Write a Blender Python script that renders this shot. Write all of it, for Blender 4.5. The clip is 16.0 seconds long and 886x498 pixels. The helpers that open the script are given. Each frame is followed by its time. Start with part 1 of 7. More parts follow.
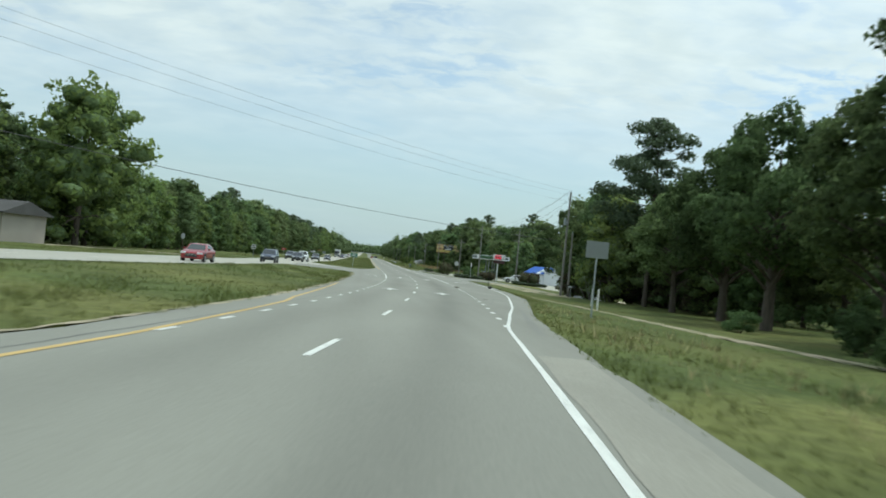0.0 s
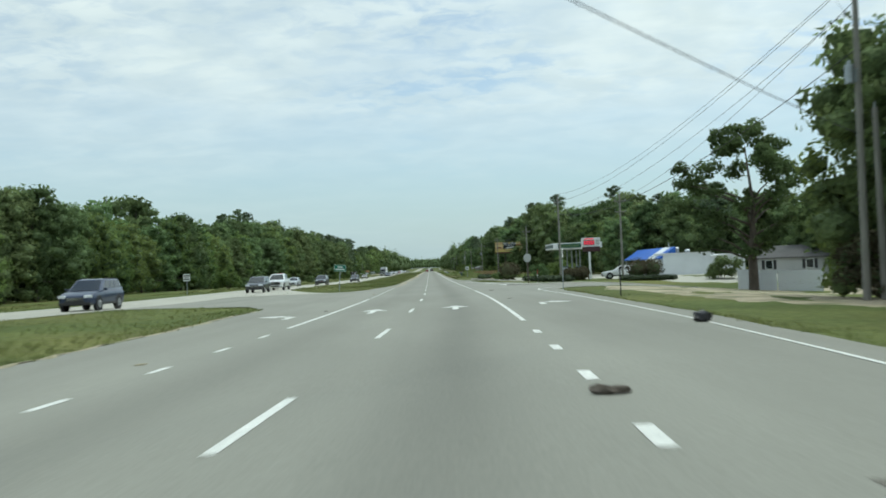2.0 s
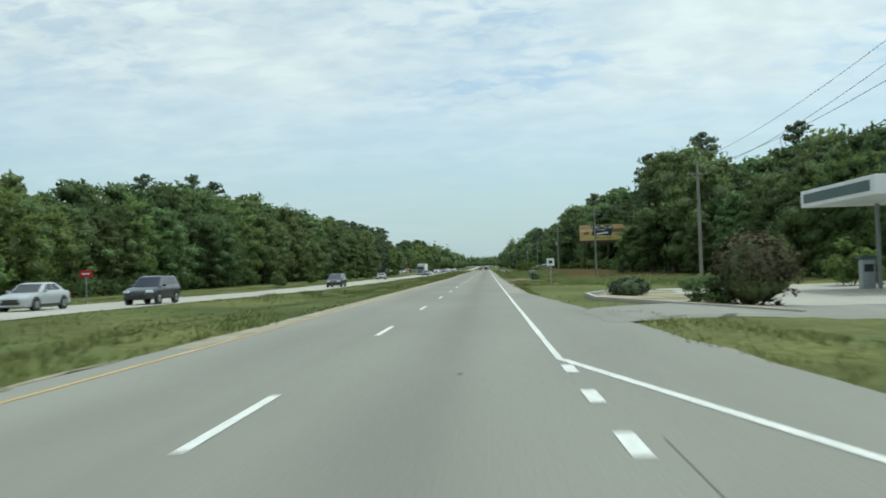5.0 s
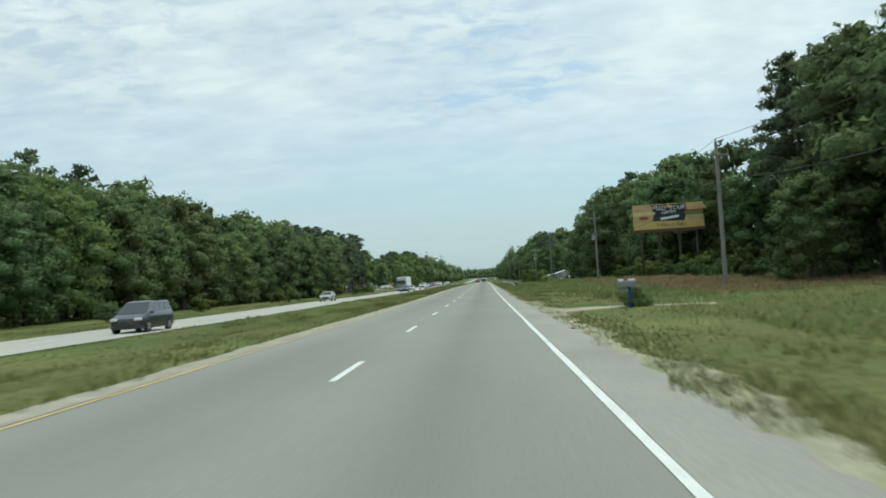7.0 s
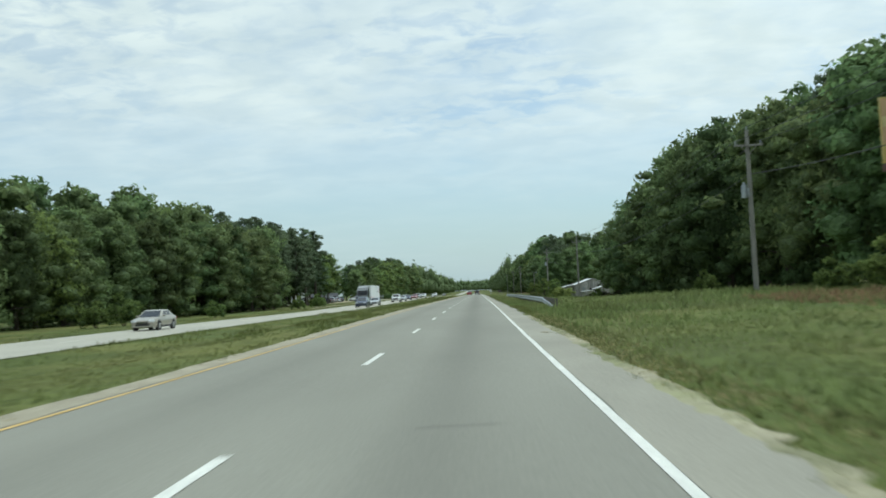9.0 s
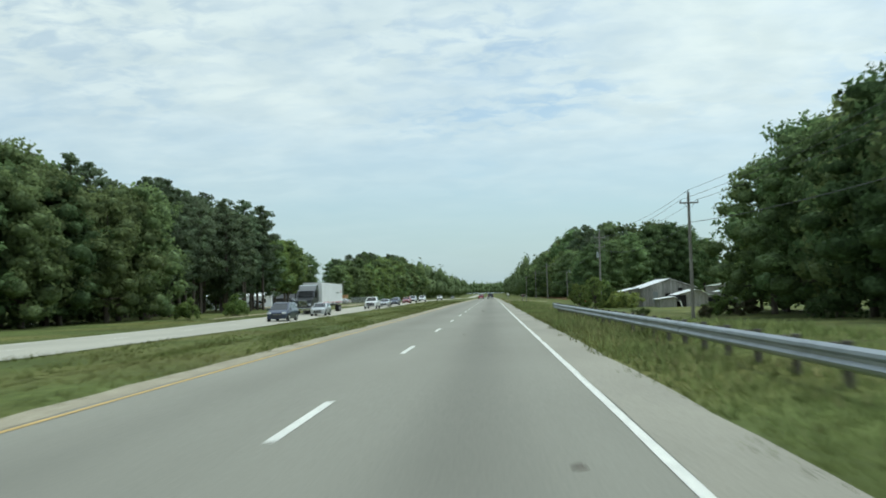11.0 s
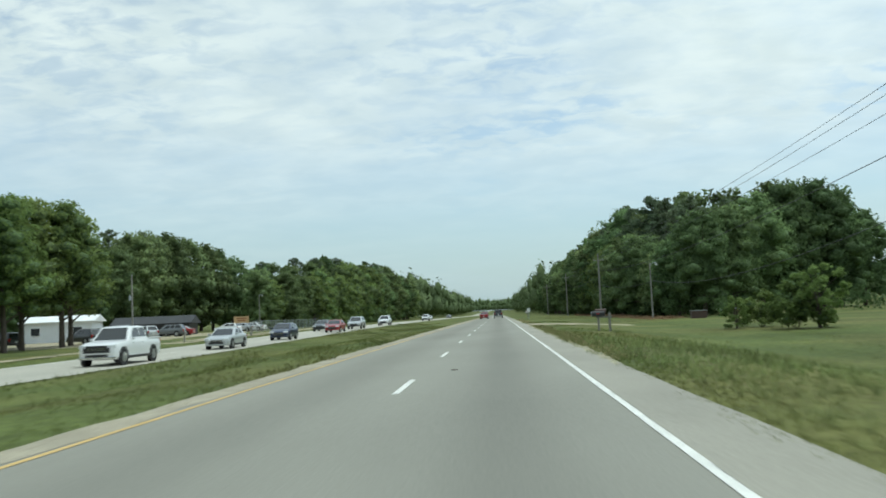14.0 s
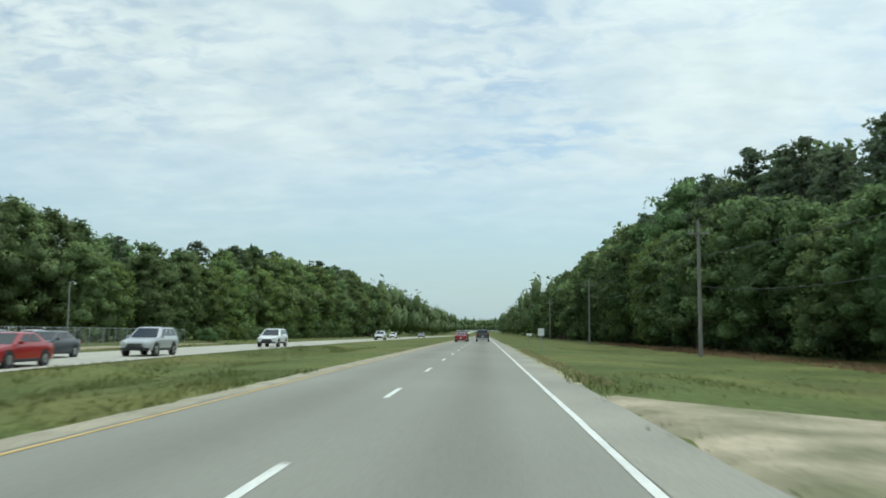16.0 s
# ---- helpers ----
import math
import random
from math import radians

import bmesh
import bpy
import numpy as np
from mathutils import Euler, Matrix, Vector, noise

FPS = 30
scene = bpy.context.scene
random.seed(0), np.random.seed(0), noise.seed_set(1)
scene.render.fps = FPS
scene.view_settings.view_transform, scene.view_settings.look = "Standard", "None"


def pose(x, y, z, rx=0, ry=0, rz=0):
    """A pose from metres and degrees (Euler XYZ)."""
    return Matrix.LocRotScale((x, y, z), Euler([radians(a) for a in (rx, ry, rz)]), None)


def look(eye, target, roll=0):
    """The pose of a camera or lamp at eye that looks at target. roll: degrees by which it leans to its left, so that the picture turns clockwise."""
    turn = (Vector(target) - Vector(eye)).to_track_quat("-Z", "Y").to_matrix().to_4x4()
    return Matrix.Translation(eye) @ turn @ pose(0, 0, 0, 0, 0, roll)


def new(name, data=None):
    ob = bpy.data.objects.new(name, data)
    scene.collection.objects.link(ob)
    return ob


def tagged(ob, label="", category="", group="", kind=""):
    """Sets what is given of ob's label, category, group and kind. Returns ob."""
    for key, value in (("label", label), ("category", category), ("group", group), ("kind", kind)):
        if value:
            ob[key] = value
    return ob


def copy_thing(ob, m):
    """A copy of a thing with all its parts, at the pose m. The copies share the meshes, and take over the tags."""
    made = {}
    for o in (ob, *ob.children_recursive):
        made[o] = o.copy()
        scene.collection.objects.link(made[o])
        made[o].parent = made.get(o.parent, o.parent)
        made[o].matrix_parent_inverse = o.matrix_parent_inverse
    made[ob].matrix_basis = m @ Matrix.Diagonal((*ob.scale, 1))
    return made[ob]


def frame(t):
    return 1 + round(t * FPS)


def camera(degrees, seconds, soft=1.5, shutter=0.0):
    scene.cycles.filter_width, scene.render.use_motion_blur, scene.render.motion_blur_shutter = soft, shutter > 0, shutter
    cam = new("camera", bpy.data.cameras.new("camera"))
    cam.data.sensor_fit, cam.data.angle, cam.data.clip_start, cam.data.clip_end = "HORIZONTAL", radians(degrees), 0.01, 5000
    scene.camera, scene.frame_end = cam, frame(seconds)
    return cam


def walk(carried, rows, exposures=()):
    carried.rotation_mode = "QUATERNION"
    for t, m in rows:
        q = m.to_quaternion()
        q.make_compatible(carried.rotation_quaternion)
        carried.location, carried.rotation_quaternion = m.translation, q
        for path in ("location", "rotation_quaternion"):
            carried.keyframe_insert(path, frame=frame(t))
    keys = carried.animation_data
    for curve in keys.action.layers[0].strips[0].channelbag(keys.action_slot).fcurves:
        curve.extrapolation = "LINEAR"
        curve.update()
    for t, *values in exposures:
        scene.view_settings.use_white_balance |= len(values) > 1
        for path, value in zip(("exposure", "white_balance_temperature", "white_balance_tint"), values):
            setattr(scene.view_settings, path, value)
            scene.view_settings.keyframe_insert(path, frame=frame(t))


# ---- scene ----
# ------------------------------------------------------------- camera and walk
cam = camera(53.05, 16.0, soft=1.75, shutter=0.25)
PATH = [
    (0.0, -5.750, -12.814, 2.012, -4.961, 0.894, -5.517),
    (0.5, -3.506, 3.351, 1.877, -2.997, 0.439, -3.776),
    (1.0, -1.813, 19.675, 1.763, -1.881, 0.725, -1.807),
    (1.5, -0.526, 37.157, 1.501, -1.316, 1.280, 0.497),
    (2.0, 0.379, 53.494, 1.354, -0.857, 1.341, 2.351),
    (2.5, 0.997, 69.166, 1.272, -0.309, 1.360, 2.212),
    (3.0, 1.553, 85.306, 1.228, 0.136, 1.258, 0.679),
    (3.5, 1.946, 101.682, 1.186, 0.821, 1.142, -0.397),
    (4.0, 2.238, 118.777, 1.104, 1.789, 1.163, 0.248),
    (4.5, 2.410, 134.913, 1.078, 2.540, 1.284, 1.120),
    (7.0, 2.250, 218.439, 1.000, 2.711, 2.239, 3.569),
    (7.5, 2.202, 235.345, 1.018, 3.073, 2.687, 3.294),
    (8.0, 2.142, 252.571, 1.017, 3.135, 2.683, 2.648),
    (8.5, 2.170, 270.350, 1.000, 2.653, 2.799, 2.455),
    (9.0, 2.157, 287.706, 1.013, 2.268, 2.957, 2.682),
    (11.5, 2.058, 373.711, 1.372, 3.154, 3.117, 1.405),
    (12.0, 2.019, 390.284, 1.377, 2.874, 3.076, 1.320),
    (12.5, 1.970, 407.500, 1.347, 2.521, 2.649, 1.205),
    (13.0, 1.948, 426.048, 1.405, 3.005, 2.106, 1.910),
    (13.5, 1.889, 443.515, 1.493, 3.301, 3.012, 2.354),
    (14.0, 1.786, 459.892, 1.526, 3.576, 4.295, 2.566),
    (14.5, 1.749, 476.712, 1.553, 4.132, 4.166, 2.476),
    (15.0, 1.757, 494.287, 1.582, 4.175, 3.594, 1.679),
    (15.5, 1.914, 512.485, 1.607, 3.065, 4.311, 0.649),
    (16.0, 1.981, 529.935, 1.637, 2.655, 5.444, -0.309),
]
walk(cam, [(t, pose(x, y, z, 90 + p, r, w)) for t, x, y, z, w, p, r in PATH], [(0.0, 0.06, 6110, -4.0), (16.0, 0.06, 6110, -4.0)])

# ------------------------------------------------------------- world and sun
SUN_EL, SUN_AZ = 68.0, 60.0          # degrees above the horizon, degrees to the right of straight ahead
scene.view_settings.exposure = 0.0


def build_world():
    w = bpy.data.worlds.new("sky")
    scene.world = w
    w.use_nodes = True
    nt = w.node_tree
    nt.nodes.clear()
    N, L = nt.nodes.new, nt.links.new

    def math_node(op, a, b=None, c=None, clamp=False):
        n = N("ShaderNodeMath")
        n.operation, n.use_clamp = op, clamp
        for i, v in enumerate((a, b, c)):
            if v is None:
                continue
            if isinstance(v, (int, float)):
                n.inputs[i].default_value = v
            else:
                L(v, n.inputs[i])
        return n.outputs[0]

    out, bg = N("ShaderNodeOutputWorld"), N("ShaderNodeBackground")
    sky = N("ShaderNodeTexSky")
    sky.sky_type, sky.sun_disc = "NISHITA", False
    sky.sun_elevation, sky.sun_rotation = radians(SUN_EL), radians(SUN_AZ)
    sky.air_density, sky.dust_density, sky.ozone_density = 1.0, 1.0, 1.0
    sc = N("ShaderNodeVectorMath")
    sc.operation = "SCALE"
    L(sky.outputs[0], sc.inputs[0])
    sc.inputs["Scale"].default_value = 0.13
    hs = N("ShaderNodeHueSaturation")
    hs.inputs["Saturation"].default_value = 0.85
    L(sc.outputs[0], hs.inputs["Color"])
    # direction -> a flat cloud deck high above
    tc, sep = N("ShaderNodeTexCoord"), N("ShaderNodeSeparateXYZ")
    L(tc.outputs["Generated"], sep.inputs[0])
    zz = math_node("MAXIMUM", math_node("ADD", sep.outputs[2], 0.17), 0.10)
    comb = N("ShaderNodeCombineXYZ")
    L(math_node("DIVIDE", sep.outputs[0], zz), comb.inputs[0])
    L(math_node("DIVIDE", sep.outputs[1], zz), comb.inputs[1])

    def fbm(scale, detail, rough, off, stretch=(1, 1, 1), dist=0.0):
        mp, nz = N("ShaderNodeMapping"), N("ShaderNodeTexNoise")
        mp.inputs["Location"].default_value = off
        mp.inputs["Scale"].default_value = stretch
        L(comb.outputs[0], mp.inputs[0])
        L(mp.outputs[0], nz.inputs["Vector"])
        nz.inputs["Scale"].default_value, nz.inputs["Detail"].default_value = scale, detail
        nz.inputs["Roughness"].default_value, nz.inputs["Distortion"].default_value = rough, dist
        return nz.outputs[0]

    def ramp(v, lo, hi):
        m = N("ShaderNodeMapRange")
        m.interpolation_type = "SMOOTHSTEP"
        m.inputs[1].default_value, m.inputs[2].default_value = lo, hi
        L(v, m.inputs[0])
        return m.outputs[0]

    broad = ramp(fbm(0.75, 4, 0.5, (5.6, 2.3, 0)), 0.34, 0.66)
    cells = ramp(fbm(9.5, 4, 0.55, (0.4, 7.2, 0), (1.0, 1.25, 1), 0.4), 0.34, 0.60)
    where = ramp(fbm(0.9, 2, 0.5, (1.3, 8.8, 0)), 0.42, 0.66)
    wisps = ramp(fbm(1.7, 4, 0.45, (9.0, 2.0, 0), (1.0, 1.3, 1), 0.2), 0.28, 0.72)
    side = ramp(sep.outputs[0], -0.22, 0.22)
    # a bright broken deck high up with gaps between small cloudlets, thin veils lower down
    high = ramp(sep.outputs[2], 0.07, 0.24)
    gaps = math_node("MULTIPLY", math_node("SUBTRACT", 1.0, cells), math_node("MULTIPLY_ADD", math_node("MULTIPLY", where, math_node("MULTIPLY_ADD", side, 0.62, 0.38)), 1.15, 0.10))
    soft = math_node("MULTIPLY_ADD", wisps, 0.20, math_node("MULTIPLY", broad, 0.26))
    dens = math_node("SUBTRACT", math_node("ADD", soft, math_node("MULTIPLY_ADD", math_node("MULTIPLY", high, math_node("MULTIPLY_ADD", side, 0.16, 0.86)), 0.72, -0.06)), math_node("MULTIPLY", gaps, math_node("MULTIPLY_ADD", ramp(sep.outputs[2], 0.20, 0.38), 0.7, math_node("MULTIPLY", high, 0.75))), clamp=True)
    mix = N("ShaderNodeMix")
    mix.data_type = "RGBA"
    L(dens, mix.inputs["Factor"])
    L(hs.outputs[0], mix.inputs["A"])
    puff = ramp(fbm(5.0, 5, 0.5, (3.0, 4.0, 0), (1.0, 1.2, 1), 0.3), 0.3, 0.7)
    white = N("ShaderNodeMix")
    white.data_type = "RGBA"
    L(puff, white.inputs["Factor"])
    white.inputs["A"].default_value, white.inputs["B"].default_value = (0.69, 0.735, 0.765, 1), (0.82, 0.845, 0.85, 1)
    L(white.outputs["Result"], mix.inputs["B"])
    # thin haze along the horizon
    hz = N("ShaderNodeMix")
    hz.data_type = "RGBA"
    L(math_node("MULTIPLY", math_node("SUBTRACT", 1.0, ramp(sep.outputs[2], -0.02, 0.20)), 0.72), hz.inputs["Factor"])
    L(mix.outputs["Result"], hz.inputs["A"])
    hz.inputs["B"].default_value = (0.425, 0.535, 0.605, 1)
    # thin cloud shines round the sun
    dot, glow = N("ShaderNodeVectorMath"), N("ShaderNodeVectorMath")
    dot.operation, glow.operation = "DOT_PRODUCT", "SCALE"
    L(tc.outputs["Generated"], dot.inputs[0])
    dot.inputs[1].default_value = (math.sin(radians(SUN_AZ)) * math.cos(radians(SUN_EL)), math.cos(radians(SUN_AZ)) * math.cos(radians(SUN_EL)), math.sin(radians(SUN_EL)))
    near_sun = math_node("POWER", math_node("MAXIMUM", dot.outputs["Value"], 0.0), 5.0)
    L(hz.outputs["Result"], glow.inputs[0])
    L(math_node("MULTIPLY_ADD", near_sun, 1.5, 1.0), glow.inputs["Scale"])
    L(glow.outputs[0], bg.inputs[0])
    bg.inputs[1].default_value = 1.0
    L(bg.outputs[0], out.inputs[0])


build_world()
sun = new("sun", bpy.data.lights.new("sun", "SUN"))
sun.data.energy, sun.data.angle, sun.data.color = 1.35, radians(5.0), (1.0, 0.95, 0.87)
az, el = radians(SUN_AZ), radians(SUN_EL)
sun.matrix_world = look(Vector((math.sin(az) * math.cos(el), math.cos(az) * math.cos(el), math.sin(el))) * 60, (0, 0, 0))


# ------------------------------------------------------------- materials
def material(name, color, rough=0.7, metal=0.0, vary=0.0, grain=0.0, grain_scale=40.0, large=0.0, large_scale=1.0,
             bump=0.0, bump_scale=60.0, spread=0.0, island=0.0, tint=None, tint_amount=0.0, stretch=(1, 1, 1),
             emit=0.0, spec=0.5, coat=0.0, translucent=0.0, streak=0.0, relief=0.02, lanes=()):
    """A principled surface: colour with grain and stains of two sizes, and fine relief."""
    m = bpy.data.materials.new(name)
    m.use_nodes = True
    nt = m.node_tree
    N, L = nt.nodes.new, nt.links.new
    b = nt.nodes["Principled BSDF"]
    b.inputs["Roughness"].default_value, b.inputs["Metallic"].default_value = rough, metal
    b.inputs["Specular IOR Level"].default_value, b.inputs["Coat Weight"].default_value = spec, coat
    col = None

    def rgb(c):
        n = N("ShaderNodeRGB")
        n.outputs[0].default_value = (*c, 1)
        return n.outputs[0]

    def noise_tex(scale, detail=4.0):
        tc, mp, n = N("ShaderNodeTexCoord"), N("ShaderNodeMapping"), N("ShaderNodeTexNoise")
        mp.inputs["Scale"].default_value = stretch
        L(tc.outputs["Object"], mp.inputs[0])
        L(mp.outputs[0], n.inputs["Vector"])
        n.inputs["Scale"].default_value, n.inputs["Detail"].default_value = scale, detail
        return n.outputs[0]

    def scaled(value, c, amount):
        mr = N("ShaderNodeMapRange")
        mr.inputs[1].default_value, mr.inputs[2].default_value = 0.25, 0.75
        mr.inputs[3].default_value, mr.inputs[4].default_value = 1 - amount, 1 + amount
        L(value, mr.inputs[0])
        v = N("ShaderNodeVectorMath")
        v.operation = "SCALE"
        L(c, v.inputs[0])
        L(mr.outputs[0], v.inputs["Scale"])
        return v.outputs[0]

    col = rgb(color)
    if streak:
        tc, mp, n = N("ShaderNodeTexCoord"), N("ShaderNodeMapping"), N("ShaderNodeTexNoise")
        mp.inputs["Scale"].default_value = (1.0, 0.006, 1.0)
        L(tc.outputs["Object"], mp.inputs[0])
        L(mp.outputs[0], n.inputs["Vector"])
        n.inputs["Scale"].default_value, n.inputs["Detail"].default_value = 0.55, 3.0
        col = scaled(n.outputs[0], col, streak)
    for centre, wide, deep in lanes:
        # oil and rubber along the middle of a lane
        at_d, off, sq, ex, mr, v = (N("ShaderNodeAttribute"), N("ShaderNodeMath"), N("ShaderNodeMath"), N("ShaderNodeMath"), N("ShaderNodeMapRange"), N("ShaderNodeVectorMath"))
        at_d.attribute_name = "across"
        off.operation, off.inputs[1].default_value = "SUBTRACT", centre
        L(at_d.outputs["Fac"], off.inputs[0])
        sq.operation, sq.inputs[1].default_value = "DIVIDE", wide
        L(off.outputs[0], sq.inputs[0])
        p2, neg = N("ShaderNodeMath"), N("ShaderNodeMath")
        p2.operation, neg.operation, neg.inputs[1].default_value = "MULTIPLY", "MULTIPLY", -1.0
        L(sq.outputs[0], p2.inputs[0])
        L(sq.outputs[0], p2.inputs[1])
        L(p2.outputs[0], neg.inputs[0])
        ex.operation, ex.inputs[0].default_value = "POWER", 2.718
        L(neg.outputs[0], ex.inputs[1])
        mr.inputs[3].default_value, mr.inputs[4].default_value = 1.0, 1.0 - deep
        L(ex.outputs[0], mr.inputs[0])
        v.operation = "SCALE"
        L(col, v.inputs[0])
        L(mr.outputs[0], v.inputs["Scale"])
        col = v.outputs[0]
    if tint is not None:
        mx, mr = N("ShaderNodeMix"), N("ShaderNodeMapRange")
        mx.data_type = "RGBA"
        mr.inputs[1].default_value, mr.inputs[2].default_value = 0.42, 0.66
        mr.inputs[4].default_value = tint_amount
        L(noise_tex(large_scale * 0.7, 5), mr.inputs[0])
        L(mr.outputs[0], mx.inputs["Factor"])
        L(col, mx.inputs["A"])
        mx.inputs["B"].default_value = (*tint, 1)
        col = mx.outputs["Result"]
    if large:
        col = scaled(noise_tex(large_scale), col, large)
    if grain:
        col = scaled(noise_tex(grain_scale, 3), col, grain)
    if spread:
        oi = N("ShaderNodeObjectInfo")
        hsv = N("ShaderNodeHueSaturation")
        mr = N("ShaderNodeMapRange")
        mr.inputs[3].default_value, mr.inputs[4].default_value = 1 - spread, 1 + spread
        L(oi.outputs["Random"], mr.inputs[0])
        L(mr.outputs[0], hsv.inputs["Value"])
        mh = N("ShaderNodeMapRange")
        mh.inputs[3].default_value, mh.inputs[4].default_value = 0.5 + spread * 0.05, 0.5 - spread * 0.07
        fr = N("ShaderNodeMath")
        fr.operation = "FRACT"
        mu = N("ShaderNodeMath")
        mu.operation = "MULTIPLY"
        mu.inputs[1].default_value = 7.3
        L(oi.outputs["Random"], mu.inputs[0])
        L(mu.outputs[0], fr.inputs[0])
        L(fr.outputs[0], mh.inputs[0])
        L(mh.outputs[0], hsv.inputs["Hue"])
        L(col, hsv.inputs["Color"])
        col = hsv.outputs[0]
    if island:
        g, mr, v = N("ShaderNodeNewGeometry"), N("ShaderNodeMapRange"), N("ShaderNodeVectorMath")
        mr.inputs[3].default_value, mr.inputs[4].default_value = 1 - island, 1 + island
        L(g.outputs["Random Per Island"], mr.inputs[0])
        v.operation = "SCALE"
        L(col, v.inputs[0])
        L(mr.outputs[0], v.inputs["Scale"])
        col = v.outputs[0]
    L(col, b.inputs["Base Color"])
    if bump:
        bp = N("ShaderNodeBump")
        bp.inputs["Strength"].default_value, bp.inputs["Distance"].default_value = bump, relief
        L(noise_tex(bump_scale, 3), bp.inputs["Height"])
        L(bp.outputs[0], b.inputs["Normal"])
    if emit:
        b.inputs["Emission Color"].default_value = (*color, 1)
        b.inputs["Emission Strength"].default_value = emit
    if translucent:
        tr, ms = N("ShaderNodeBsdfTranslucent"), N("ShaderNodeMixShader")
        L(col, tr.inputs[0])
        ms.inputs[0].default_value = translucent
        L(b.outputs[0], ms.inputs[1])
        L(tr.outputs[0], ms.inputs[2])
        L(ms.outputs[0], nt.nodes["Material Output"].inputs[0])
    return m


M = {}
M["asphalt"] = material("worn_asphalt", (0.246, 0.241, 0.203), 0.85, grain=0.10, grain_scale=34, large=0.10, large_scale=0.28,
                        stretch=(1, 0.3, 1), bump=0.12, bump_scale=70, spec=0.3, streak=0.10,
                        lanes=((1.75, 0.62, 0.20), (-1.55, 0.7, 0.13)))
M["shoulder"] = material("pale_shoulder", (0.296, 0.283, 0.235), 0.9, grain=0.14, grain_scale=30, large=0.14, large_scale=0.5, stretch=(1, 0.4, 1), bump=0.15, bump_scale=60, spec=0.3)
M["asphalt_old"] = material("pale_asphalt", (0.40, 0.385, 0.325), 0.88, grain=0.14, grain_scale=26, large=0.10, large_scale=0.3,
                            stretch=(1, 0.3, 1), bump=0.25, bump_scale=45, spec=0.3)
M["stain"] = material("oily_asphalt", (0.198, 0.194, 0.166), 0.8, grain=0.12, grain_scale=30, large=0.12, large_scale=0.5, stretch=(1, 0.3, 1))
M["seal"] = material("crack_seal", (0.142, 0.138, 0.122), 0.7, grain=0.2, grain_scale=20)
M["concrete"] = material("concrete", (0.42, 0.40, 0.36), 0.9, grain=0.1, grain_scale=30, large=0.12, large_scale=0.6, bump=0.2)
M["white_paint"] = material("road_paint_white", (0.66, 0.66, 0.61), 0.75, grain=0.22, grain_scale=14, large=0.1, large_scale=1.1)
M["yellow_paint"] = material("road_paint_yellow", (0.52, 0.36, 0.13), 0.75, grain=0.22, grain_scale=14, large=0.14, large_scale=1.1)
M["grass"] = material("grass_ground", (0.090, 0.113, 0.033), 0.95, grain=0.34, grain_scale=3.2, large=0.30, large_scale=0.13,
                      tint=(0.175, 0.162, 0.055), tint_amount=0.6, bump=0.8, bump_scale=9, spec=0.15)
M["blade"] = material("grass_blades", (0.152, 0.186, 0.060), 0.8, large=0.30, large_scale=0.16, island=0.30,
                      tint=(0.23, 0.205, 0.085), tint_amount=0.5, translucent=0.5, spec=0.2)
M["tall_blade"] = material("tall_grass_blades", (0.205, 0.26, 0.095), 0.8, large=0.30, large_scale=0.16, island=0.30,
                           tint=(0.28, 0.26, 0.12), tint_amount=0.4, translucent=0.5, spec=0.2)
M["dry"] = material("dry_red_grass", (0.33, 0.215, 0.13), 0.9, large=0.25, large_scale=0.3, island=0.35, translucent=0.45, spec=0.2)
M["straw"] = material("straw_stalks", (0.36, 0.33, 0.17), 0.9, island=0.4, translucent=0.45, spec=0.2)
M["verge_sand"] = material("straw_sand", (0.335, 0.308, 0.21), 0.95, grain=0.3, grain_scale=7, large=0.3, large_scale=0.8,
                           tint=(0.17, 0.185, 0.075), tint_amount=0.9, bump=0.6, bump_scale=25)
M["edge_sand"] = material("sandy_road_edge", (0.325, 0.293, 0.215), 0.95, grain=0.25, grain_scale=12, large=0.2, large_scale=0.9, bump=0.5, bump_scale=30)
M["sand"] = material("sandy_gravel", (0.39, 0.33, 0.228), 0.95, grain=0.22, grain_scale=9, large=0.2, large_scale=0.6,
                     tint=(0.12, 0.13, 0.055), tint_amount=0.85, bump=0.6, bump_scale=25)
M["bark"] = material("bark", (0.095, 0.078, 0.062), 0.95, grain=0.35, grain_scale=9, stretch=(1, 1, 0.2), bump=0.8, bump_scale=14)
M["leaf"] = material("broad_leaves", (0.146, 0.204, 0.084), 0.8, spread=0.40, island=0.28, large=0.36, large_scale=0.28,
                     translucent=0.60, spec=0.10)
M["leaf_light"] = material("young_leaves", (0.182, 0.245, 0.078), 0.8, spread=0.22, island=0.2, translucent=0.60, spec=0.10)
M["vine_leaf"] = material("vine_leaves", (0.25, 0.31, 0.095), 0.8, spread=0.15, island=0.2, translucent=0.60, spec=0.10)
M["needle"] = material("pine_needles", (0.138, 0.182, 0.106), 0.8, spread=0.22, island=0.25, translucent=0.48, spec=0.10)
# leaf green toned darker: the shade inside crowns is put into this colour
M["core"] = material("shade_toned_foliage", (0.118, 0.164, 0.074), 0.9, spread=0.3, grain=0.5, grain_scale=4.5, large=0.25, large_scale=0.6, bump=1.0, bump_scale=3.6, relief=0.22, spec=0.1)
M["pole_wood"] = material("weathered_pole", (0.25, 0.238, 0.215), 0.9, grain=0.3, grain_scale=10, stretch=(1, 1, 0.08), large=0.06,
                          large_scale=0.5, bump=0.5, bump_scale=20)
M["galv"] = material("galvanised_steel", (0.40, 0.43, 0.45), 0.48, 0.8, grain=0.12, grain_scale=8, large=0.15, large_scale=1.2)
M["wire"] = material("cable", (0.035, 0.035, 0.038), 0.6)
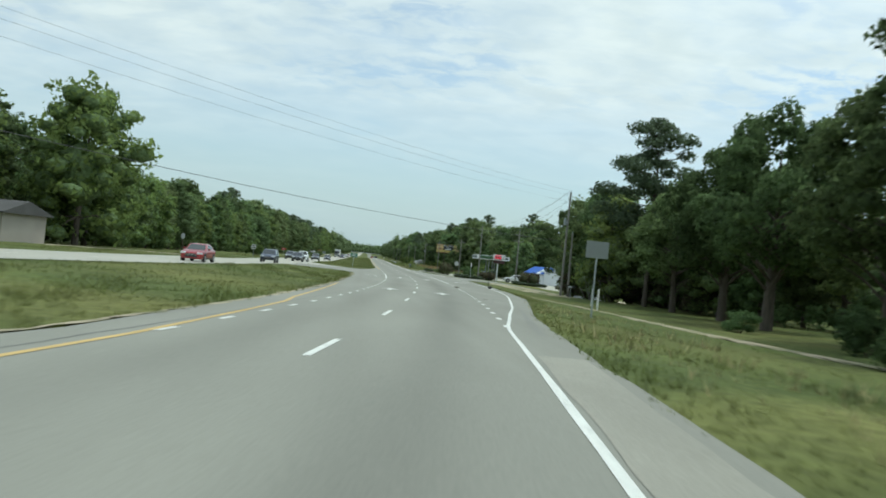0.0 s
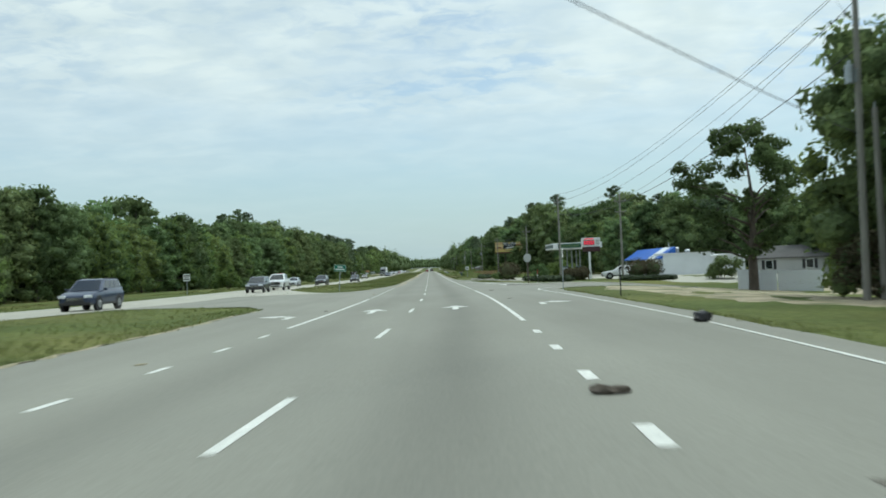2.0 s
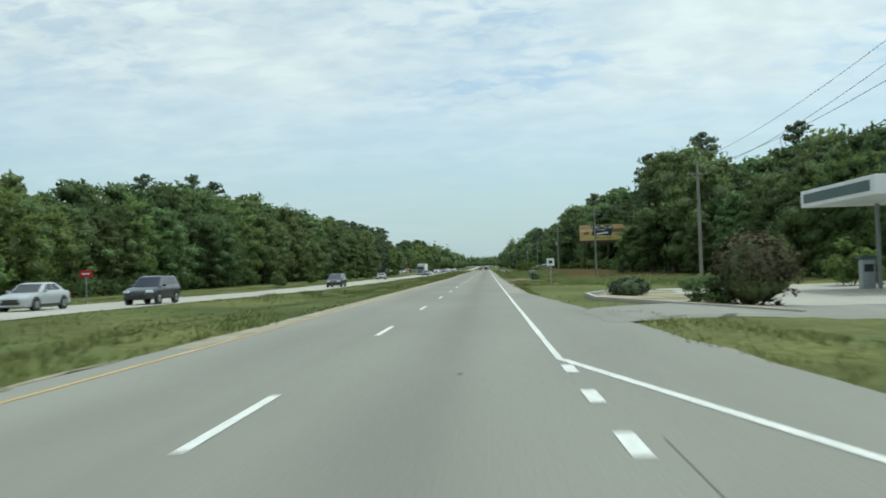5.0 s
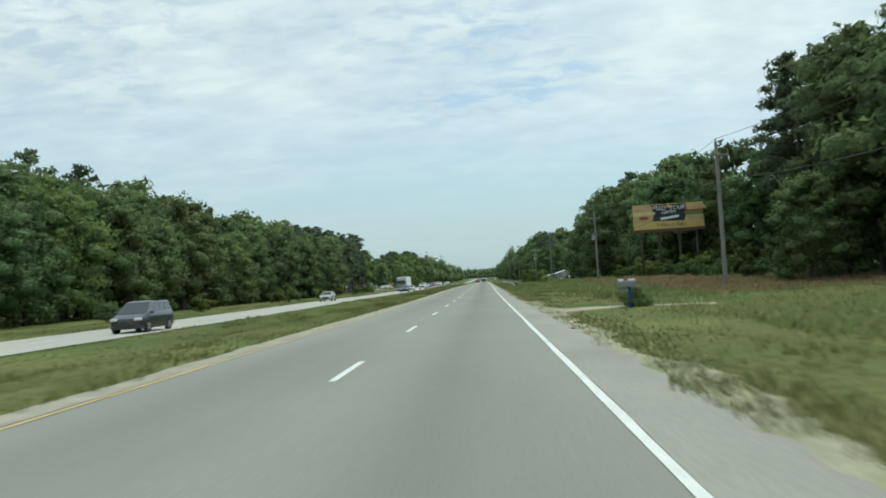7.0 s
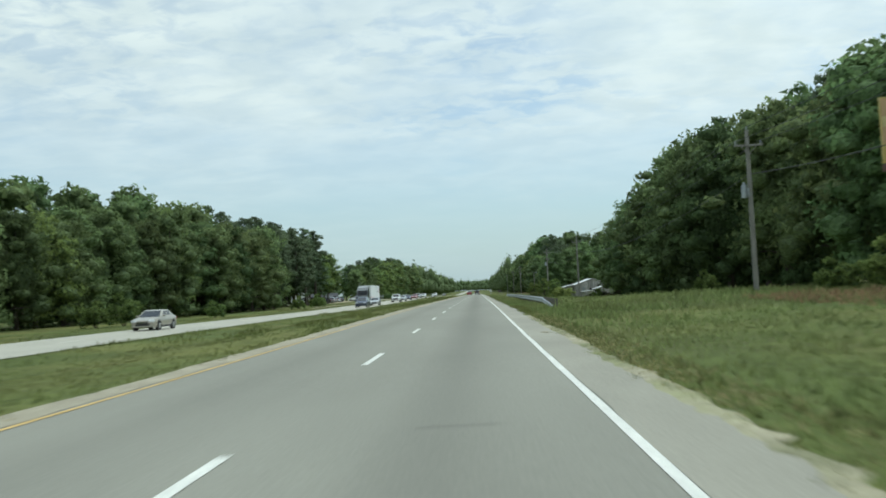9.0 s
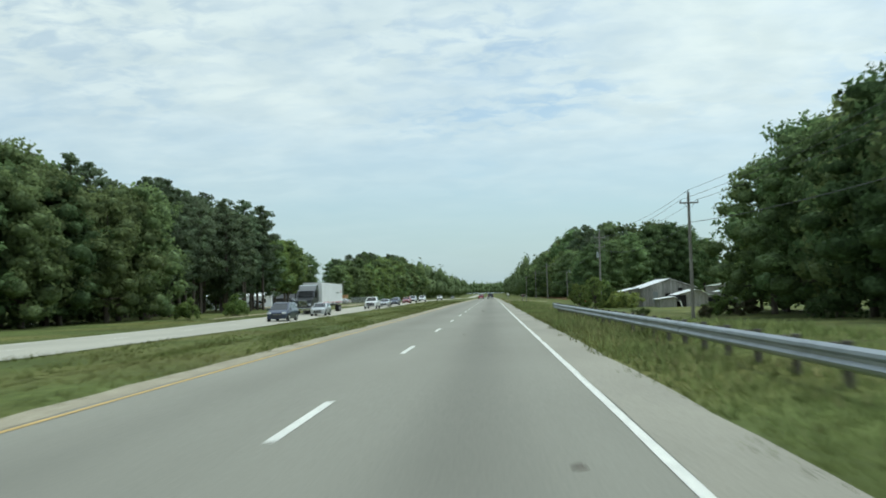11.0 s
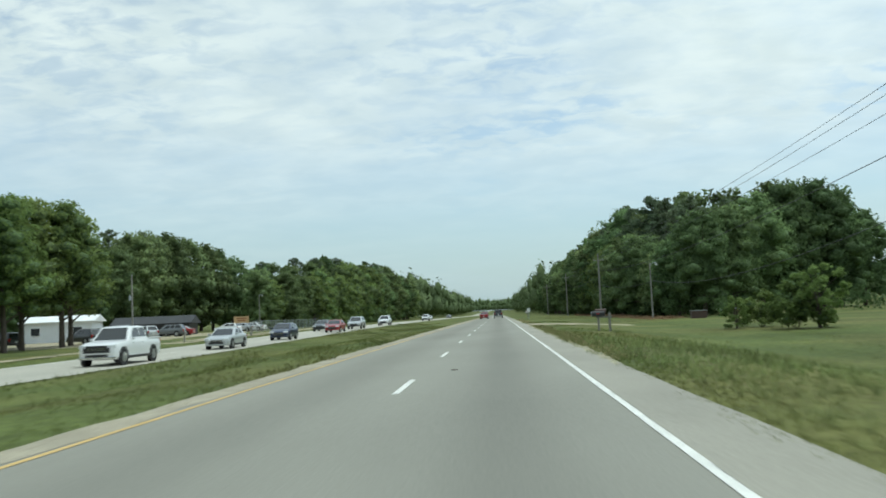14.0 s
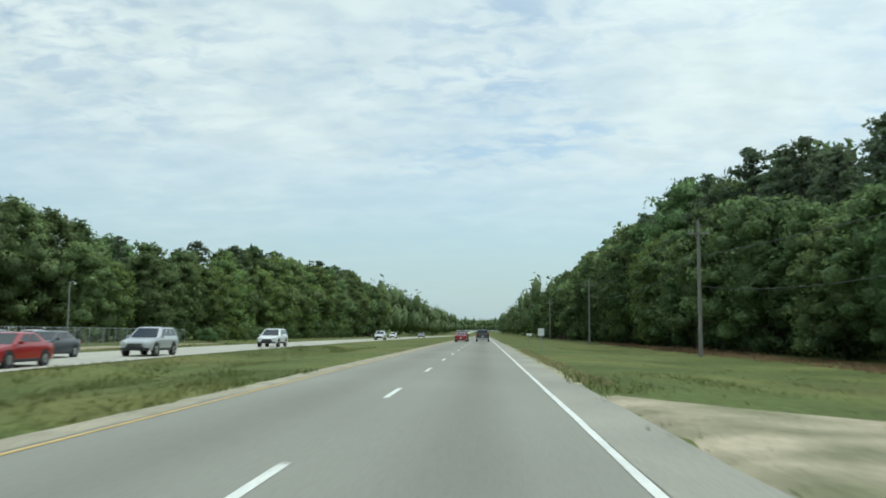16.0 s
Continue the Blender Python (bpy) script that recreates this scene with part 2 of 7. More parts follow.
M["rubber"] = material("rubber", (0.02, 0.02, 0.021), 0.85, grain=0.2, grain_scale=30)
M["rim"] = material("alloy", (0.45, 0.46, 0.47), 0.35, 0.9)
M["black"] = material("black_plastic", (0.022, 0.022, 0.024), 0.5)
M["white_metal"] = material("white_metal", (0.72, 0.73, 0.73), 0.5, grain=0.05, large=0.08, large_scale=0.6)
M["chrome"] = material("chrome", (0.7, 0.71, 0.72), 0.15, 1.0)
M["car_glass"] = material("tinted_glass", (0.016, 0.020, 0.022), 0.07, spec=0.5, coat=0.4)
M["lamp_glass"] = material("headlamp_glass", (0.72, 0.74, 0.76), 0.12, spec=0.8)
M["tail_red"] = material("tail_lamp", (0.32, 0.012, 0.012), 0.2, spec=0.6)
M["sign_green"] = material("sign_green", (0.012, 0.17, 0.105), 0.5, large=0.08, large_scale=1.5)
M["sign_white"] = material("sign_white", (0.78, 0.79, 0.78), 0.5, large=0.05, large_scale=1.5)
M["sign_red"] = material("sign_red", (0.45, 0.02, 0.025), 0.5, large=0.08, large_scale=1.5)
M["sign_back"] = material("sign_back_aluminium", (0.26, 0.28, 0.275), 0.55, 0.4, grain=0.1)
M["sign_pale"] = material("bare_aluminium", (0.46, 0.48, 0.46), 0.55, 0.2, grain=0.08, large=0.08)
M["post_wood"] = material("dark_post_wood", (0.13, 0.12, 0.10), 0.9, grain=0.3, grain_scale=10, stretch=(1, 1, 0.1), large=0.1)
M["barn_wood"] = material("grey_boards", (0.30, 0.29, 0.265), 0.92, grain=0.3, grain_scale=8, stretch=(1, 1, 0.12), large=0.22,
                          large_scale=0.7, spread=0.22, bump=0.5)
M["tin"] = material("tin_roof", (0.80, 0.81, 0.81), 0.5, 0.08, grain=0.08, large=0.16, large_scale=0.5, spread=0.08)
# near-black colour stands for the unlit inside of buildings
M["unlit_inside"] = material("unlit_interior", (0.018, 0.017, 0.016), 0.95)


# ------------------------------------------------------------- building helpers
def part(name, bm, mat, parent=None, label="", smooth=False):
    me = bpy.data.meshes.new(name)
    bm.to_mesh(me)
    bm.free()
    me.materials.append(mat)
    if smooth:
        me.shade_smooth()
    ob = new(name, me)
    if parent is not None:
        ob.parent = parent
    if label:
        tagged(ob, label)
    return ob


def raw(name, verts, faces, mat, parent=None, smooth=False, normals=None):
    me = bpy.data.meshes.new(name)
    me.from_pydata(verts if isinstance(verts, list) else verts.tolist(), [], faces if isinstance(faces, list) else faces.tolist())
    me.materials.append(mat)
    if smooth or normals is not None:
        me.shade_smooth()
    if normals is not None:
        me.normals_split_custom_set_from_vertices(normals.tolist())
    ob = new(name, me)
    if parent is not None:
        ob.parent = parent
    return ob


def shared(name, me, parent, m=None):
    ob = new(name, me)
    ob.parent = parent
    if m is not None:
        ob.matrix_basis = m
    return ob


def thing(name, m, label, category, group="", kind=""):
    e = new(name)
    e.empty_display_size = 0.3
    e.matrix_basis = m
    return tagged(e, label, category, group, kind)


def box(bm, c, s, bevel=0.0, m=None):
    r = bmesh.ops.create_cube(bm, size=1.0)
    vs = r["verts"]
    bmesh.ops.scale(bm, vec=s, verts=vs)
    if bevel:
        es = list({e for v in vs for e in v.link_edges})
        r2 = bmesh.ops.bevel(bm, geom=es, offset=bevel, segments=2, affect="EDGES", profile=0.6)
        vs = list({v for f in r2["faces"] for v in f.verts} | {v for v in vs if v.is_valid})
        seen, todo = set(vs), list(vs)
        while todo:
            for e in todo.pop().link_edges:
                for v in e.verts:
                    if v not in seen:
                        seen.add(v)
                        todo.append(v)
        vs = list(seen)
    t = Matrix.Translation(c)
    bmesh.ops.transform(bm, matrix=t @ m if m is not None else t, verts=vs)
    return bm


def rod(bm, a, b, ra, rb=None, seg=10, caps=True):
    a, b = Vector(a), Vector(b)
    rb = ra if rb is None else rb
    q = (b - a).to_track_quat("Z", "Y").to_matrix().to_4x4()
    bmesh.ops.create_cone(bm, cap_ends=caps, segments=seg, radius1=ra, radius2=rb, depth=(b - a).length,
                          matrix=Matrix.Translation((a + b) / 2) @ q)
    return bm


def prism(bm, pts, y0, y1, axis="y"):
    """A closed outline (two numbers a point) drawn out between y0 and y1 along one axis."""
    put = {"y": lambda p, k: (p[0], k, p[1]), "x": lambda p, k: (k, p[0], p[1]), "z": lambda p, k: (p[0], p[1], k)}[axis]
    va = [bm.verts.new(put(p, y0)) for p in pts]
    vb = [bm.verts.new(put(p, y1)) for p in pts]
    n = len(pts)
    bm.faces.new(va)
    bm.faces.new(vb[::-1])
    for i in range(n):
        bm.faces.new((va[i], vb[i], vb[(i + 1) % n], va[(i + 1) % n]))
    bmesh.ops.recalc_face_normals(bm, faces=bm.faces)
    return bm


# ------------------------------------------------------------- the lie of the land
ZS = np.arange(-60.0, 1300.0, 60.0)
ZV = np.array([1.385, 0.515, -0.02, -0.194, -0.307, -0.281, -0.253, 0.041, 0.122, 0.271, 0.344, 0.373,
               0.384, 0.38, 0.365, 0.341, 0.311, 0.277, 0.239, 0.2, 0.16, 0.119, 0.078])
BEND_END, BEND = 112.45, 0.0010087    # the road bends to the left up to here, then runs straight along y
_s = np.arange(-400.0, 1500.0, 4.0)
_z = np.interp(_s, ZS, ZV)
_z[_s < -60] = 1.385 + (-60 - _s[_s < -60]) * 0.0145
_z = np.convolve(np.pad(_z, 5, mode="edge"), np.ones(11) / 11, "valid")


def z_road(s):
    return np.interp(s, _s, _z) + np.clip((np.asarray(s) - 1300) / 1500, 0, 1) * 9.0


def xy(s, d):
    """From metres along the lane line and metres to its right to the plan."""
    s, d = np.asarray(s, float), np.asarray(d, float)
    th = BEND * np.maximum(BEND_END - s, 0)
    x = -(1 - np.cos(th)) / BEND + d * np.cos(th)
    y = np.where(s < BEND_END, BEND_END - np.sin(th) / BEND, s) - d * np.sin(th)
    return x, y


def heading(s):
    """Turn of things that face along the road, in degrees about z."""
    return -math.degrees(BEND * max(BEND_END - s, 0))


OPP_S, OPP_Z = (0, 85, 115, 190, 250, 312, 420, 510, 585, 650), (0.2, 0.2, 0.0, 0.0, -0.4, -0.45, -0.7, -0.5, -0.1, 0.0)
RGT_S = (-40, 20, 60, 100, 132, 171, 230, 300, 345, 390, 425, 490, 520, 565, 700)
RGT_Z = (0.0, -0.3, -0.4, -0.2, 0.0, -0.45, -0.3, 0.2, 0.5, -0.2, -1.1, -1.1, -0.5, -0.3, -0.1)


def step(a, b, v):
    t = np.clip((v - a) / (b - a), 0, 1)
    return t * t * (3 - 2 * t)


def z_at(s, d):
    s, d = np.asarray(s, float), np.asarray(d, float)
    opp, rgt = np.interp(s, OPP_S, OPP_Z), np.interp(s, RGT_S, RGT_Z)
    z = z_road(s) + opp * step(-5.0, -15.0, d) + rgt * step(5.5, 15.0, d)
    dip = 0.22 * np.exp(-((d + 10.0) / 3.0) ** 2) * step(150, 175, s)
    far = step(60, 400, np.abs(d + 5)) * 2.0
    side = 1.4 * step(12.0, 32.0, d) * step(75, 105, s) * (1.0 - step(140, 172, s))
    return z - dip - side + far


def at(s, d, dz=0.0, turn=0.0):
    x, y = xy(s, d)
    return pose(float(x), float(y), float(z_at(s, d)) + dz, 0, 0, heading(s) + turn)


def spot(x, y):
    """z of the ground at a place of the plan beyond the bend."""
    return float(z_at(y, x))


LEFT_S = (-400, -20, 0, 20, 50, 93, 97.5, 99.5, 127.5, 128.6, 129.6, 134.6, 147, 156, 165, 5000)
LEFT_D = (-3.5, -3.6, -3.8, -4.3, -5.5, -6.9, -8.6, -16, -16, -8.2, -6.5, -5.5, -4.5, -4.0, -3.75, -3.75)
RIGHT_S = (-400, 5, 20, 35, 46, 65, 80, 108, 113, 116, 118.3, 118.8, 138.7, 139.2, 141.2, 144, 147, 149.8, 151.2, 152.2, 153.4, 156.6, 163, 166, 186, 200, 290, 330, 395, 440, 455, 520, 5000)
RIGHT_D = (4.45, 4.6, 5.0, 6.3, 7.4, 8.3, 8.6, 8.6, 9.0, 10.0, 13.0, 24, 24, 11.0, 10.0, 9.7, 9.5, 9.3, 8.4, 7.5, 6.85, 6.4, 6.1, 5.95, 5.2, 4.5, 4.35, 4.4, 4.3, 4.35, 4.5, 4.4, 4.4)
OPP_IN, OPP_OUT = -16.0, -24.4


def strip(name, ss, dl, dr, mat, dz, cols=2, jag=0.0, kind="structure", label="", category="", parent=None, drop=(0.0, 0.0)):
    rng = np.random.default_rng(len(name) + abs(int(ss[0])))
    ss = np.asarray(ss, float)
    dl, dr = np.broadcast_to(dl, ss.shape) + jag * rng.normal(size=ss.shape), np.broadcast_to(dr, ss.shape) + jag * rng.normal(size=ss.shape)
    k = np.linspace(0, 1, cols + 1)
    d = dl[:, None] + (dr - dl)[:, None] * k
    s = np.repeat(ss[:, None], cols + 1, 1)
    x, y = xy(s, d)
    z = z_at(s, d) + dz
    z[:, 0] -= drop[0]
    z[:, -1] -= drop[1]
    v = np.stack([x, y, z], -1).reshape(-1, 3)
    n = len(ss)
    i = (np.arange(n - 1)[:, None] * (cols + 1) + np.arange(cols)).ravel()
    f = np.stack([i, i + 1, i + cols + 2, i + cols + 1], -1)
    ob = raw(name, v, f, mat, parent)
    ob.data.attributes.new("across", "FLOAT", "POINT").data.foreach_set("value", d.ravel().astype(np.float32))
    if parent is None:
        tagged(ob, label, category, "", kind)
    return ob


def build_land():
    ss = np.concatenate([np.arange(-860, -260, 40.0), np.arange(-260, 720, 3.0), np.geomspace(720, 4800, 60)])
    dd = np.concatenate([-np.geomspace(900, 62, 18), np.arange(-60, -26, 3.0), np.arange(-26, 26, 1.0), np.arange(26, 62, 3.0),
                         np.geomspace(62, 900, 18)])
    s, d = np.meshgrid(ss, dd, indexing="ij")
    x, y = xy(s, d)
    rng = np.random.default_rng(4)
    l = np.interp(s, LEFT_S, LEFT_D)
    r = np.interp(s, RIGHT_S, RIGHT_D)
    paved = ((d > l - 0.9) & (d < r + 0.9)) | ((d < OPP_IN + 0.9) & (d > OPP_OUT - 0.9))
    paved |= (s > 125) & (s < 159) & (d > -17) & (d < np.interp(s, (127, 129, 130.6, 137, 143, 150, 157), (-7.4, -7.9, -8.9, -10.8, -12.4, -14.1, -15.5)))
    z = z_at(s, d) + np.where(paved, -0.035, rng.uniform(-0.03, 0.04, s.shape))
    v = np.stack([x, y, z], -1).reshape(-1, 3)
    n, m = s.shape
    i = (np.arange(n - 1)[:, None] * m + np.arange(m - 1)).ravel()
    f = np.stack([i, i + 1, i + m + 1, i + m], -1)
    tagged(raw("ground", v, f, M["grass"], smooth=True), "uneven green and straw-coloured roadside grass", "ground", "", "structure")
    rs = np.concatenate([np.arange(-260, 92, 2.0), np.arange(92, 135, 0.5), np.arange(135, 720, 2.0), np.geomspace(720, 4800, 60)])
    strip("road", rs, np.interp(rs, LEFT_S, LEFT_D), np.interp(rs, RIGHT_S, RIGHT_D), M["asphalt"], 0.0, 10, 0.05,
          label="worn grey asphalt highway carriageway with tyre tracks", category="road")
    os_ = np.concatenate([np.arange(-260, 720, 3.0), np.geomspace(720, 4800, 60)])
    strip("opposite_road", os_, OPP_OUT, OPP_IN, M["asphalt_old"], 0.0, 6, 0.05,
          label="pale sunlit asphalt carriageway beyond the grass median", category="road")


build_land()
ms = np.arange(127.0, 157.1, 0.5)
strip("median_crossing", ms, -16.05, np.interp(ms, (127, 129, 130.6, 137, 143, 150, 157), (-8.0, -8.4, -9.4, -11.3, -12.9, -14.6, -15.95)), M["asphalt_old"], 0.012, 6, 0.03,
      label="pale worn asphalt of the median opening", category="road")
near = np.arange(200, 1000, 1.6)
strip("road_shoulder", near, 3.46, np.interp(near, RIGHT_S, RIGHT_D) + 0.03, M["shoulder"], 0.006, 3, 0.015, label="pale worn shoulder outside the edge line", category="road")
strip("road_shoulder", np.arange(168, 1000, 1.0), -3.80, -3.24, M["edge_sand"], 0.005, 2, 0.045, label="pale sandy strip beside the median", category="road")
strip("road_shoulder", np.arange(-80, 4, 1.6), 3.5, 4.4, M["shoulder"], 0.005, 2, 0.03, label="pale worn shoulder outside the edge line", category="road")
for a, b in ((-60, 92), (129.8, 166)):
    es = np.arange(a, b, 0.8)
    ed = np.interp(es, LEFT_S, LEFT_D)
    strip("dirt_edge", es, ed - 0.30, ed + 0.03, M["sand"], 0.007, 2, 0.09, label="sandy dirt edge between asphalt and median grass", category="ground patch", drop=(0.06, 0.0))
DASH, DASH0, DASH_L = 12.19, -0.6445, 3.1
NEAR_S = np.arange(-80, 1300)


def line(name, s0, s1, d, mat, w=0.12, label="", dz=0.006, stepm=2.0):
    n = max(2, int((s1 - s0) / stepm) + 1)
    ss = np.linspace(s0, s1, n)
    dc = np.interp(ss, *d) if isinstance(d, tuple) else np.full(n, float(d))
    return strip(name, ss, dc - w / 2, dc + w / 2, mat, dz, 1, 0.004, label=label, category="road marking")


EDGE = ((-80, 0, 10, 13.3, 15.4, 20, 27, 31.6, 39.4, 49, 58, 68, 77, 100, 111, 113), (3.28, 3.36, 3.40, 3.56, 3.74, 4.05, 4.7, 5.03, 5.62, 6.4, 6.9, 7.3, 7.6, 7.55, 7.42, 7.6))
line("edge_line", -80, 113, EDGE, M["white_paint"], 0.11, "solid white painted edge line")
line("edge_line", 164, 1300, 3.40, M["white_paint"], 0.105, "solid white painted edge line")
line("turn_lane_line", 77, 114.5, 3.43, M["white_paint"], 0.13, "solid white line beside the right turn lane")
line("turn_lane_line", 77.7, 104, ((77, 104), (-2.92, -3.1)), M["white_paint"], 0.14, "solid white line beside the left turn lane")
line("yellow_edge_line", -80, 44, ((-80, 0, 14, 18, 44), (-2.6, -2.7, -3.2, -3.6, -5.0)), M["yellow_paint"], 0.12, "faded yellow painted edge line")
line("yellow_edge_line", 143, 1300, ((143, 150, 1300), (-3.7, -3.11, -3.11)), M["yellow_paint"], 0.095, "faded yellow painted edge line")
line("opposite_edge_line", -80, 1300, OPP_OUT + 0.6, M["white_paint"], 0.12, "solid white painted edge line")


def corner_line():
    bm = bmesh.new()
    pts = [(112.8, 7.55), (114.2, 7.85), (115.4, 8.4), (116.3, 9.2), (117.0, 10.3), (117.5, 12.0), (117.8, 15.0), (117.9, 20.0)]
    rows = []
    for i, (s, d) in enumerate(pts):
        a, b = pts[max(i - 1, 0)], pts[min(i + 1, len(pts) - 1)]
        t = Vector((b[0] - a[0], b[1] - a[1])).normalized()
        q = []
        for k in (-0.07, 0.07):
            ss, dd = s + t.y * k, d - t.x * k
            x, y = xy(ss, dd)
            q.append(bm.verts.new((float(x), float(y), float(z_at(ss, dd)) + 0.006)))
        rows.append(q)
    for a, b in zip(rows, rows[1:]):
        bm.faces.new((a[0], a[1], b[1], b[0]))
    bmesh.ops.recalc_face_normals(bm, faces=bm.faces)
    tagged(part("corner_line", bm, M["white_paint"]), "curved white painted line into the side street", "road marking", "", "structure")


corner_line()


def slab(name, quad, mat, dz=0.006, label="", category="road marking", kind="structure", group=""):
    """A flat painted piece given by corners (s, d)."""
    bm = bmesh.new()
    vs = []
    for s, d in quad:
        x, y = xy(s, d)
        vs.append(bm.verts.new((float(x), float(y), float(z_at(s, d)) + dz)))
    f = bm.faces.new(vs)
    if f.normal.z < 0:
        f.normal_flip()
    bmesh.ops.triangulate(bm, faces=bm.faces)
    bmesh.ops.recalc_face_normals(bm, faces=bm.faces)
    if sum(f.normal.z for f in bm.faces) < 0:
        bmesh.ops.reverse_faces(bm, faces=bm.faces)
    return tagged(part(name, bm, mat), label, category, group, kind)


def dashes(name, s0, s1, every, length, d, w, label, group):
    s = s0
    while s < s1:
        dc = float(np.interp(s, *d)) if isinstance(d, tuple) else d
        slab(name, [(s, dc - w / 2), (s, dc + w / 2), (s + length, dc + w / 2), (s + length, dc - w / 2)], M["white_paint"], 0.006, label, group=group)
        s += every


dashes("lane_dash", DASH0 - 5 * DASH, 900, DASH, DASH_L, 0.0, 0.12, "worn white painted lane dash", "lane dashes")
dashes("lane_dash", 5.0, 900, DASH, DASH_L, -20.2, 0.12, "worn white painted lane dash", "lane dashes of the far carriageway")
dashes("lane_dot", 0.85, 76, 3.66, 0.95, ((0, 30, 76), (-2.62, -2.64, -2.9)), 0.12, "short white painted turn lane dot", "turn lane dots")
dashes("lane_dot", 106.3, 143, 2.45, 0.9, -3.10, 0.12, "short white painted turn lane dot", "turn lane dots")
dashes("lane_dot", 11.45, 76, 4.05, 0.95, 3.43, 0.16, "short white painted turn lane dot", "turn lane dots")
dashes("lane_dot", 117.0, 163, 2.52, 0.9, 3.43, 0.16, "short white painted turn lane dot", "turn lane dots")


def arrow(s, d, kind):
    w = 0.11
    if kind == "ahead":
        pts = [(0, -w), (1.9, -w), (1.9, -0.52), (3.5, 0), (1.9, 0.52), (1.9, w), (0, w)]
    else:
        k = 1 if kind == "right" else -1
        pts = [(0, -w * k), (1.6, -w * k), (2.3, 0.5 * k), (2.9, 0.45 * k), (2.1, 1.35 * k), (1.3, 0.6 * k), (1.8, 0.55 * k), (1.35, w * k), (0, w * k)]
    slab("lane_arrow", [(s + a, d + b) for a, b in pts], M["white_paint"], 0.006, "worn white painted %s arrow" % ("straight-ahead" if kind == "ahead" else kind + "-turn"), group="lane arrows")


for s, d, k in ((38.3, -1.5, "ahead"), (38.3, 1.62, "ahead"), (85.0, -1.45, "ahead"), (85.6, 1.62, "ahead"), (83.0, -4.1, "left"), (87.2, 5.0, "right")):
    arrow(s, d, k)
for q in ([(145.6, 7.3), (145.2, 6.9), (151.4, 6.25), (151.6, 6.6)], [(136.0, 6.72), (135.1, 7.2), (131.5, 7.34), (131.1, 6.98)],
          [(136.1, 7.3), (136.4, 7.25), (139.6, 9.85), (139.45, 9.95)], [(136.2, 7.3), (136.34, 7.3), (136.55, 11.0), (136.43, 11.0)],
          [(149.5, 6.62), (149.5, 6.76), (144.0, 7.14), (143.9, 6.98)], [(144.0, 7.14), (143.9, 6.98), (141.1, 8.6), (141.2, 8.72)],
          [(141.2, 8.72), (141.1, 8.6), (139.3, 9.8), (139.3, 9.95)], [(136.2, 5.2), (136.35, 5.2), (136.3, 5.9), (136.15, 5.9)], [(153.6, 5.75), (153.7, 5.6), (164, 3.36), (164, 3.5)]):
    slab("entry_marking", q, M["white_paint"], 0.006, "thick white painted bar at the side entrance")


# ------------------------------------------------------------- trees
def leaves(points, normals, size, rng, long=1.0):
    """Small leaf sprays, three corners each, at the points."""
    n = len(points)
    nrm = normals + rng.normal(scale=0.55, size=(n, 3))
    nrm /= np.linalg.norm(nrm, axis=1, keepdims=True) + 1e-9
    ref = rng.normal(size=(n, 3))
    a = np.cross(nrm, ref)
    a /= np.linalg.norm(a, axis=1, keepdims=True) + 1e-9
    b = np.cross(nrm, a)
    sz = (size * rng.uniform(0.6, 1.3, n))[:, None]
    fold = nrm * sz * rng.uniform(-0.35, 0.35, (n, 1))
    c = [points + a * sz * long + fold, points - a * sz * 0.7 * long + b * sz * 0.6, points - a * sz * 0.7 * long - b * sz * 0.6]
    v = np.stack(c, 1).reshape(-1, 3)
    f = np.arange(3 * n).reshape(n, 3)
    return v, f


def soft_normals(q, per):
    """One direction for each leaf, leaning out of the crown, repeated for its corners."""
    n = q / (np.linalg.norm(q, axis=1, keepdims=True) + 1e-9)
    return np.repeat(n, per, axis=0)


def shell(lobes, total, rng, inner=0.72, under=0.25):
    """Points over the outside of a heap of boughs (centre and three radii), with their outward directions; few on the undersides."""
    area = np.array([(r[0] * r[1] + r[1] * r[2] + r[0] * r[2]) for _, r in lobes])
    cnt = np.maximum(6, (area / area.sum() * total * 2.0).astype(int))
    P, Q = [], []
    for (c, r), k in zip(lobes, cnt):
        u = rng.normal(size=(k, 3))
        u /= np.linalg.norm(u, axis=1, keepdims=True)
        rad = rng.uniform(inner, 1.12, (k, 1))
        p = np.asarray(c) + u * rad * np.asarray(r)
        keep = (u[:, 2] > -0.3) | (rng.random(k) < under)
        P.append(p[keep])
        Q.append(u[keep])
    P, Q = np.concatenate(P), np.concatenate(Q)
    deep = np.zeros(len(P), bool)
    for c, r in lobes:
        deep |= (((P - np.asarray(c)) / (np.asarray(r) * 0.6)) ** 2).sum(1) < 1
    P, Q = P[~deep], Q[~deep]
    if len(P) > total:
        i = rng.permutation(len(P))[:total]
        P, Q = P[i], Q[i]
    return P, Q


def cores(lobes, rng, shrink=0.74):
    """The shaded mass inside a crown: rough low lumps."""
    bm = bmesh.new()
    for c, r in lobes:
        q = bmesh.ops.create_icosphere(bm, subdivisions=1, radius=1.0)["verts"]
        for v in q:
            k = shrink * rng.uniform(0.72, 1.14)
            v.co = Vector((c[0] + v.co.x * r[0] * k, c[1] + v.co.y * r[1] * k, c[2] + v.co.z * r[2] * k))
    return bm


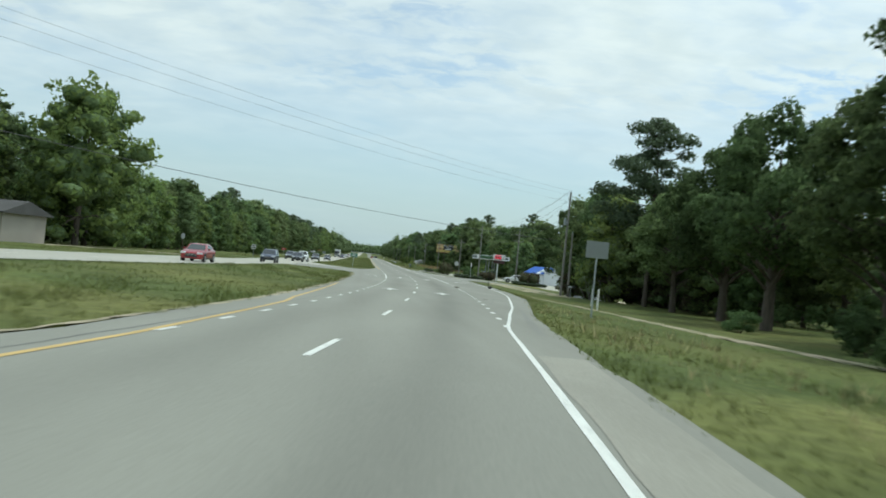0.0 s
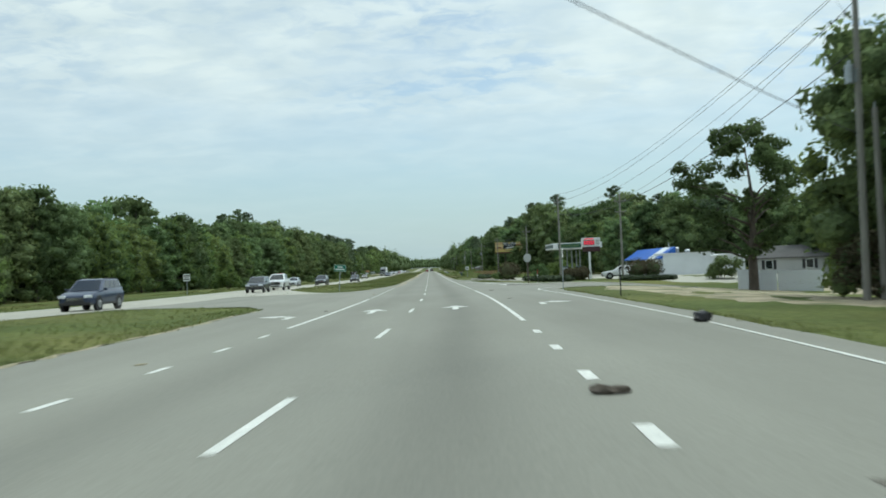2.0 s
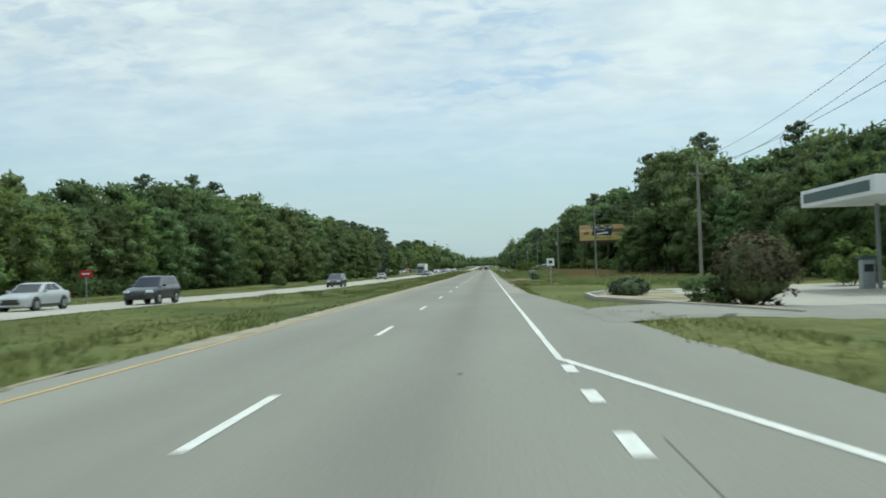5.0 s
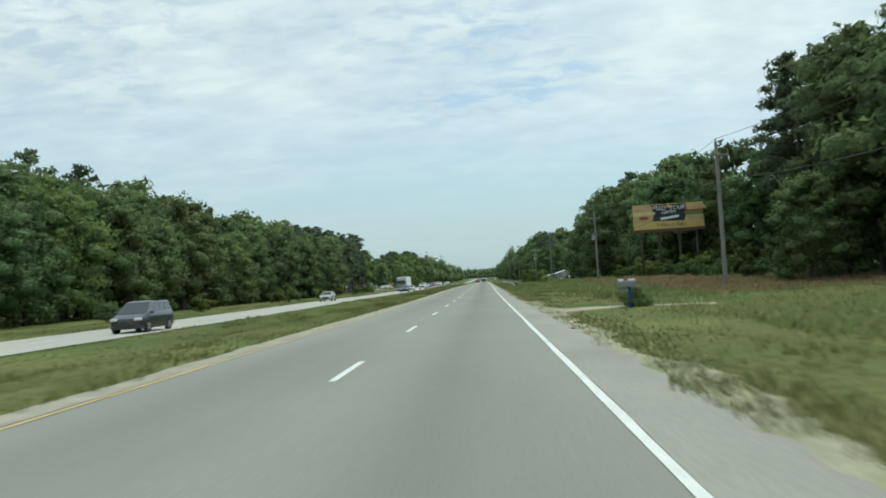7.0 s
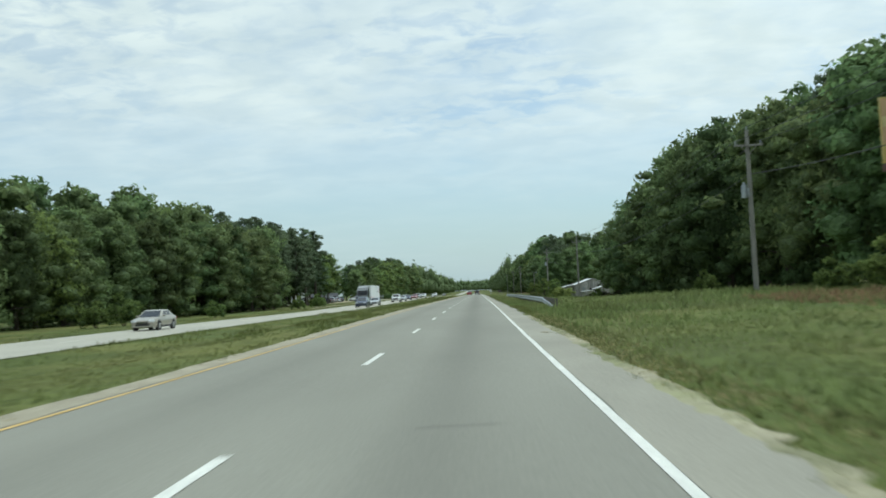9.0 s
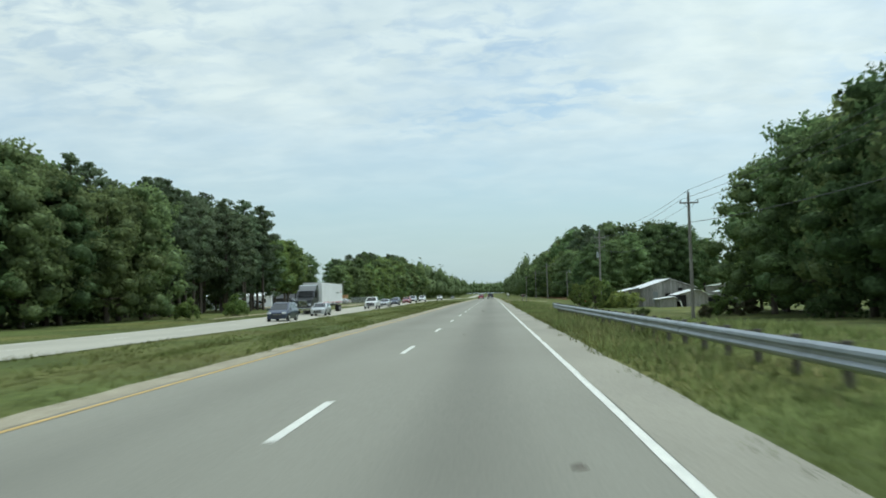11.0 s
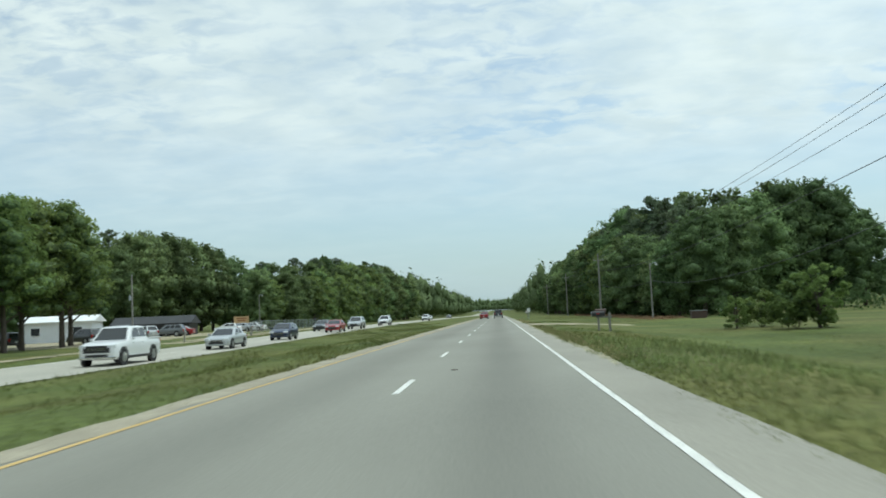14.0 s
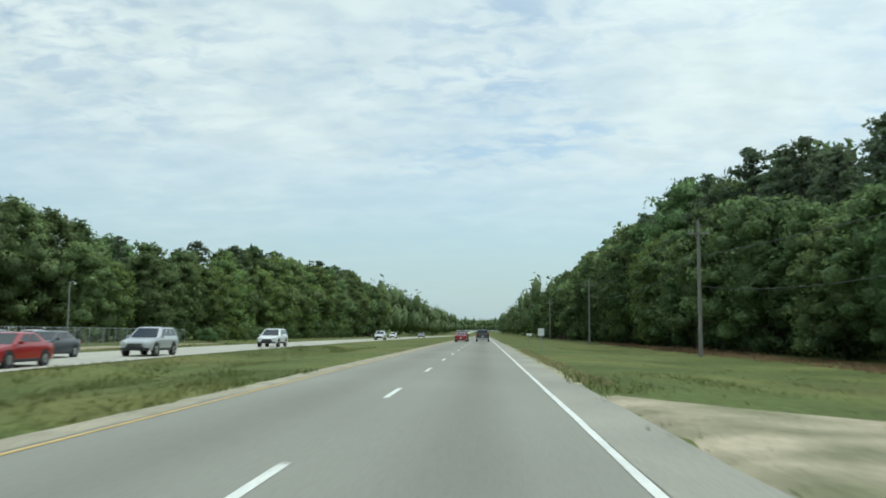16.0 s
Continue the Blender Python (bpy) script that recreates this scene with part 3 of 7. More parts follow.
ICO_V = [(0, 0, 1)] + [(0.894 * math.cos(i * 1.2566), 0.894 * math.sin(i * 1.2566), 0.447) for i in range(5)] + \
    [(0.894 * math.cos(i * 1.2566 + 0.628), 0.894 * math.sin(i * 1.2566 + 0.628), -0.447) for i in range(5)] + [(0, 0, -1)]
ICO_F = [(0, 1 + i, 1 + (i + 1) % 5) for i in range(5)] + [(1 + i, 6 + i, 1 + (i + 1) % 5) for i in range(5)] + \
    [(1 + (i + 1) % 5, 6 + i, 6 + (i + 1) % 5) for i in range(5)] + [(11, 6 + (i + 1) % 5, 6 + i) for i in range(5)]


def clump(lobes, n, size, rng, base):
    """A far tree: a rough solid heart with leaf sprays round it; corners, faces and directions."""
    p, q = shell(lobes, n, rng, 0.8)
    v, f = leaves(p + base, q, size, rng)
    V, F, Q = [v], [f], [soft_normals(q + rng.normal(scale=0.3, size=q.shape), 3)]
    k = len(v)
    iv, jf = np.array(ICO_V), np.array(ICO_F)
    for c, r in lobes:
        V.append(np.asarray(c) + iv * np.asarray(r) * 0.78 * rng.uniform(0.7, 1.12, (12, 1)) + base)
        F.append(jf + k)
        Q.append(iv + np.array((0, 0, 0.2)))
        k += 12
    return np.concatenate(V), np.concatenate(F), np.concatenate(Q)


def limb(bm, pts, radii, seg=7):
    for (a, b), (ra, rb) in zip(zip(pts, pts[1:]), zip(radii, radii[1:])):
        rod(bm, a, b, ra, rb, seg, False)


def broadleaf_lobes(h, r, low, rng, n=17):
    """Flat boughs set round a trunk in an uneven outline. low: height at which the foliage begins."""
    lobes = []
    p1, p2, p3 = rng.uniform(0, 6.28, 3)
    lean = rng.uniform(-0.12, 0.12, 2) * r
    for i in range(n):
        f = ((i + 0.5) / n) ** 0.85
        z = low + (h - low) * (0.05 + 0.90 * f)
        prof = max(0.0, math.sin(math.pi * min(1.0, 0.16 + 0.79 * f))) ** 0.6
        ang = i * 2.399 + rng.uniform(-0.5, 0.5)
        wob = 1 + 0.20 * math.sin(2 * ang + p1) + 0.16 * math.sin(3 * ang + p2 + 5 * f) + 0.10 * math.sin(9 * f + p3)
        k = rng.uniform(0.45, 0.86) * r * prof * wob
        lr = r * rng.uniform(0.19, 0.35) * (0.72 + 0.35 * prof)
        lobes.append(((math.cos(ang) * k + lean[0] * f, math.sin(ang) * k + lean[1] * f, z - 0.10 * k),
                      (lr * rng.uniform(0.95, 1.3), lr * rng.uniform(0.95, 1.3), lr * rng.uniform(0.6, 0.92))))
    lobes.append(((0, 0, low + (h - low) * 0.42), (r * 0.58, r * 0.58, (h - low) * 0.36)))
    lobes.append(((lean[0], lean[1], h - r * 0.36), (r * 0.32, r * 0.32, r * 0.30)))
    return lobes


def sprays(lobes, r, rng, n=64):
    """Small leafy ends of branches that stand out of the main lobes."""
    out = []
    for i in range(n):
        c, lr = lobes[int(rng.integers(len(lobes)))]
        u = rng.normal(size=3)
        u[2] = abs(u[2]) * 0.9 + 0.1 if rng.random() < 0.7 else u[2]
        u /= np.linalg.norm(u)
        k = rng.uniform(0.85, 1.15)
        s = r * rng.uniform(0.06, 0.16)
        out.append(((c[0] + u[0] * lr[0] * k, c[1] + u[1] * lr[1] * k, c[2] + u[2] * lr[2] * k), (s, s, s * rng.uniform(0.6, 1.3))))
    return out


def crown_mesh(name, lobes, n, size, rng, mat, long=1.0, inner=0.78, shrink=0.88, parent=None, extra=()):
    p, q = shell(lobes + list(extra), n, rng, inner)
    v, f = leaves(p, q, size, rng, long)
    me = bpy.data.meshes.new(name)
    bm = cores(lobes, rng, shrink)
    bm.verts.ensure_lookup_table()
    cv = [tuple(x.co) for x in bm.verts]
    bm.normal_update()
    cn = [tuple(x.normal) for x in bm.verts]
    bm.verts.index_update()
    cf = [[x.index + len(v) for x in g.verts] for g in bm.faces]
    bm.free()
    me.from_pydata(v.tolist() + cv, [], f.tolist() + cf)
    me.materials.append(mat)
    me.materials.append(M["core"])
    idx = np.zeros(len(f) + len(cf), np.int32)
    idx[len(f):] = 1
    me.polygons.foreach_set("material_index", idx)
    me.shade_smooth()
    zs = np.array([c[2] for c, _ in lobes])
    mid, half = (zs.max() + zs.min()) / 2, (zs.max() - zs.min()) / 2 + 0.5
    wide = max(abs(c[0]) + lr[0] for c, lr in lobes)
    crown = (p - np.array((0, 0, mid))) / np.array((wide, wide, half))
    jit = 0.55 * q + 0.55 * crown + np.array((0, 0, 0.30)) + rng.normal(scale=0.42, size=q.shape)
    cn = np.array(cn)
    me.normals_split_custom_set_from_vertices(np.concatenate([soft_normals(jit, 3), cn]).tolist())
    ob = new(name, me)
    ob.parent = parent
    return ob


TREE_LABEL = {"gum": "tall green gum tree deeper in the roadside wood", "oak": "broad-crowned green oak tree at the roadside wood", "maple": "light green leafy tree at the wood's edge",
              "pine": "tall dark pine tree with a bare trunk", "bush": "dense green roadside bush"}


def broadleaf(name, h, r, low, n, size, seed, mat="leaf", lobes_n=17, label="", category="tree", open_=0.0):
    rng = np.random.default_rng(seed)
    e = thing(name, Matrix(), label or TREE_LABEL["oak"], category)
    lobes = broadleaf_lobes(h, r, low, rng, lobes_n)
    if open_:
        lobes = [(c, tuple(open_ * k for k in lr)) for c, lr in lobes[:-2]]
    bm = bmesh.new()
    lean = [(0, 0, -0.4), (rng.uniform(-.1, .1), rng.uniform(-.1, .1), h * 0.2), (rng.uniform(-.3, .3), rng.uniform(-.3, .3), h * 0.5),
            (rng.uniform(-.4, .4), rng.uniform(-.4, .4), h * 0.85)]
    w = 1.45 if open_ else 1.0
    limb(bm, lean, [h * 0.022 * w, h * 0.017 * w, h * 0.011, h * 0.003])
    for c, lr in (lobes[:24] if open_ else lobes[:5]):
        z0 = max(h * 0.18, c[2] - 1.6)
        limb(bm, [(0, 0, z0), (c[0] * 0.5, c[1] * 0.5, (z0 + c[2]) / 2 + 0.2), c], [h * 0.008, h * 0.005, h * 0.002], 5)
    part("trunk", bm, M["bark"], e, smooth=True)
    crown_mesh("crown", lobes, n, size, rng, M[mat], 1.0, 0.45 if open_ else 0.62, 0.5 if open_ else 0.72, parent=e, extra=sprays(lobes, r, rng))
    return e


def pine(name, h, r, bare, n, size, seed, label="", sparse=False):
    rng = np.random.default_rng(seed)
    e = thing(name, Matrix(), label or TREE_LABEL["pine"], "tree")
    bm = bmesh.new()
    limb(bm, [(0, 0, -0.4), (0.05, 0.03, h * 0.35), (-0.05, 0.1, h * 0.7), (0.05, 0.0, h * 0.98)], [h * 0.014, h * 0.011, h * 0.007, h * 0.002], 8)
    lobes = []
    k = 34 if sparse else 30
    for i in range(k):
        f = i / (k - 1)
        z = bare + (h - bare) * f
        prof = (1 - f) ** 0.42 * (0.5 + 0.5 * min(1, f * 3)) + 0.12
        ang = i * 2.399 + rng.uniform(-0.5, 0.5)
        d = r * prof * rng.uniform(0.35 if sparse else 0.55, 1.05)
        lr = r * rng.uniform(0.20, 0.34) * (0.75 + 0.4 * (1 - f)) 
        c = (math.cos(ang) * d, math.sin(ang) * d, z + rng.uniform(-0.3, 0.5))
        lobes.append((c, (lr, lr, lr * rng.uniform(0.45, 0.7))))
        limb(bm, [(0, 0, z - 0.6), (c[0] * 0.55, c[1] * 0.55, z - 0.35), c], [h * 0.0045, h * 0.003, h * 0.0015], 3)
        if not sparse or i % 2:
            lobes.append(((c[0] * 0.4, c[1] * 0.4, z - 0.1), (lr * 0.8, lr * 0.8, lr * 0.5)))
    part("trunk", bm, M["bark"], e, smooth=True)
    crown_mesh("crown", lobes, n, size, rng, M["needle"], 1.5, 0.35, 0.40 if sparse else 0.5, parent=e)
    return e


def bush(name, h, r, n, size, seed, mat="leaf", label="", category="bush"):
    rng = np.random.default_rng(seed)
    e = thing(name, Matrix(), label or TREE_LABEL["bush"], category)
    lobes = []
    for i in range(15):
        ang, k = i * 2.399 + rng.uniform(-0.4, 0.4), r * math.sqrt((i + 0.4) / 15) * rng.uniform(0.6, 1.0)
        lr = r * rng.uniform(0.18, 0.36)
        z = h * rng.uniform(0.22, 0.88) * (1.08 - 0.45 * k / r)
        lobes.append(((math.cos(ang) * k, math.sin(ang) * k, z), (lr, lr, min(z, lr * rng.uniform(0.7, 1.25)))))
    bm = bmesh.new()
    for i in range(7):
        a = i * 0.9
        rod(bm, (0.05 * math.cos(a), 0.05 * math.sin(a), -0.1), (r * 0.5 * math.cos(a), r * 0.5 * math.sin(a), h * 0.6), 0.03, 0.01, 5)
    part("woody_base", bm, M["bark"], e)
    crown_mesh("foliage", lobes, n, size, rng, M[mat], inner=0.5, shrink=0.62, parent=e, extra=sprays(lobes, r * 0.8, rng, 40))
    return e


# one of each kind; each is set in its place below, the others are copies
KIND = {
    "oak_far": (lambda: broadleaf("gum_tree", 17, 6.0, 0.6, 1500, 0.44, 51, lobes_n=22, label=TREE_LABEL["gum"])),
    "oak_far_b": (lambda: broadleaf("gum_tree", 18, 5.6, 1.0, 1500, 0.44, 52, lobes_n=24, label=TREE_LABEL["gum"])),
    "pine_far": (lambda: pine("pine_tree", 21, 4.2, 9.0, 1500, 0.36, 53)),
    "oak_a": (lambda: broadleaf("oak_tree", 17, 5.8, 0.6, 3864, 0.284, 11, lobes_n=40)),
    "oak_b": (lambda: broadleaf("oak_tree", 15, 5.2, 0.4, 3612, 0.271, 12, lobes_n=36)),
    "oak_c": (lambda: broadleaf("oak_tree", 19, 6.4, 1.6, 3864, 0.309, 13, lobes_n=44)),
    "oak_d": (lambda: broadleaf("oak_tree", 13, 4.8, 0.2, 3360, 0.250, 14, lobes_n=34)),
    "maple_a": (lambda: broadleaf("maple_tree", 11, 4.0, 0.2, 3192, 0.228, 15, "leaf_light", 32, label=TREE_LABEL["maple"])),
    "maple_tall": (lambda: broadleaf("maple_tree", 14.5, 4.6, 3.4, 5200, 0.21, 67, "leaf_light", 38, label="broad light green tree shading the car lot")),
    "maple_b": (lambda: broadleaf("maple_tree", 9, 3.4, 0.2, 3400, 0.185, 16, "leaf_light", 28, label=TREE_LABEL["maple"])),
    "pine_a": (lambda: pine("pine_tree", 21, 4.3, 7.0, 3108, 0.266, 17)),
    "pine_b": (lambda: pine("pine_tree", 23, 4.2, 11.0, 3108, 0.293, 18)),
    "pine_c": (lambda: pine("pine_tree", 19, 4.0, 3.5, 3108, 0.266, 19)),
    "vine": (lambda: bush("vine_mound", 2.2, 2.9, 3600, 0.13, 41, "vine_leaf", label="rounded mound of bright green trailing vines", category="shrub")),
    "brush": (lambda: bush("dry_shrub", 4.2, 2.6, 4200, 0.12, 43, "red_leaf", label="tall brownish twiggy shrub at the wood's edge", category="shrub")),
    "young": (lambda: broadleaf("young_tree", 4.6, 2.0, 0.3, 3200, 0.12, 61, "leaf_light", lobes_n=22, label="slender light green young tree hung with vines", open_=0.66)),
    "bush_a": (lambda: bush("roadside_bush", 2.6, 2.2, 2100, 0.13, 20)),
    "bush_b": (lambda: bush("roadside_bush", 3.4, 2.0, 2100, 0.14, 21, "leaf_light", label="light green roadside bush at the wood's edge")),
    "oak_near": (lambda: broadleaf("oak_tree", 11.0, 5.2, 3.0, 12500, 0.172, 31, lobes_n=44, label="leafy green oak tree shading the verge", open_=0.66)),
    "oak_open": (lambda: broadleaf("oak_tree", 12.6, 4.9, 2.3, 10500, 0.17, 77, lobes_n=40, label="open-crowned oak tree with a dark trunk by a white fence", open_=0.5)),
    "pine_big": (lambda: pine("pine_tree", 18, 5.3, 7.2, 12000, 0.165, 32, "tall open pine tree with dark needle clumps", True)),
}
MADE = {}


def plant(kind, s, d, scale=1.0, turn=0.0, dz=-0.1, label="", group=""):
    m = at(s, d, dz, turn) @ Matrix.Scale(scale, 4)
    if kind not in MADE:
        MADE[kind] = KIND[kind]()
        e = MADE[kind]
        e.matrix_basis = m
    else:
        src = MADE[kind]
        e = copy_thing(src, Matrix())
        e.matrix_basis = m
    return tagged(e, label, "", group)


TALL = {"oak_far": 17, "oak_far_b": 18, "pine_far": 21, "oak_a": 17, "oak_b": 15, "oak_c": 19, "oak_d": 13, "maple_a": 11, "maple_b": 9, "pine_a": 21, "pine_b": 23, "pine_c": 19}
# height of the wood's skyline along the road, beyond the far carriageway and beside the near verge
LEFT_H = ((100, 150, 177, 190, 201, 213, 229, 245, 262, 280, 310, 340, 350, 364, 375, 390, 400, 410, 425, 456, 490, 530, 560, 640, 660, 671, 691, 725, 794, 860, 900), (14.5, 13.5, 13.3, 14, 16.8, 17.8, 15.8, 14.8, 14.6, 17, 18.5, 21.0, 22.3, 21.3, 18.4, 18.5, 20.2, 19, 21.3, 20.5, 21, 21.5, 16, 14, 14, 15.6, 17.6, 20.5, 23, 25, 26))
RIGHT_H = ((196, 230, 252, 280, 296, 307, 320, 335, 352, 368, 404, 432, 440, 446, 454, 560, 578, 589, 603, 616, 634, 673, 730, 800, 900), (12, 13, 14, 16.6, 16.4, 15.2, 14.4, 15.4, 16.7, 18.3, 19, 18, 15.5, 11, 8, 12, 13.5, 15, 17, 18.5, 20.5, 21.5, 22.5, 22, 21))

BEHIND_H = ((140, 200, 220, 230, 250), (11.5, 12.3, 15, 15.5, 16))


def woods():
    rng = random.Random(5)
    edge = ["oak_b", "oak_d", "oak_a", "maple_a", "oak_d"]
    far = ["oak_far", "oak_far_b"]

    def row(s0, s1, gap, d0, dj, kinds, lo, hi, group, skyline=None):
        """Trees along the road; with a skyline, lo and hi are shares of its height."""
        s = s0
        while s < s1:
            kind, k = rng.choice(kinds), rng.uniform(lo, hi)
            if skyline:
                k *= float(np.interp(s, *skyline)) / TALL[kind]
            plant(kind, s + rng.uniform(-gap, gap) * 0.3, d0 + rng.uniform(-dj, dj), k, rng.uniform(0, 360), group=group)
            s += gap * rng.uniform(0.8, 1.25)

    left, right = "trees of the wood beyond the far carriageway", "trees of the wood beside the road"
    # beyond the far carriageway
    row(82, 94, 6.0, -37, 1.0, ["maple_a"], 1.35, 1.65, left)
    row(60, 84, 6.5, -47.5, 1.0, ["maple_a"], 1.25, 1.5, left)
    row(66, 90, 8.0, -49, 2.0, ["oak_c", "oak_a"], 0.85, 0.98, left)
    row(100, 160, 5.5, -41, 1.5, ["maple_a", "maple_a", "oak_d"], 0.74, 0.92, left, LEFT_H)
    row(96, 160, 7.0, -50, 2.0, far, 0.9, 1.04, left, LEFT_H)
    row(160, 245, 6.0, -44, 2.0, ["maple_a", "oak_d", "oak_b"], 0.64, 0.82, left, LEFT_H)
    row(245, 462, 6.4, -45, 2.2, edge, 0.66, 0.84, left, LEFT_H)
    row(162, 465, 7.2, -53, 2.2, far + ["oak_far", "oak_a"], 0.9, 1.03, left, LEFT_H)
    row(262, 465, 19, -60, 3.0, ["pine_far", "pine_far", "oak_far"], 1.0, 1.13, left, LEFT_H)
    row(440, 470, 6.0, -41, 1.5, ["oak_a", "oak_d", "oak_b"], 0.70, 0.84, left, LEFT_H)
    row(470, 534, 3.0, -43.5, 2.6, ["pine_a", "pine_c", "pine_a", "pine_b"], 0.78, 0.92, left, LEFT_H)
    row(472, 536, 3.8, -49, 2.0, ["pine_c", "pine_a", "pine_far"], 0.86, 1.0, left, LEFT_H)
    row(472, 536, 8.0, -55, 3.0, ["pine_far"], 0.95, 1.08, left, LEFT_H)
    row(478, 530, 8.0, -51, 1.5, ["oak_d", "oak_b"], 0.4, 0.5, left, LEFT_H)
    row(537, 553, 4.6, -43.0, 1.5, ["maple_tall"], 0.95, 1.12, left)
    for s, d, h in ((572, -70, 11.5), (583, -72, 11.5), (594, -72, 11.5), (605, -73, 11.5), (616, -72, 12.5), (626, -72, 17.5), (635, -72, 21), (644, -73, 22), (653, -72, 22.5), (662, -71, 22), (671, -70, 21.5), (680, -70, 21), (690, -68, 19.5)):
        kind = ("oak_a", "oak_c", "oak_b")[s % 3]
        plant(kind, s, d, h / TALL[kind], s * 41 % 360, group=left)
    row(566, 620, 8.0, -82, 3.0, far, 0.62, 0.7, left)
    row(620, 690, 8.0, -80, 3.0, far + ["pine_far"], 0.98, 1.1, left)
    row(634, 660, 6.0, -44, 1.5, ["maple_a", "oak_d"], 0.85, 0.98, left)
    row(655, 900, 7.5, -43, 2.0, far + ["oak_far", "maple_a"], 0.72, 0.88, left, LEFT_H)
    row(652, 900, 9.0, -51, 3.0, far + ["pine_far"], 0.94, 1.06, left, LEFT_H)
    # beside the near verge
    row(-10, 12, 7.0, 25.0, 2.0, ["oak_a", "oak_b"], 0.72, 0.85, right)
    row(10, 92, 8.5, 34, 3.0, ["oak_far", "oak_b", "oak_far_b"], 0.68, 0.85, right)
    row(56, 96, 5.0, 30, 1.5, ["oak_b", "oak_d", "oak_a"], 0.60, 0.72, right)
    row(80, 97, 3.6, 21.6, 0.8, ["oak_d", "maple_a"], 0.92, 1.1, right)
    row(66, 94, 5.0, 26.5, 1.0, ["oak_d", "oak_b"], 0.78, 0.92, right)
    row(100, 200, 8.0, 62, 4.0, far + ["pine_far"], 0.52, 0.62, right)
    row(140, 236, 4.6, 50, 1.5, ["oak_b", "oak_d", "oak_a", "maple_a"], 0.70, 0.82, right, BEHIND_H)
    row(136, 240, 6.0, 56, 2.0, ["oak_a", "oak_far", "oak_far_b"], 0.9, 1.04, right, BEHIND_H)
    row(90, 126, 5.0, 54, 2.0, ["oak_b", "oak_d"], 0.66, 0.8, right)
    row(204, 268, 5.6, 33, 2.0, ["oak_d", "oak_b", "maple_a", "oak_d"], 0.66, 0.84, right, RIGHT_H)
    row(200, 330, 6.5, 42, 2.5, far + ["oak_a"], 0.98, 1.12, right, RIGHT_H)
    row(205, 330, 10.0, 52, 4.0, ["pine_far", "pine_far", "oak_far"], 1.15, 1.35, right, RIGHT_H)
    row(266, 318, 6.0, 35.5, 2.0, ["oak_a", "oak_c", "pine_c"], 0.82, 0.95, right, RIGHT_H)
    for kind, s, d, h in (("pine_a", 293.6, 28.6, 18.2), ("pine_b", 290.0, 30.5, 18), ("pine_a", 298.5, 31.0, 18.5), ("pine_c", 285.0, 29.0, 17.5), ("oak_a", 280.0, 29.5, 17.5), ("oak_b", 288.0, 33.0, 16),
                          ("oak_a", 273.0, 30.0, 17.5), ("pine_a", 277.0, 33.0, 19), ("oak_b", 266.0, 31.0, 15)):
        plant(kind, s, d, h / TALL[kind], s * 23 % 360, group=right)
    for s, d in ((325, 43), (333, 45), (318, 46), (310, 43)):
        plant("oak_b", s, d, 0.96, s * 31 % 360, group=right)
    row(339, 440, 5.6, 26.8, 1.5, ["oak_b", "oak_a", "oak_d", "oak_a", "oak_c"], 0.76, 0.93, right, RIGHT_H)
    row(330, 440, 7.0, 34, 2.5, ["oak_far_b", "oak_far", "pine_far"], 0.98, 1.12, right, RIGHT_H)
    row(442, 455, 4.2, 30.2, 0.8, ["maple_a", "oak_b"], 0.86, 1.0, right, RIGHT_H)
    row(438, 450, 5.0, 34.0, 1.0, ["oak_b"], 0.86, 0.96, right, RIGHT_H)
    row(450, 600, 8.0, 92, 6.0, far, 0.5, 0.62, right)
    row(505, 525, 6.0, 62, 2.0, ["maple_a"], 0.55, 0.7, right)
    for s, d, k in ((570, 27, 0.78), (577, 32, 0.86), (584, 38, 0.98), (591, 44, 1.12), (598, 50, 1.18), (604, 56, 1.15), (610, 62, 0.95), (576, 25, 0.7), (597, 40, 1.08), (606, 48, 1.25), (612, 56, 1.15)):
        plant(("oak_a", "oak_b", "oak_a")[d % 3], s, d, k, s * 29 % 360, group=right)
    row(582, 660, 5.2, 25.5, 1.5, ["oak_b", "oak_d", "oak_d", "maple_a"], 0.62, 0.80, right, RIGHT_H)
    row(590, 700, 5.0, 31, 2.0, ["pine_a", "pine_b", "pine_a", "oak_a"], 0.92, 1.10, right, RIGHT_H)
    row(600, 690, 8.0, 39, 2.5, ["pine_far", "oak_far"], 1.0, 1.15, right, RIGHT_H)
    row(660, 900, 6.5, 25.5, 1.5, far, 0.66, 0.86, right, RIGHT_H)
    row(700, 900, 8.0, 32, 2.5, ["pine_far", "oak_far"], 0.95, 1.1, right, RIGHT_H)


woods()


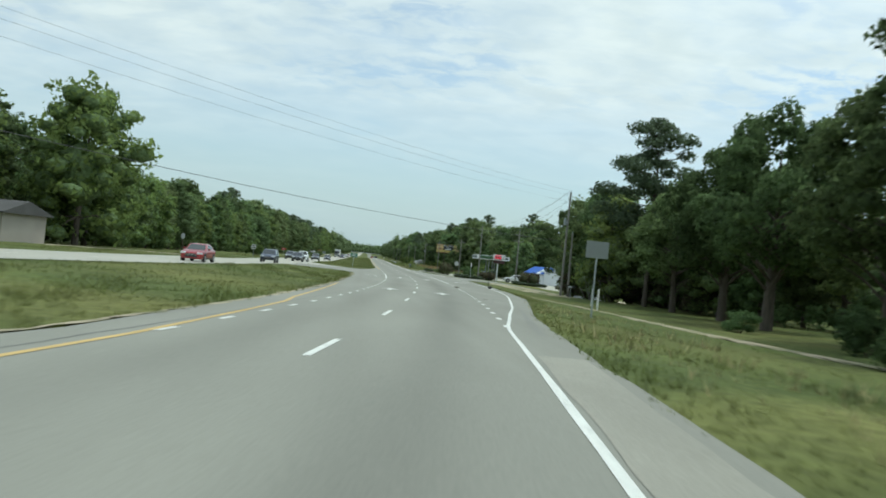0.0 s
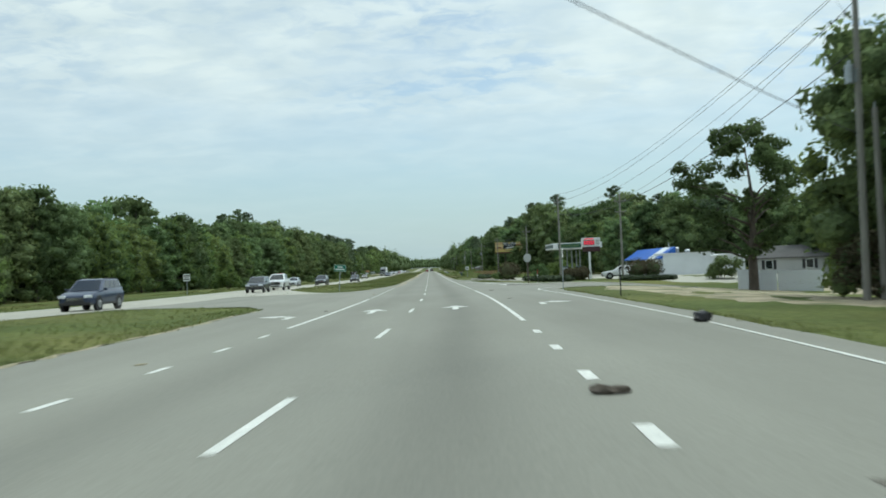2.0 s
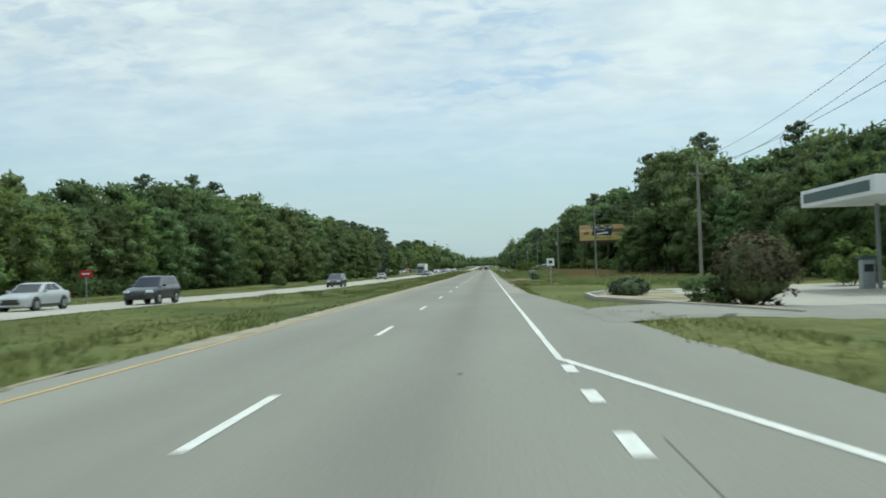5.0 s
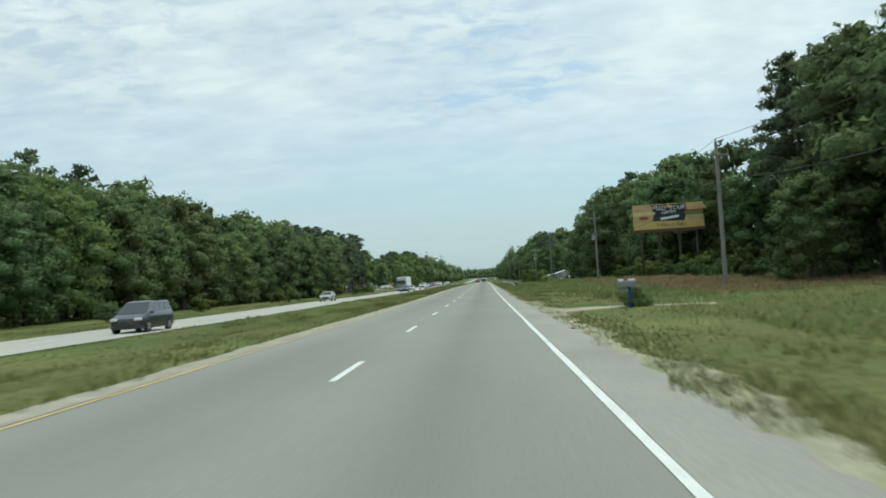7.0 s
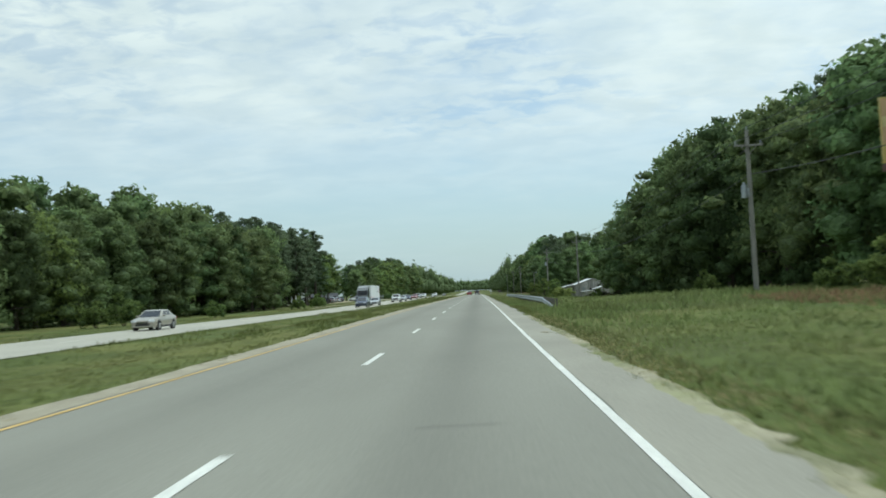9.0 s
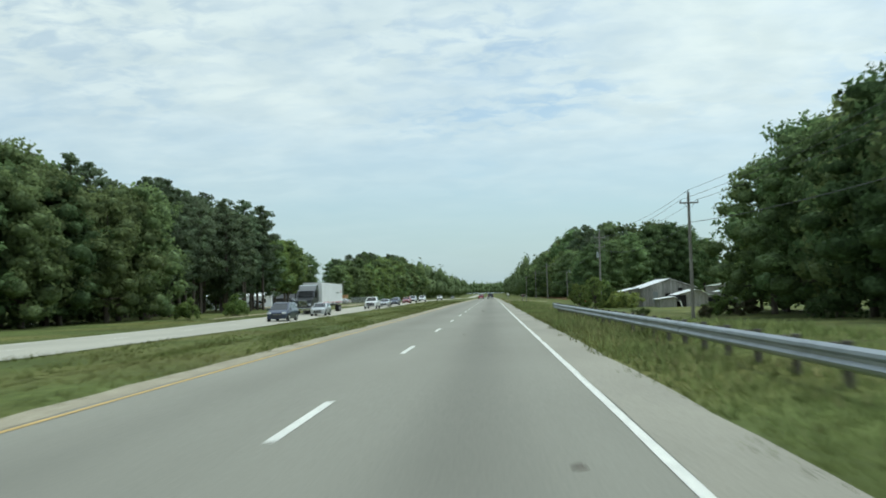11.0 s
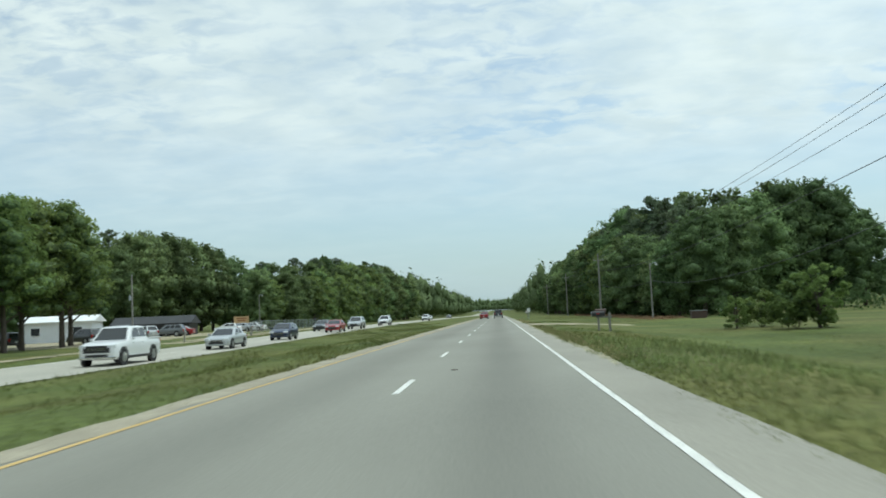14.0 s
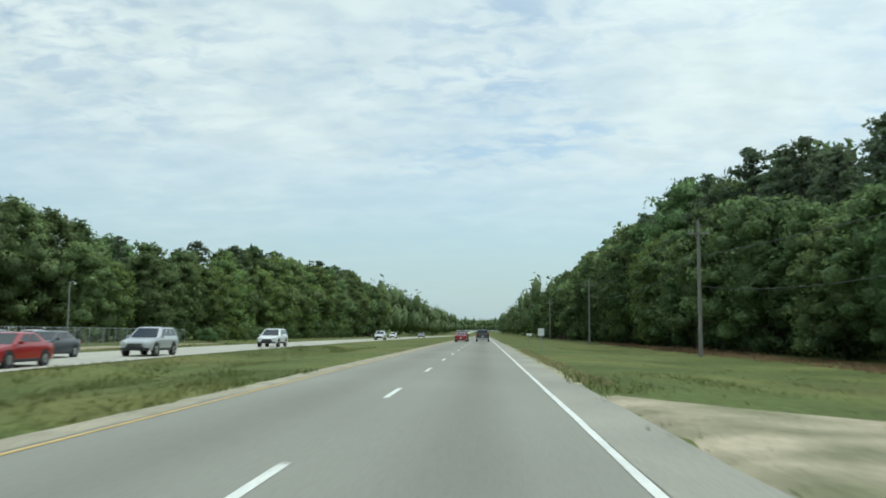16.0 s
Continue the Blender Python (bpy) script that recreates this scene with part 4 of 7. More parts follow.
def far_woods():
    """The woods further on and the low ridge at the end of the road, one sheet of clumps each."""
    rng = np.random.default_rng(77)
    for name, spans in (("far_woods", ((900, 1900, -70, -38), (900, 1900, 24, 60))), ("ridge_woods", ((1900, 2600, -700, 700), (2260, 2600, -60, 60)))):
        V, F, Q, n0 = [], [], [], 0
        for s0, s1, d0, d1 in spans:
            k = int((s1 - s0) * (0.36 if name == "far_woods" else 0.9))
            for _ in range(k):
                s, d = rng.uniform(s0, s1), rng.uniform(d0, d1)
                if name == "ridge_woods" and abs(d) < 14 and s < 2250:
                    continue
                h = rng.uniform(19, 28)
                x, y = xy(s, d)
                z = float(z_at(s, d))
                lob = [((0, 0, h * 0.36), (4.2, 4.2, h * 0.34)), ((rng.uniform(-2, 2), rng.uniform(-2, 2), h * 0.72), (3.2, 3.2, h * 0.27))]
                v, f, q = clump(lob, 70 if name == "far_woods" else 34, 0.95, rng, np.array((float(x), float(y), z)))
                V.append(v)
                Q.append(q)
                F.append(f + n0)
                n0 += len(v)
        ob = raw(name, np.concatenate(V), np.concatenate(F), M["core"], normals=np.concatenate(Q))
        tagged(ob, "dark green woods lining the road far ahead" if name == "far_woods" else "low wooded ridge at the horizon", "woods", "", "stuff")


far_woods()


def undergrowth(name, spans, per_m, label, size=0.24, seed=9):
    """Low leafy growth that closes the foot of a wood: (s0, s1, d0, d1, height)."""
    rng = np.random.default_rng(seed)
    V, Q = [], []
    for s0, s1, d0, d1, h in spans:
        for _ in range(int((s1 - s0) * per_m)):
            s, d = rng.uniform(s0, s1), rng.uniform(d0, d1)
            x, y = xy(s, d)
            hh = h * rng.uniform(0.5, 1.15)
            p, q = shell([((0, 0, hh * 0.45), (hh * 0.55, hh * 0.55, hh * 0.55))], 95, rng, 0.6)
            v, _f = leaves(p + np.array((float(x), float(y), float(z_at(s, d)))), q, size, rng)
            V.append(v)
            Q.append(soft_normals(q + rng.normal(scale=0.3, size=q.shape), 3))
    v = np.concatenate(V)
    tagged(raw(name, v, np.arange(len(v)).reshape(-1, 3), M["leaf"], normals=np.concatenate(Q)), label, "undergrowth", "", "stuff")


undergrowth("wood_undergrowth", [(82, 96, -44, -36, 2.2), (100, 160, -46, -38, 2.2), (160, 465, -50, -41.5, 2.6), (465, 535, -60, -50, 2.0), (640, 800, -46, -37, 2.4)], 0.8,
            "leafy undergrowth at the foot of the wood beyond the far carriageway")
undergrowth("wood_undergrowth", [(10, 95, 27, 36, 2.0), (200, 330, 33, 44, 2.4), (334, 424, 23.5, 32, 2.4), (572, 760, 23, 30, 2.2), (558, 572, 25, 54, 2.4), (300, 340, 24, 32, 1.6)], 0.8,
            "leafy undergrowth at the foot of the wood beside the road", seed=10)


def deep_woods():
    rng = np.random.default_rng(41)
    V, F, Q, n0 = [], [], [], 0
    for s0, s1, d0, d1, n in ((40, 900, -170, -84, 420), (100, 430, 66, 160, 210), (430, 900, 100, 190, 220), (-60, 100, 42, 130, 90), (-60, 60, -140, -60, 70), (640, 900, 50, 92, 90)):
        for _ in range(n):
            s, d = rng.uniform(s0, s1), rng.uniform(d0, d1)
            x, y = xy(s, d)
            h = rng.uniform(10, 16)
            lob = [((0, 0, h * 0.4), (3.8, 3.8, h * 0.36)), ((rng.uniform(-2, 2), rng.uniform(-2, 2), h * 0.72), (3.0, 3.0, h * 0.28))]
            v, f, q = clump(lob, 40, 0.95, rng, np.array((float(x), float(y), float(z_at(s, d)))))
            V.append(v)
            F.append(f + n0)
            Q.append(q)
            n0 += len(v)
    tagged(raw("deep_woods", np.concatenate(V), np.concatenate(F), M["core"], normals=np.concatenate(Q)), "dense green woods stretching away behind the roadside trees", "woods", "", "stuff")


deep_woods()


# ------------------------------------------------------------- poles, wires, lamps
def insulator(bm, p):
    rod(bm, p, (p[0], p[1], p[2] + 0.22), 0.05, 0.035, 6)


def utility_pole(x, y, top, base, arm=True, low_arm=False, can=False, lean=0.0, label="", pins=()):
    e = thing("utility_pole", pose(x, y, base), label or "weathered wooden utility pole carrying power lines beside the road", "utility pole", "utility poles")
    h = top - base
    bm = bmesh.new()
    limb(bm, [(0, 0, -0.3), (lean * 0.4, 0, h * 0.5), (lean, 0, h)], [0.15, 0.13, 0.10], 10)
    part("pole", bm, M["pole_wood"], e, smooth=True)
    arms = ([h - 0.85] if arm else []) + ([h - 2.2] if low_arm else [])
    for z in arms:
        bm = bmesh.new()
        box(bm, (lean, -0.16, z), (1.5 if z > h - 1.5 else 1.2, 0.09, 0.11), 0.01)
        rod(bm, (lean + 0.45, -0.2, z), (lean, -0.17, z - 0.55), 0.02, seg=5)
        rod(bm, (lean - 0.45, -0.2, z), (lean, -0.17, z - 0.55), 0.02, seg=5)
        part("crossarm", bm, M["pole_wood"], e)
        for k in (-0.68, 0.68):
            bm = bmesh.new()
            insulator(bm, (lean + k, -0.16, z + 0.05))
            part("insulator", bm, M["sign_back"], e)
    for z in pins:
        bm = bmesh.new()
        rod(bm, (lean, -0.05, h - z), (lean - 0.42, -0.05, h - z), 0.025, seg=6)
        bracket = part("bracket", bm, M["galv"], e)
        bm = bmesh.new()
        insulator(bm, (lean - 0.42, -0.05, h - z))
        part("insulator", bm, M["sign_back"], bracket)
    bm = bmesh.new()
    insulator(bm, (lean, 0, h))
    part("insulator", bm, M["sign_back"], e)
    if can:
        bm = bmesh.new()
        rod(bm, (lean * 0.7 - 0.34, -0.05, h - 3.7), (lean * 0.7 - 0.34, -0.05, h - 3.0), 0.16, 0.16, 12)
        rod(bm, (lean * 0.7 - 0.34, -0.05, h - 3.0), (lean * 0.7 - 0.34, -0.05, h - 2.85), 0.08, 0.06, 8)
        box(bm, (lean * 0.7 - 0.1, -0.05, h - 3.4), (0.12, 0.1, 0.5))
        part("transformer", bm, M["galv"], e, "grey metal transformer can")
    return e


def wire(a, b, sag, r=0.014, label="thin dark power line between two poles", seg=18, name="power_line"):
    a, b = Vector(a), Vector(b)
    bm = bmesh.new()
    side = (b - a).cross(Vector((0, 0, 1))).normalized() * r
    up = Vector((0, 0, r))
    rings = []
    for i in range(seg + 1):
        k = i / seg
        p = a.lerp(b, k) - Vector((0, 0, 4 * sag * k * (1 - k)))
        rings.append([bm.verts.new(p + o) for o in (side, up, -side, -up)])
    for p, q in zip(rings, rings[1:]):
        for i in range(4):
            bm.faces.new((p[i], p[(i + 1) % 4], q[(i + 1) % 4], q[i]))
    bm.faces.new(rings[0])
    bm.faces.new(rings[-1][::-1])
    bmesh.ops.recalc_face_normals(bm, faces=bm.faces)
    return tagged(part(name, bm, M["wire"]), label, "power line", "power lines")


POLES = [(-9.0, -20.0, 12.0, 1.0), (16.4, 85.9, 11.3, -0.3), (17.7, 170.7, 10.5, -0.5), (18.8, 220.2, 8.7, -0.4), (17.6, 276.0, 9.0, -0.1), (17.2, 336.4, 9.2, 0.35),
         (18.1, 428.8, 9.2, -0.95), (17.65, 484.8, 10.1, -0.9), (16.85, 592.1, 9.5, 0.05), (17.2, 660.0, 9.6, 0.1), (17.0, 735.0, 9.6, 0.2)]
PINS = {1: (0.3, 1.2), 2: (0.85, 2.1)}      # brackets below the top of the first two poles
for i, (x, y, zt, zb) in enumerate(POLES):
    if i == 0:
        continue
    utility_pole(x, y, zt, zb, i > 2, i == 7, i in (5, 1, 7), 0.12 if i in (1, 7) else 0.0, pins=PINS.get(i, ()))
utility_pole(17.3, 86.3, 6.75, -0.5, False, lean=-0.05, label="short weathered wooden pole beside a taller utility pole")
utility_pole(24.5, 164.2, 9.9, -0.6, True, True)
utility_pole(-52.8, 589.8, 9.6, -0.2, False, can=True, label="wooden pole with a transformer beside the car lot")
utility_pole(49.0, 250.0, 10.5, -0.3, True)
for i in range(1, len(POLES) - 1):
    for dx, dz in ((0.0, 0.2), (-0.68, -0.6), (0.68, -0.6), (0.1, -2.4)):
        ends = []
        for j in (i, i + 1):
            x, y, zt, _ = POLES[j]
            ends.append((x - 0.36, y, zt + 0.1 - PINS[j][dx < 0]) if abs(dx) > 0.5 and j in PINS else (x + dx, y, zt + dz))
        wire(ends[0], ends[1], (0.9 if dz > -2 else 1.3) + (0.7 if i == 1 else 0.0), 0.013 if dz > -2 else 0.02)
wire((16.4, 85.9, 10.6), (24.5, 164.2, 9.3), 1.0)
wire((24.5, 164.2, 9.0), (62.0, 120.0, 8.5), 1.2)
# lines that cross the road near the side street
for dx, dz in ((-0.30, -0.25), (0.0, 0.2), (-0.30, -1.0)):
    wire((16.4 + dx, 85.9, 11.3 + dz), (-38.0 + dx, 3.0, 12.0 + dz), 1.0, 0.006)
wire((16.4, 85.9, 5.74), (-29.1, 23.0, 6.66), 0.72, 0.017, "heavy dark cable slung across the road")
wire((19.8, 565.5, 4.6), (17.65, 484.8, 5.6), 1.6, 0.02, "slack service cable between poles")
wire((19.8, 565.5, 4.4), (16.85, 592.1, 5.0), 0.5, 0.02, "slack service cable between poles")


def area_lamp(x, y, base, h, arm, label):
    e = thing("lamp_post", pose(x, y, base), label, "lamp post")
    bm = bmesh.new()
    limb(bm, [(0, 0, -0.2), (0, 0, h * 0.5), (0, 0, h)], [0.11, 0.09, 0.07], 9)
    part("post", bm, M["pole_wood"], e, smooth=True)
    bm = bmesh.new()
    limb(bm, [(0, 0, h - 0.35), (arm * 0.5, 0, h + 0.02), (arm, 0, h)], [0.03, 0.03, 0.03], 6)
    part("arm", bm, M["galv"], e)
    bm = bmesh.new()
    rod(bm, (arm, 0, h - 0.05), (arm, 0, h - 0.2), 0.09, 0.17, 10)
    head = part("lamp_head", bm, M["sign_back"], e)
    bm = bmesh.new()
    rod(bm, (arm, 0, h - 0.2), (arm, 0, h - 0.34), 0.15, 0.09, 10)
    part("lens", bm, M["lamp_glass"], head)


area_lamp(19.8, 565.5, 0.05, 6.6, 0.75, "wooden lamp post with a round glass lamp on the lawn")
area_lamp(-42.7, 623.6, 0.1, 6.9, 0.6, "thin lamp post at the fenced car lot")


# ------------------------------------------------------------- signs
def plate(bm, w, h, y, t=0.02, cx=0.0, cz=0.0, round_=0.03):
    box(bm, (cx, y, cz), (w, t, h), min(round_, t * 0.4))


def lettering(text, size, mat, parent, x, y, z, align="CENTER"):
    cu = bpy.data.curves.new("lettering", "FONT")
    cu.body, cu.size, cu.align_x, cu.align_y, cu.extrude = text, size, align, "CENTER", 0.004
    tmp = bpy.data.objects.new("lettering", cu)
    scene.collection.objects.link(tmp)
    me = bpy.data.meshes.new_from_object(tmp.evaluated_get(bpy.context.evaluated_depsgraph_get()))
    bpy.data.objects.remove(tmp)
    me.materials.clear()
    me.materials.append(mat)
    ob = new("lettering", me)
    ob.parent = parent
    ob.matrix_basis = pose(x, y, z, 90, 0, 0)
    return ob


def sign_post(parent, h, y=0.03, r=0.03):
    bm = bmesh.new()
    box(bm, (0, y, h / 2 - 0.15), (0.08, 0.05, h + 0.3), 0.006)
    part("post", bm, M["bark"], parent, "dark weathered post")


def octagon_sign(m, label, face):
    e = thing("stop_sign", m, label, "road sign")
    sign_post(e, 2.55)
    bm = bmesh.new()
    rod(bm, (0, -0.012, 2.2), (0, 0.004, 2.2), 0.40, 0.40, 8)
    bmesh.ops.rotate(bm, cent=(0, 0, 2.2), matrix=Matrix.Rotation(radians(22.5), 3, "Y"), verts=bm.verts)
    part("panel", bm, M[face], e, "bare aluminium back")


octagon_sign(pose(9.05, 131.9, -0.1, 0, 0, -34), "back of an octagonal stop sign in plain metal", "sign_pale")
octagon_sign(pose(-29.3, 103.5, 0.05, 0, 0, 60), "octagonal stop sign at a side track", "sign_back")


def panel_sign(name, m, w, h, zc, face, label, bars=(), border=None, posts=1):
    e = thing(name, m, label, "road sign")
    for k in ([0] if posts == 1 else [-w * 0.3, w * 0.3]):
        bm = bmesh.new()
        box(bm, (k, 0.03, (zc + h / 2) / 2 - 0.15), (0.07, 0.05, zc + h / 2 + 0.3), 0.006)
        part("post", bm, M["galv"], e, "galvanised steel post")
    bm = bmesh.new()
    plate(bm, w, h, -0.01, 0.016, 0, zc)
    pan = part("panel", bm, M[face], e)
    if border:
        for cx, cz, bw, bh in ((0, zc + h / 2 - 0.03, w - 0.06, 0.02), (0, zc - h / 2 + 0.03, w - 0.06, 0.02), (-w / 2 + 0.03, zc, 0.02, h - 0.06), (w / 2 - 0.03, zc, 0.02, h - 0.06)):
            bm = bmesh.new()
            box(bm, (cx, -0.021, cz), (bw, 0.005, bh))
            part("border", bm, M[border], pan)
    for cx, cz, bw, bh, mt in bars:
        bm = bmesh.new()
        box(bm, (cx, -0.021, cz), (bw, 0.005, bh))
        part("bar", bm, M[mt], pan)
    return e


panel_sign("place_sign", at(134.3, -7.9) @ Matrix.Rotation(radians(4), 4, "Y"), 1.1, 0.62, 2.1, "sign_green", "green place-name sign with white writing on the median",
           [(0, 2.21, 0.5, 0.09, "sign_white"), (0, 2.0, 0.8, 0.1, "sign_white")], "sign_white")
panel_sign("lane_direction_sign", at(151.0, -26.2), 0.76, 0.76, 1.9, "sign_white", "square white sign with dark bars beyond the far carriageway",
           [(0, 2.08, 0.62, 0.12, "black"), (0, 1.72, 0.62, 0.12, "black"), (0, 1.9, 0.5, 0.07, "black")])
panel_sign("warning_sign", at(214.0, -26.6), 0.95, 0.5, 2.1, "sign_red", "red rectangular sign beyond the far carriageway", [(0, 2.1, 0.6, 0.1, "sign_white")])
panel_sign("lane_sign", at(110.5, 8.95, 0, 72), 0.46, 0.6, 2.35, "sign_white", "small white lane-use sign on a post at the corner",
           [(0.02, 2.33, 0.06, 0.3, "black"), (-0.06, 2.46, 0.2, 0.06, "black")])
panel_sign("route_sign", pose(7.6, 224.5, -0.28), 0.62, 0.62, 1.75, "sign_white", "white route shield sign at the verge", [(0, 1.75, 0.3, 0.25, "black")])
panel_sign("highway_sign", at(27.0, 8.25, 0, -6), 1.0, 0.76, 3.05, "sign_back", "large blank metal sign seen from behind on a post")
panel_sign("guide_sign", pose(6.6, 603.0, 0.3), 0.5, 0.6, 1.5, "sign_white", "small white roadside sign", [])
panel_sign("name_board", at(76.3, 15.8, 0, 12), 0.85, 0.26, 1.22, "black", "small dark name board on a post by the footpath", [(-0.1, 1.2, 0.45, 0.12, "sign_white")])


def leaning_pole(s, d, dx, dy, h):
    e = thing("leaning_pole", at(s, d), "thin bare grey pole leaning against the shrubs", "pole", "leaning poles")
    bm = bmesh.new()
    limb(bm, [(0, 0, -0.1), (dx * 0.5 + 0.03, dy * 0.5, h * 0.5), (dx, dy, h)], [0.035, 0.03, 0.022], 7)
    part("stick", bm, M["pole_wood"], e, smooth=True)


for s, d, dx, dy, h in ((78.5, 18.3, -0.75, 0.3, 2.5), (79.0, 18.6, -0.7, 0.5, 2.7), (79.4, 19.0, -0.6, 0.2, 2.6), (78.6, 20.0, -0.95, 0.4, 2.5), (78.2, 17.8, -0.7, 0.2, 1.3)):
    leaning_pole(s, d, dx, dy, h)


def marker_post(m, h, mat, label, cap=None, w=0.13):
    e = thing("marker_post", m, label, "marker post")
    bm = bmesh.new()
    box(bm, (0, 0, h / 2 - 0.1), (w, w, h + 0.2), 0.015)
    part("post", bm, M[mat], e)
    if cap:
        bm = bmesh.new()
        box(bm, (0, 0, h - 0.2), (w + 0.01, w + 0.01, 0.42), 0.015)
        part("cap", bm, M[cap], e)


marker_post(at(48.5, 12.6), 1.45, "sign_white", "weathered white wooden gate post by the footpath")
marker_post(at(58.5, 14.2), 1.45, "sign_white", "weathered white wooden gate post by the footpath")
marker_post(pose(15.2, 482.6, spot(15.2, 482.6)), 1.35, "sign_white", "white marker post with a red top in the grass", "sign_red", 0.085)
marker_post(at(145.2, 11.5), 1.3, "sign_white", "white utility marker post with a red top by the hedge", "sign_red", 0.075)
marker_post(at(96.5, 9.7), 1.7, "black", "thin dark post at the verge", None, 0.06)
for s, d in ((557.5, -28.5), (567.0, -28.5), (571.0, -29.5), (545.5, -29.0)):
    marker_post(at(s, d), 1.1, "pole_wood", "dark wooden post beside the lot track")


# ------------------------------------------------------------- billboard
M["bb_yellow"] = material("poster_yellow", (0.60, 0.46, 0.15), 0.6, large=0.12, large_scale=0.5)
M["bb_tan"] = material("poster_tan", (0.55, 0.36, 0.19), 0.6, large=0.2, large_scale=0.8)
M["bb_cream"] = material("poster_cream", (0.66, 0.54, 0.26), 0.6, large=0.2, large_scale=1.1)
M["bb_apron"] = material("rusty_apron", (0.13, 0.06, 0.045), 0.7, large=0.2, large_scale=0.8)
M["bb_brown"] = material("poster_brown", (0.26, 0.09, 0.035), 0.6, large=0.25, large_scale=1.2)
M["bb_dark"] = material("poster_dark", (0.022, 0.027, 0.035), 0.6)
M["bb_green"] = material("poster_green", (0.14, 0.19, 0.05), 0.6, large=0.3, large_scale=1.5)


def billboard():
    e = thing("billboard", pose(25.3, 328.8, 0.0), "roadside billboard with a burger advertisement on steel posts", "billboard")
    for k in (-3.4, -1.25, 1.25, 3.4):
        bm = bmesh.new()
        rod(bm, (k, 0.35, -0.4), (k, 0.35, 8.6), 0.15, 0.13, 10)
        part("post", bm, M["bark"], e, smooth=True)
    bm = bmesh.new()
    box(bm, (0, 0.1, 7.6), (8.65, 0.16, 3.05), 0.02)
    panel = part("panel", bm, M["bb_yellow"], e, "yellow poster panel")
    bm = bmesh.new()
    box(bm, (0, -0.05, 5.86), (8.65, 0.5, 0.32), 0.02)
    part("catwalk", bm, M["bb_apron"], e, "rust-brown apron below the poster")

    def flat(pts, mat, y, name):
        bm = bmesh.new()
        vs = [bm.verts.new((p[0], y, p[1])) for p in pts]
        bm.faces.new(vs)
        bmesh.ops.recalc_face_normals(bm, faces=bm.faces)
        f = bm.faces[:] if hasattr(bm.faces, "__getitem__") else list(bm.faces)
        for g in f:
            if g.normal.y > 0:
                g.normal_flip()
        part(name, bm, M[mat], panel)

    def oval(cx, cz, rx, rz, mat, y, name, n=20, squash=0.0):
        flat([(cx + rx * math.cos(a), cz + rz * math.sin(a) * (1 - squash * (math.sin(a) < 0))) for a in (2 * math.pi * i / n for i in range(n))], mat, y, name)

    flat([(-2.2, 9.05), (2.1, 9.05), (2.35, 8.2), (1.9, 6.95), (-2.0, 7.05), (-1.75, 7.9)], "bb_dark", 0.012, "dark_field")
    flat([(-4.3, 6.1), (4.3, 6.1), (4.3, 6.95), (-4.3, 6.95)], "bb_yellow", 0.009, "yellow_band")
    flat([(-4.3, 9.05), (-2.3, 9.1), (-1.95, 8.85), (-1.9, 8.5), (-2.2, 8.3), (-4.3, 8.2)], "bb_tan", 0.006, "bun_top")
    flat([(-4.3, 8.22), (-2.2, 8.32), (-1.55, 8.12), (-1.6, 7.92), (-2.0, 7.84), (-4.3, 7.72)], "bb_cream", 0.003, "cheese_slice")
    flat([(-4.3, 7.75), (-1.95, 7.86), (-2.0, 7.4), (-2.3, 7.05), (-4.3, 6.98)], "bb_tan", 0.000, "bun_bottom")
    oval(-3.0, 7.48, 0.62, 0.2, "bb_brown", -0.003, "burger_patty")
    oval(3.5, 8.35, 1.25, 0.62, "bb_tan", 0.004, "bun_top", 22, 0.75)
    flat([(2.1, 8.25), (4.32, 8.3), (4.32, 8.0), (2.0, 7.95)], "bb_brown", 0.0, "burger_patty")
    flat([(1.9, 7.98), (4.32, 8.02), (4.32, 7.6), (2.2, 7.62)], "bb_green", -0.003, "salad_leaf")
    flat([(2.1, 7.62), (4.32, 7.62), (4.32, 6.98), (2.4, 7.0)], "bb_tan", 0.004, "bun_bottom")
    lettering("FEED", 0.72, M["sign_white"], panel, -1.05, -0.002, 8.62)
    lettering("YOUR", 0.72, M["sign_white"], panel, 1.15, -0.002, 8.62)
    lettering("HAPPY", 0.62, M["sign_white"], panel, 0.1, -0.002, 8.08)
    lettering("3 Miles on Right", 0.56, M["bb_dark"], panel, 0.3, -0.002, 6.53)
    bm = bmesh.new()
    box(bm, (0.15, 0.003, 7.42), (2.3, 0.006, 0.3), m=Matrix.Rotation(radians(-7), 4, "Y"))
    part("script_bar", bm, M["sign_white"], panel)
    star = [(0.05 + (0.34 if i % 2 == 0 else 0.14) * math.sin(math.pi * i / 5), 8.85 + (0.34 if i % 2 == 0 else 0.14) * math.cos(math.pi * i / 5)) for i in range(10)]
    bm = bmesh.new()
    c = bm.verts.new((0.05, -0.004, 8.85))
    vs = [bm.verts.new((a, -0.004, b)) for a, b in star]
    for i in range(10):
        f = bm.faces.new((c, vs[i], vs[(i + 1) % 10]))
        if f.normal.y > 0:
            f.normal_flip()
    part("star", bm, M["yellow_star"], panel)


M["yellow_star"] = material("poster_star", (0.75, 0.52, 0.06), 0.6)
billboard()


